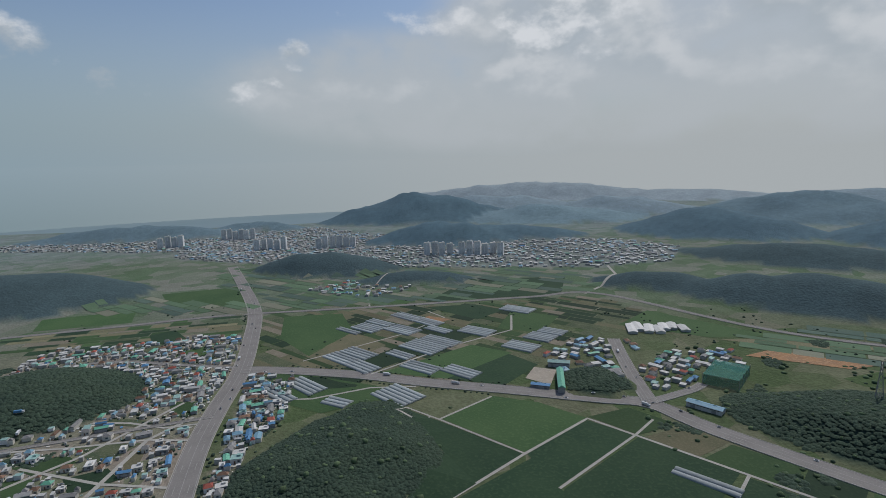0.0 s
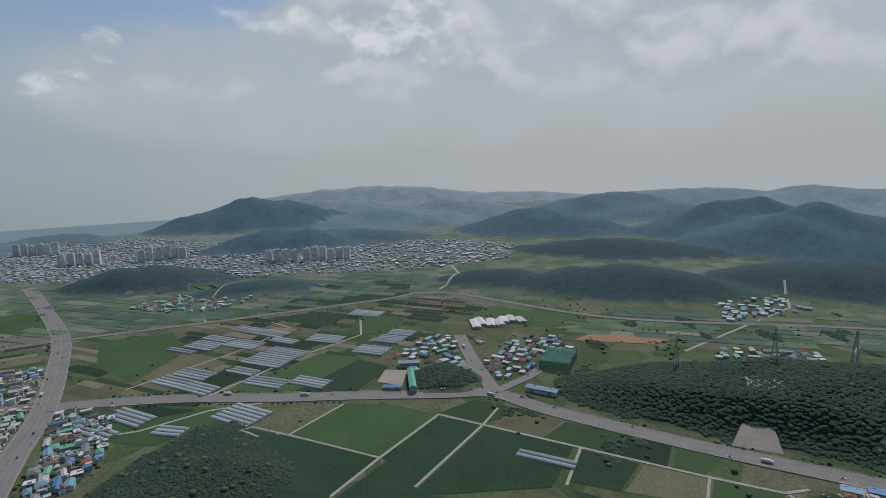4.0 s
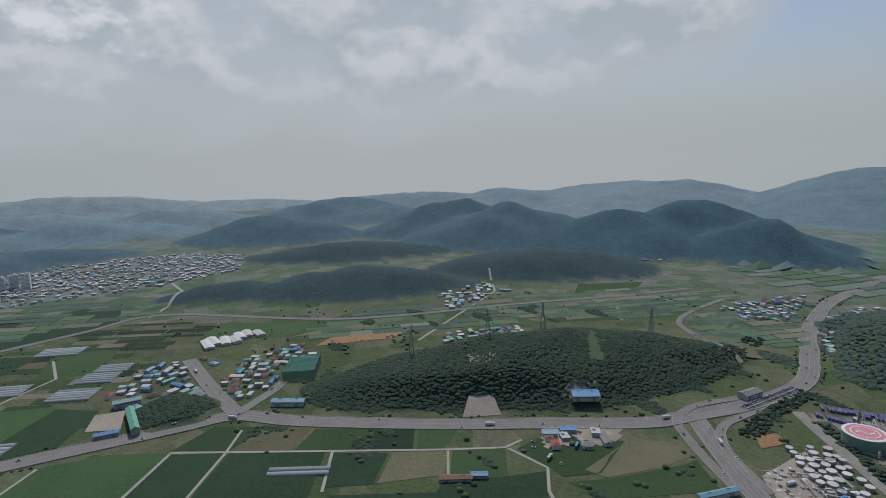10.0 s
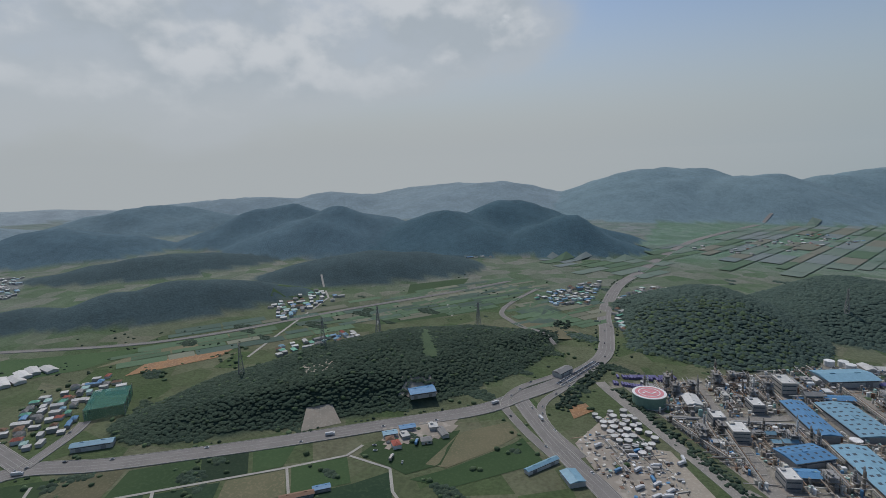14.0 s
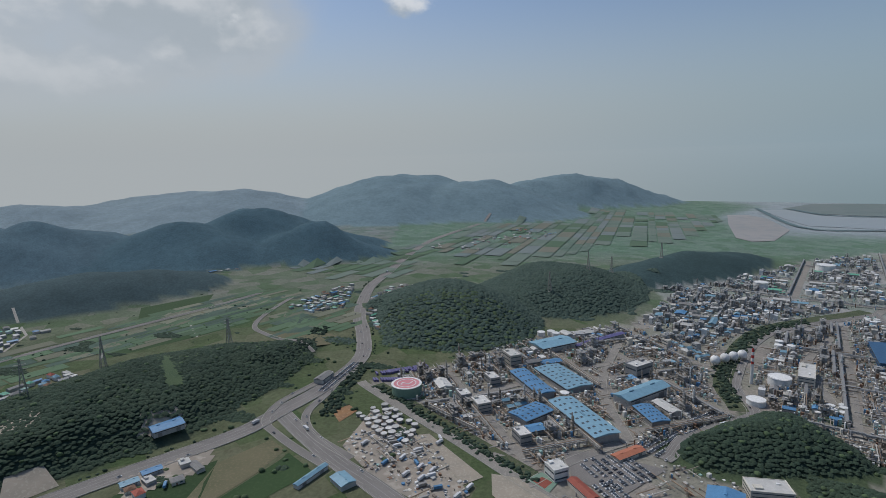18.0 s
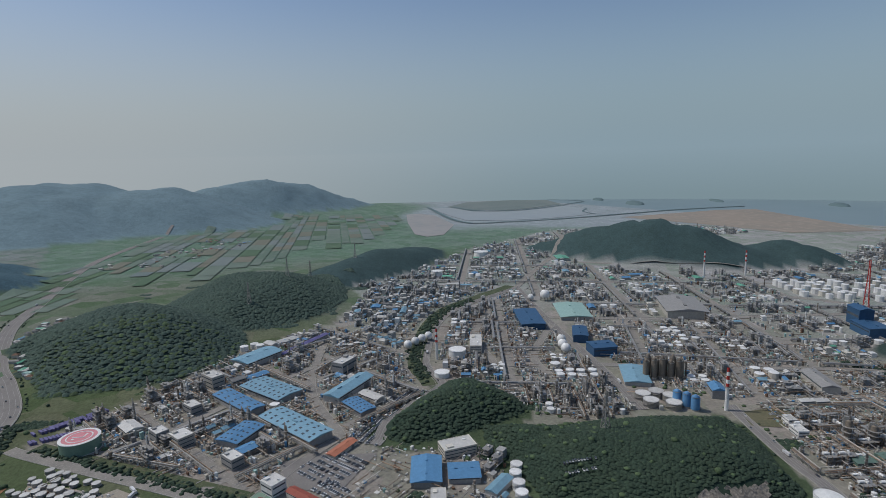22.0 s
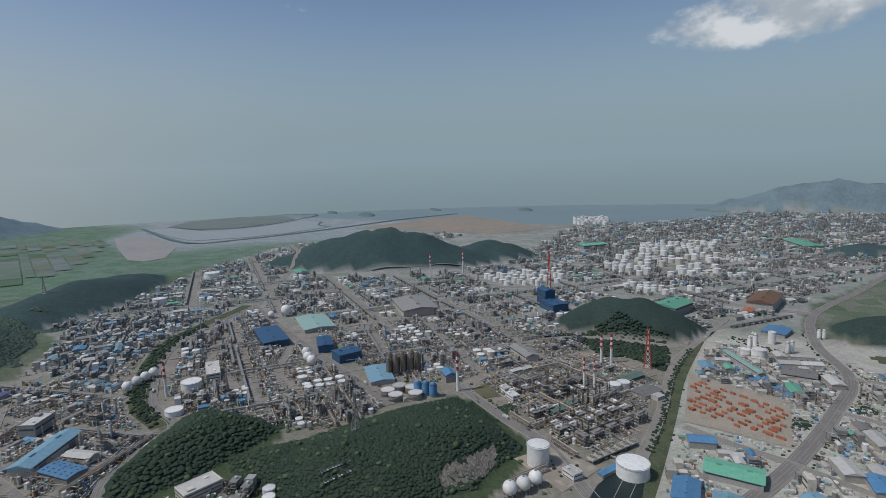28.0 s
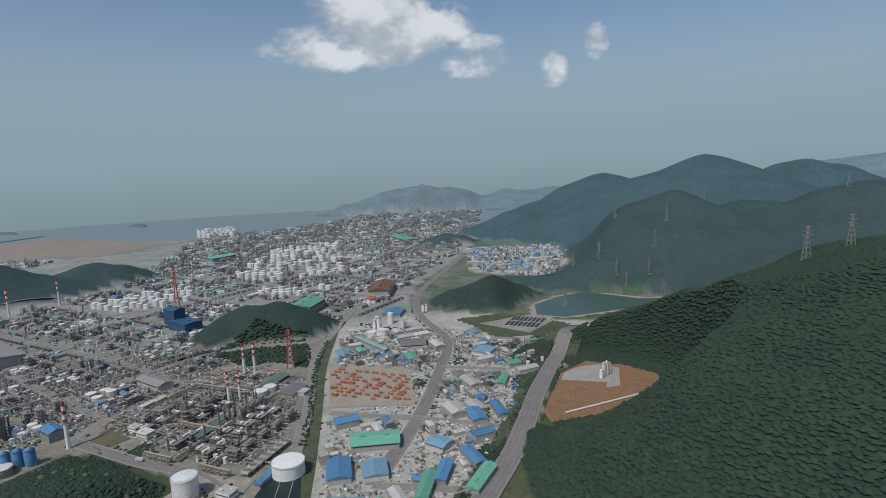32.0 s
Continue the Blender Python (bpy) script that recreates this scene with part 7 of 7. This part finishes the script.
def clutter(poly, turn, n, low=0.8, high=6.0, pipes=0.2):
    xs, ys = [q[0] for q in poly], [q[1] for q in poly]
    X = np.array([rnd.uniform(min(xs), max(xs)) for _ in range(n)])
    Y = np.array([rnd.uniform(min(ys), max(ys)) for _ in range(n)])
    ok = inside(poly, X, Y) & (wood_height(X, Y) < 1.5)
    Z = land(X, Y)
    for x, y, z in zip(X[ok], Y[ok], Z[ok]):
        if not free(x, y, 1.5):
            continue
        t = radians(turn + rnd.choice((0, 90)))
        if rnd.random() < pipes:
            up = rnd.choice((0.6, 3.0, 5.5))
            m = Matrix.LocRotScale((x, y, z + up), Euler((0, 0, t)), (rnd.uniform(8, 34), rnd.uniform(0.4, 1.1), rnd.uniform(0.4, 0.8)))
            SMALLS.add(rnd.choice(PIPES), m)
        else:
            a = rnd.uniform(0.9, 4.4)
            m = Matrix.LocRotScale((x, y, z - 0.1), Euler((0, 0, t)), (a, a * rnd.uniform(0.5, 1.0), low + (high - low) * rnd.random() ** 2.2))
            SMALLS.add(rnd.choice(ITEMS), m)


clutter([(200, -545), (120, -520), (118, -780), (230, -850), (320, -790), (350, -660)], -28, 4400, 0.6, 3.5)
clutter([(670, 110), (470, -50), (530, -180), (600, -320), (710, -370), (800, -400), (960, -310), (880, -120), (790, -10)], 18, 19000, 0.6, 8)
clutter([(610, -370), (715, -400), (910, -560), (1030, -825), (560, -575), (400, -545), (436, -430), (488, -402), (560, -402)], -34, 16000, 0.6, 8)
clutter([(500, -590), (380, -640), (250, -880), (330, -960), (640, -900), (700, -720)], -42, 11000, 0.6, 7)
clutter([(370, -60), (440, -75), (470, -110), (505, -200), (440, -290), (400, -300), (330, -240), (300, -120)], 23, 900, 0.6, 4)
clutter([(65, -430), (70, -640), (-40, -640), (-30, -790), (80, -830), (60, -980), (-100, -1000), (-270, -850), (-190, -690), (-125, -540), (-40, -400)], -72, 9500, 0.6, 3.5, 0.05)
clutter([(800, -410), (930, -560), (1060, -800), (1320, -520), (1130, -470), (985, -330)], -34, 3600, 0.8, 7)
clutter([(710, -720), (1040, -850), (1350, -520), (1300, -1100), (700, -1350), (330, -970)], -36, 6000, 1, 9)
clutter([(615, 112), (541, 41), (446, 0), (420, 30), (470, 90), (529, 132)], 38, 1100, 0.5, 3, 0.04)
clutter(VILLAGE_W, -75, 3200, 0.6, 3, 0)
clutter(VILLAGE_W2, -75, 900, 0.6, 3, 0)
SMALLS.done("small_equipment", "small pumps, pipes, sheds and boxes crowding the yards", "equipment")


# ---- villages and the far town ----
PALE_HOUSES = [HOUSES[k] for k in (2, 5, 5, 8, 8, 5, 7, 2, 6)]
TOWN_HOUSES = [HOUSES[k] for k in (5, 8, 5, 8, 5, 8, 2, 2, 6, 1)]

def houses(poly, n, turn, near_to, size=(7, 12), tries=6, pale=False):
    xs, ys = [p[0] for p in poly], [p[1] for p in poly]
    made = 0
    X = np.array([rnd.uniform(min(xs), max(xs)) for _ in range(n * tries)])
    Y = np.array([rnd.uniform(min(ys), max(ys)) for _ in range(n * tries)])
    ok = inside(poly, X, Y) & (wood_height(X, Y) < 3.0)
    for x, y in zip(X[ok], Y[ok]):
        w, d = rnd.uniform(*size), rnd.uniform(size[0] * 0.8, size[1] * 0.75)
        r = max(w, d) * 0.55
        if not free(x, y, r):
            continue
        near = math.hypot(x, y) < near_to and LIMIT["near"] < 6000
        t = turn + rnd.choice((0, 90)) + rnd.uniform(-8, 8)
        q = rnd.random()
        kind = rnd.choice(TOWN_HOUSES) if pale and q < 0.95 else rnd.choice(HOUSES + PALE_HOUSES) if q < 0.82 else SHEDS[rnd.choice(("blue", "sky", "pale", "pale", "green", "grey", "grey"))]
        put(kind, float(x), float(y), t, w * (1.0 if q < 0.82 else 1.7), d, rnd.uniform(4.5, 7.5), near=near)
        take(x, y, r)
        made += 1
        if made >= n:
            break


houses(VILLAGE_W, 210, -75, 700, (6, 12))
houses(VILLAGE_W2, 95, -75, 720, (6, 13))
houses(VILLAGE_W, 330, -75, 0, (3.5, 7))
houses(VILLAGE_W2, 130, -75, 0, (3.5, 7))
houses([(-640, 760), (-640, 850), (-354, 890), (-302, 750), (-440, 735)], 170, 10, 0)
houses([(150, 690), (272, 828), (300, 800), (257, 732), (239, 660), (160, 720)], 60, 10, 0, (8, 14))
houses([(255, 610), (250, 690), (330, 760), (427, 763), (400, 690), (371, 646), (315, 634)], 80, -45, 0, (7, 12))
houses([(180, 740), (140, 760), (220, 830), (270, 830)], 40, -45, 0, (7, 12))
houses([(613, 631), (737, 561), (690, 530), (580, 600)], 50, -30, 0)
houses([(1082, 359), (1322, 259), (1082, 233), (1036, 310)], 60, -30, 0)
houses([(1127, 199), (1287, 156), (1292, 100), (1140, 97), (925, 136), (941, 165)], 70, -30, 0)
houses([(724, 732), (811, 853), (940, 860), (919, 735)], 80, -45, 0, (8, 15))
houses([(420, 310), (470, 260), (510, 270), (560, 250), (470, 330)], 14, -45, 600, (8, 13))
houses([(-180, 1130), (-100, 1180), (-60, 1280), (-260, 1300), (-320, 1220)], 60, 0, 0)
houses([(1200, 900), (1500, 600), (1600, 640), (1350, 1000)], 150, -40, 0, (8, 14))
houses([(1900, 100), (2500, -300), (2300, -500), (1850, -100)], 60, 20, 0, (8, 14))
houses(CITY, 2600, -20, 0, (7, 14), 3, pale=True)
houses(CITY_W, 900, -10, 0, (7, 14), 3, pale=True)
for x, y, n, turn in ((-50, 1675, 4, -5), (60, 1660, 6, -8), (-1060, 2010, 4, 10), (-440, 1890, 6, 10), (-660, 1900, 5, 0), (-900, 2200, 6, 0)):
    for k in range(n):
        ax, ay = local(x, y, turn, k * 24, rnd.uniform(-10, 10))
        APARTMENT.put(at(ax, ay, turn + rnd.choice((-10, 10)), 19, 12, rnd.uniform(34, 46)), group="apartment towers")

# ---- vehicles and containers ----
n = 0
for i in range(11):
    for j in range(9):
        x, y = local(22, -722, -28, (i - 5) * 14.5, (j - 4) * 11)
        if inside([(84, -820), (70, -660), (-34, -648), (-34, -778)], [x], [y])[0] and rnd.random() < 0.8:
            for k in range(rnd.randint(1, 2)):
                BOX_O.put(at(x + k * rnd.uniform(-3, 3), y + k * 3.2, -28 + rnd.uniform(-7, 7), rnd.choice((0.5, 0.5, 0.8)), 1, 1, 0.6), group="containers")
CARS_FAR = Clutter()


def parking(cx, cy, turn, rows, cols, row_gap=8.5, near=True, full=0.85):
    for i in range(rows):
        for j in range(cols):
            if rnd.random() > full:
                continue
            x, y = local(cx, cy, turn, (j - cols / 2) * 2.7, (i - rows / 2) * row_gap)
            k = rnd.choice(CARS)
            m = at(x, y, turn + 90 + rnd.uniform(-2, 2), 1, 1, 1, 0.7)
            if near:
                k.put(m, group="parked cars")
            else:
                CARS_FAR.add(k, m)


drape("plot", [(-330, -800), (-356, -850), (-404, -900), (-426, -860), (-380, -815)], SAND, 0.9, 5.0, "storage yard on the slope above the motorway", "plot")
SHEDS["blue"].put(at(-372, -858, 52, 26, 9, 6), "blue-roofed shed on a yard above the motorway")
sheet("car_park", [(524, -100), (520, -135), (490, -195), (440, -130), (478, -98)], ASPHALT, 0.6, 25, "asphalt car park full of cars", "car park")
parking(487, -140, 23, 7, 20, 8.5, True, 0.8)
parking(450, -125, 23, 3, 12, 8.5, True)
parking(580, -260, -57, 4, 46, 8.0, False, 0.95)
parking(545, -205, -50, 4, 22, 8.0, False, 0.95)
parking(720, 175, -15, 2, 40, 7.0, False, 0.9)
parking(360, -235, -30, 3, 14, 9.0, False)
parking(330, -330, 60, 2, 12, 9.0, False)
for pts, w in ROADS[:10]:
    line = spline(pts, 28)
    for p, q in zip(line, line[1:]):
        if rnd.random() < 0.55 and p.length < 1500:
            d = (q - p)
            t = math.degrees(math.atan2(d.y, d.x))
            side = rnd.choice((-1, 1))
            off = side * w * rnd.choice((0.15, 0.34))
            x, y = p.x - math.sin(radians(t)) * off, p.y + math.cos(radians(t)) * off
            k = rnd.choice(CARS + TRUCKS[:1])
            if p.length < 620:
                k.put(at(x, y, t if side < 0 else t + 180, 1, 1, 1, 0.55), label="white truck driving on the road" if k in TRUCKS else "car driving on the grey road", group="traffic")
            else:
                CARS_FAR.add(k, at(x, y, t, 1, 1, 1, 0.55))
for cx, cy, r, cnt in ((510, 70, 45, 40), (450, 20, 25, 16), (-60, -560, 50, 26), (-140, -650, 40, 20), (20, -560, 30, 10), (-20, -850, 50, 24), (440, 300, 25, 10), (-420, 520, 80, 20), (-100, -760, 40, 16)):
    for _ in range(cnt):
        x, y = cx + rnd.uniform(-r, r), cy + rnd.uniform(-r, r)
        if free(x, y, 3):
            take(x, y, 4)
            rnd.choice(TRUCKS + CARS[:2]).put(at(x, y, rnd.choice((20, 110, -30)) + rnd.uniform(-6, 6), 1, 1, 1, 0.6), group="yard vehicles")
# violet containers in rows behind the painted tank
BOX_V = Kind("shipping_container", "container", "dull violet container parked in a row", Shape().box(0, 0, 0, 9.2, 2.6, 2.9), PURPLE, [("door", Shape().box(4.61, 0, 0.1, 0.06, 2.2, 2.6), GREY_WALL, ""), ("roof", Shape().box(0, 0, 2.9, 9.1, 2.5, 0.06), PURPLE, "")])
for a, b in (((704, 124), (709, 46)), ((726, 127), (746, 50)), ((733, 107), (758, 51))):
    for k in range(22):
        q = (k + 0.5) / 22
        x, y = a[0] + (b[0] - a[0]) * q, a[1] + (b[1] - a[1]) * q
        if rnd.random() < 0.85:
            BOX_V.put(at(x, y, 24 + rnd.uniform(-4, 4), 1, 1, 1, 0.1), group="violet containers")
            take(x, y, 4)
sheet("sports_court", [(471, -53), (483, -71), (467, -84), (450, -72)], TANK_GREEN, 0.7, 20, "green sports court", "court")
sheet("court_surface", [(468, -60), (475, -70), (466, -78), (456, -69)], RED_ROOF, 0.8, 20, "red playing surface of a sports court", "court")
take(471, -53, 18)
# small tanks of the depot beside the interchange
for i in range(9):
    for j in range(5):
        x, y = local(578, 86, 38, (i - 4) * 10.5 + rnd.uniform(-2, 2), (j - 2) * 10.0 + rnd.uniform(-2, 2))
        if rnd.random() < 0.82:
            q = rnd.uniform(3.2, 4.4)
            TANK_G.put(at(x, y, 0, q, q, rnd.uniform(2.5, 4.5), 0.5), "low round depot tank with a pale cone roof", "depot tanks")

# ---- woods ----
def crown(seed, detail):
    """A lumpy crown of leaves, one metre in radius."""
    r = np.random.RandomState(seed)
    bm = bmesh.new()
    bmesh.ops.create_icosphere(bm, subdivisions=1, radius=1)
    V = np.array([v.co[:] for v in bm.verts])
    F = np.array([[v.index for v in f.verts] for f in bm.faces])
    bm.free()
    V = V * (1 + r.uniform(-0.28, 0.30, (len(V), 1)))
    V[:, 2] = V[:, 2] * 1.15 + 0.55
    return V, F


CROWNS = [crown(k, 1) for k in range(6)]
CAPS = []
for k in range(6):
    r = np.random.RandomState(80 + k)
    ring = [(math.cos(q * 1.2566 + r.uniform(-0.2, 0.2)) * r.uniform(0.85, 1.15), math.sin(q * 1.2566 + r.uniform(-0.2, 0.2)) * r.uniform(0.85, 1.15), r.uniform(-0.1, 0.15)) for q in range(5)]
    mid = [(x * 0.62, y * 0.62, 0.72 + r.uniform(-0.08, 0.1)) for x, y, _ in ring]
    V = np.array(ring + mid + [(r.uniform(-0.15, 0.15), r.uniform(-0.15, 0.15), 1.0)])
    F = np.array([f for q in range(5) for f in ((q, (q + 1) % 5, 5 + (q + 1) % 5), (q, 5 + (q + 1) % 5, 5 + q), (5 + q, 5 + (q + 1) % 5, 10))])
    CAPS.append((V, F))


def wood(name, X, Y, R, mat, label, templates, seed=1):
    r = np.random.RandomState(seed)
    Z = land(X, Y)
    vs, fs, n = [], [], 0
    pick = r.randint(0, len(templates), len(X))
    for t, (V, F) in enumerate(templates):
        s = np.where(pick == t)[0]
        if not len(s):
            continue
        a = r.uniform(0, 6.28, len(s))
        c, d = np.cos(a)[:, None], np.sin(a)[:, None]
        k = R[s][:, None]
        h = k * r.uniform(0.25, 0.70, (len(s), 1))
        x = (V[None, :, 0] * c - V[None, :, 1] * d) * k + X[s][:, None]
        y = (V[None, :, 0] * d + V[None, :, 1] * c) * k + Y[s][:, None]
        z = V[None, :, 2] * h + Z[s][:, None]
        vs.append(np.stack([x, y, z], -1).reshape(-1, 3))
        fs.append((F[None] + (np.arange(len(s)) * len(V))[:, None, None] + n).reshape(-1, 3))
        n += len(s) * len(V)
    if n:
        tagged(new(name, mesh_np(name, np.concatenate(vs), np.concatenate(fs), mat, smooth=True)), label, "woods", kind="stuff")


def grove(poly, step, radius, label, seed):
    r = np.random.RandomState(seed)
    xs, ys = [p[0] for p in poly], [p[1] for p in poly]
    X, Y = np.meshgrid(np.arange(min(xs), max(xs), step), np.arange(min(ys), max(ys), step))
    X, Y = X.ravel() + r.uniform(-0.45, 0.45, X.size) * step, Y.ravel() + r.uniform(-0.45, 0.45, Y.size) * step
    ok = inside(poly, X, Y) & np.array([free(x, y, 1.0) for x, y in zip(X, Y)], bool)
    wood("woods", X[ok], Y[ok], r.uniform(0.7, 1.25, ok.sum()) * radius, LEAF, label, CROWNS, seed)


KEEP_CLEAR = [SLOPE_CUT, [(-330, -800), (-356, -850), (-404, -900), (-426, -860), (-380, -815)], [(418, 408), (447, 424), (468, 404), (454, 380)], [(600, 353), (660, 390), (690, 400), (616, 339)], [(238, -470), (258, -400), (250, -380), (228, -405), (226, -460)]]


def forest(keys, step, radius, mat, label, templates, seed, reach=1e9, share=1.0, low=1.5):
    r = np.random.RandomState(seed)
    xs, ys = [], []
    for key in keys:
        hill = HILLS.get(key) or PEAKS[key]
        m = max(hill[2:4]) * 1.1
        g = np.arange(-m, m, step)
        X, Y = np.meshgrid(g, g)
        X, Y = (X + r.uniform(-0.45, 0.45, X.shape) * step + hill[0]).ravel(), (Y + r.uniform(-0.45, 0.45, Y.shape) * step + hill[1]).ravel()
        ok = (bump(hill, X, Y) > low + 2.0 * wave_noise(X, Y, 14, 4)) & (np.hypot(X, Y) < reach) & (r.uniform(0, 1, len(X)) < share)
        if key == "k":
            # trees only on the part of the mountain inside the camera's view
            ok &= Y < 0.85 * X + 60
        for p in KEEP_CLEAR:
            ok &= ~inside(p, X, Y)
        X, Y = X[ok], Y[ok]
        ok = np.array([free(x, y, 1.0) for x, y in zip(X, Y)], bool) if len(X) else np.zeros(0, bool)
        xs.append(X[ok]), ys.append(Y[ok])
    X, Y = np.concatenate(xs), np.concatenate(ys)
    wood("woods", X, Y, r.uniform(0.7, 1.25, len(X)) * radius, mat, label, templates, seed)


forest(["a"], 2.7, 2.5, LEAF, "dense dark pine wood on a low knoll", CAPS, 21)
forest(["g"], 2.9, 2.7, LEAF, "dense green wood on a hill inside the plant", CAPS, 22)
forest(["f", "d", "b"], 3.6, 3.4, LEAF, "dark green wood on small hills", CAPS, 23)
forest(["c"], 3.7, 3.5, LEAF, "dark green wood on a long hill", CAPS, 24)
forest(["k"], 3.4, 3.3, LEAF_DEEP, "dense wood on the mountain slope", CAPS, 25, 930)
forest(["e", "e2"], 5.2, 5.0, LEAF_HAZED, "dark wood on a broad hill", CAPS, 26)
forest(["a", "c", "g", "f"], 12, 3.2, LEAF_LIGHT, "lighter broadleaf trees among the pines", CROWNS, 29, 900, 0.45, 0.5)
forest(["e"], 6.5, 5.0, LEAF_LIGHT, "light green bushes on the lower slope", CAPS, 33, 960, 0.6, 1.0)

grove([(-100, -480), (-150, -580), (-215, -705), (-300, -840), (-322, -835), (-232, -680), (-165, -565), (-118, -470)], 5.5, 3.2, "row of young trees along the motorway", 43)
grove([(-40, -400), (-90, -480), (-128, -545), (-200, -690), (-210, -700), (-215, -690), (-140, -545), (-105, -480), (-55, -400)], 5.0, 2.4, "green hedge at the foot of the motorway bank", 44)
grove(VILLAGE_W, 13.0, 2.2, "garden trees and hedges between village houses", 45)
grove(VILLAGE_W2, 12.0, 2.2, "garden trees between houses by the highway", 46)
# trees fill a dark, cloud-shadowed area; outline fitted to the camera's view
grove([(365, -913), (291, -868), (266, -900), (220, -848), (182, -862), (150, -846), (112, -812), (142, -993), (230, -1000)], 5.0, 3.8, "dark wood at the foot of a hill behind the refinery", 41)


def hedge(line, width, per, radius, label, seed):
    """Trees along a strip."""
    r = np.random.RandomState(seed)
    X, Y = [], []
    for p in spline(line, 4):
        for _ in range(per):
            X.append(p.x + r.uniform(-width, width)), Y.append(p.y + r.uniform(-width, width))
    wood("woods", np.array(X), np.array(Y), r.uniform(0.7, 1.3, len(X)) * radius, LEAF, label, CROWNS, seed)


hedge([(685, 114), (600, 47), (530, -10), (474, -60)], 7, 4, 2.6, "dark trees along a ditch", 51)
hedge([(640, -338), (730, -368), (830, -440)], 11, 4, 3.0, "dark trees on the river bank", 52)
hedge([(830, -440), (940, -545), (1000, -660)], 13, 4, 3.4, "dark trees on the river bank", 53)
hedge([(94, -560), (96, -657), (106, -817), (100, -960)], 4, 2, 2.2, "shrubs on the railway bank", 54)
hedge([(764, 143), (703, 154), (658, 162), (604, 163)], 9, 5, 3.0, "trees between the interchange and the depot", 55)
hedge([(938, 251), (850, 253), (771, 267), (725, 284)], 14, 5, 3.2, "dark trees at the edge of the interchange", 56)


def tree_rows():
    r = np.random.RandomState(5)
    X, Y = [], []
    for pts, w in ROADS[:4] + ROADS[5:6] + ROADS[9:12]:
        for p, q in zip(spline(pts, 7), spline(pts, 7)[1:]):
            t = (q - p).normalized()
            for side in (-1, 1):
                if r.uniform() < 0.6 and p.length < 1400:
                    o = side * (w / 2 + r.uniform(3, 7))
                    X.append(p.x + t.y * o), Y.append(p.y - t.x * o)
    for _ in range(900):
        X.append(r.uniform(-700, 1300)), Y.append(r.uniform(380, 1100))
    for _ in range(600):
        a, d = r.uniform(-0.2, 2.2), r.uniform(420, 1300)
        X.append(d * math.sin(a)), Y.append(d * math.cos(a))
    for line in ([(690, 118), (600, 45), (530, -14), (470, -64)], [(620, -330), (730, -366), (940, -540), (1070, -830)], [(84, -430), (92, -657), (100, -817), (95, -1010)], [(150, -1000), (60, -1060), (-30, -1000)], [(640, 200), (600, 150), (560, 120)]):
        for p in spline(line, 4):
            for _ in range(3):
                X.append(p.x + r.uniform(-12, 12)), Y.append(p.y + r.uniform(-12, 12))
    X, Y = np.array(X), np.array(Y)
    ok = np.ones(len(X), bool)
    FIELD = (X > -60) & (X < 540) & (Y > 180) & (Y < 640)
    ok &= ~(FIELD & (X * 0.72 + Y * 0.70 < 590) & (r.uniform(0, 1, len(X)) < 0.97))
    clump = wave_noise(X, Y, 55, 12) > 0.05
    ok &= clump
    onroad = np.array([all((x - a) ** 2 + (y - b) ** 2 > (c + 0.5) ** 2 for a, b, c in TAKEN.get((int(x // CELL), int(y // CELL)), ())) for x, y in zip(X, Y)])
    ok &= onroad & (wood_height(X, Y) < 3)
    wood("tree_rows", X[ok], Y[ok], r.uniform(1.3, 2.8, ok.sum()), LEAF, "scattered trees and hedges along roads and plots", CROWNS, 31)


tree_rows()
FAR.done("far_buildings", "far town houses and plant units packed together", "buildings")
CARS_FAR.done("far_cars", "parked and moving cars, mostly white and grey", "cars")
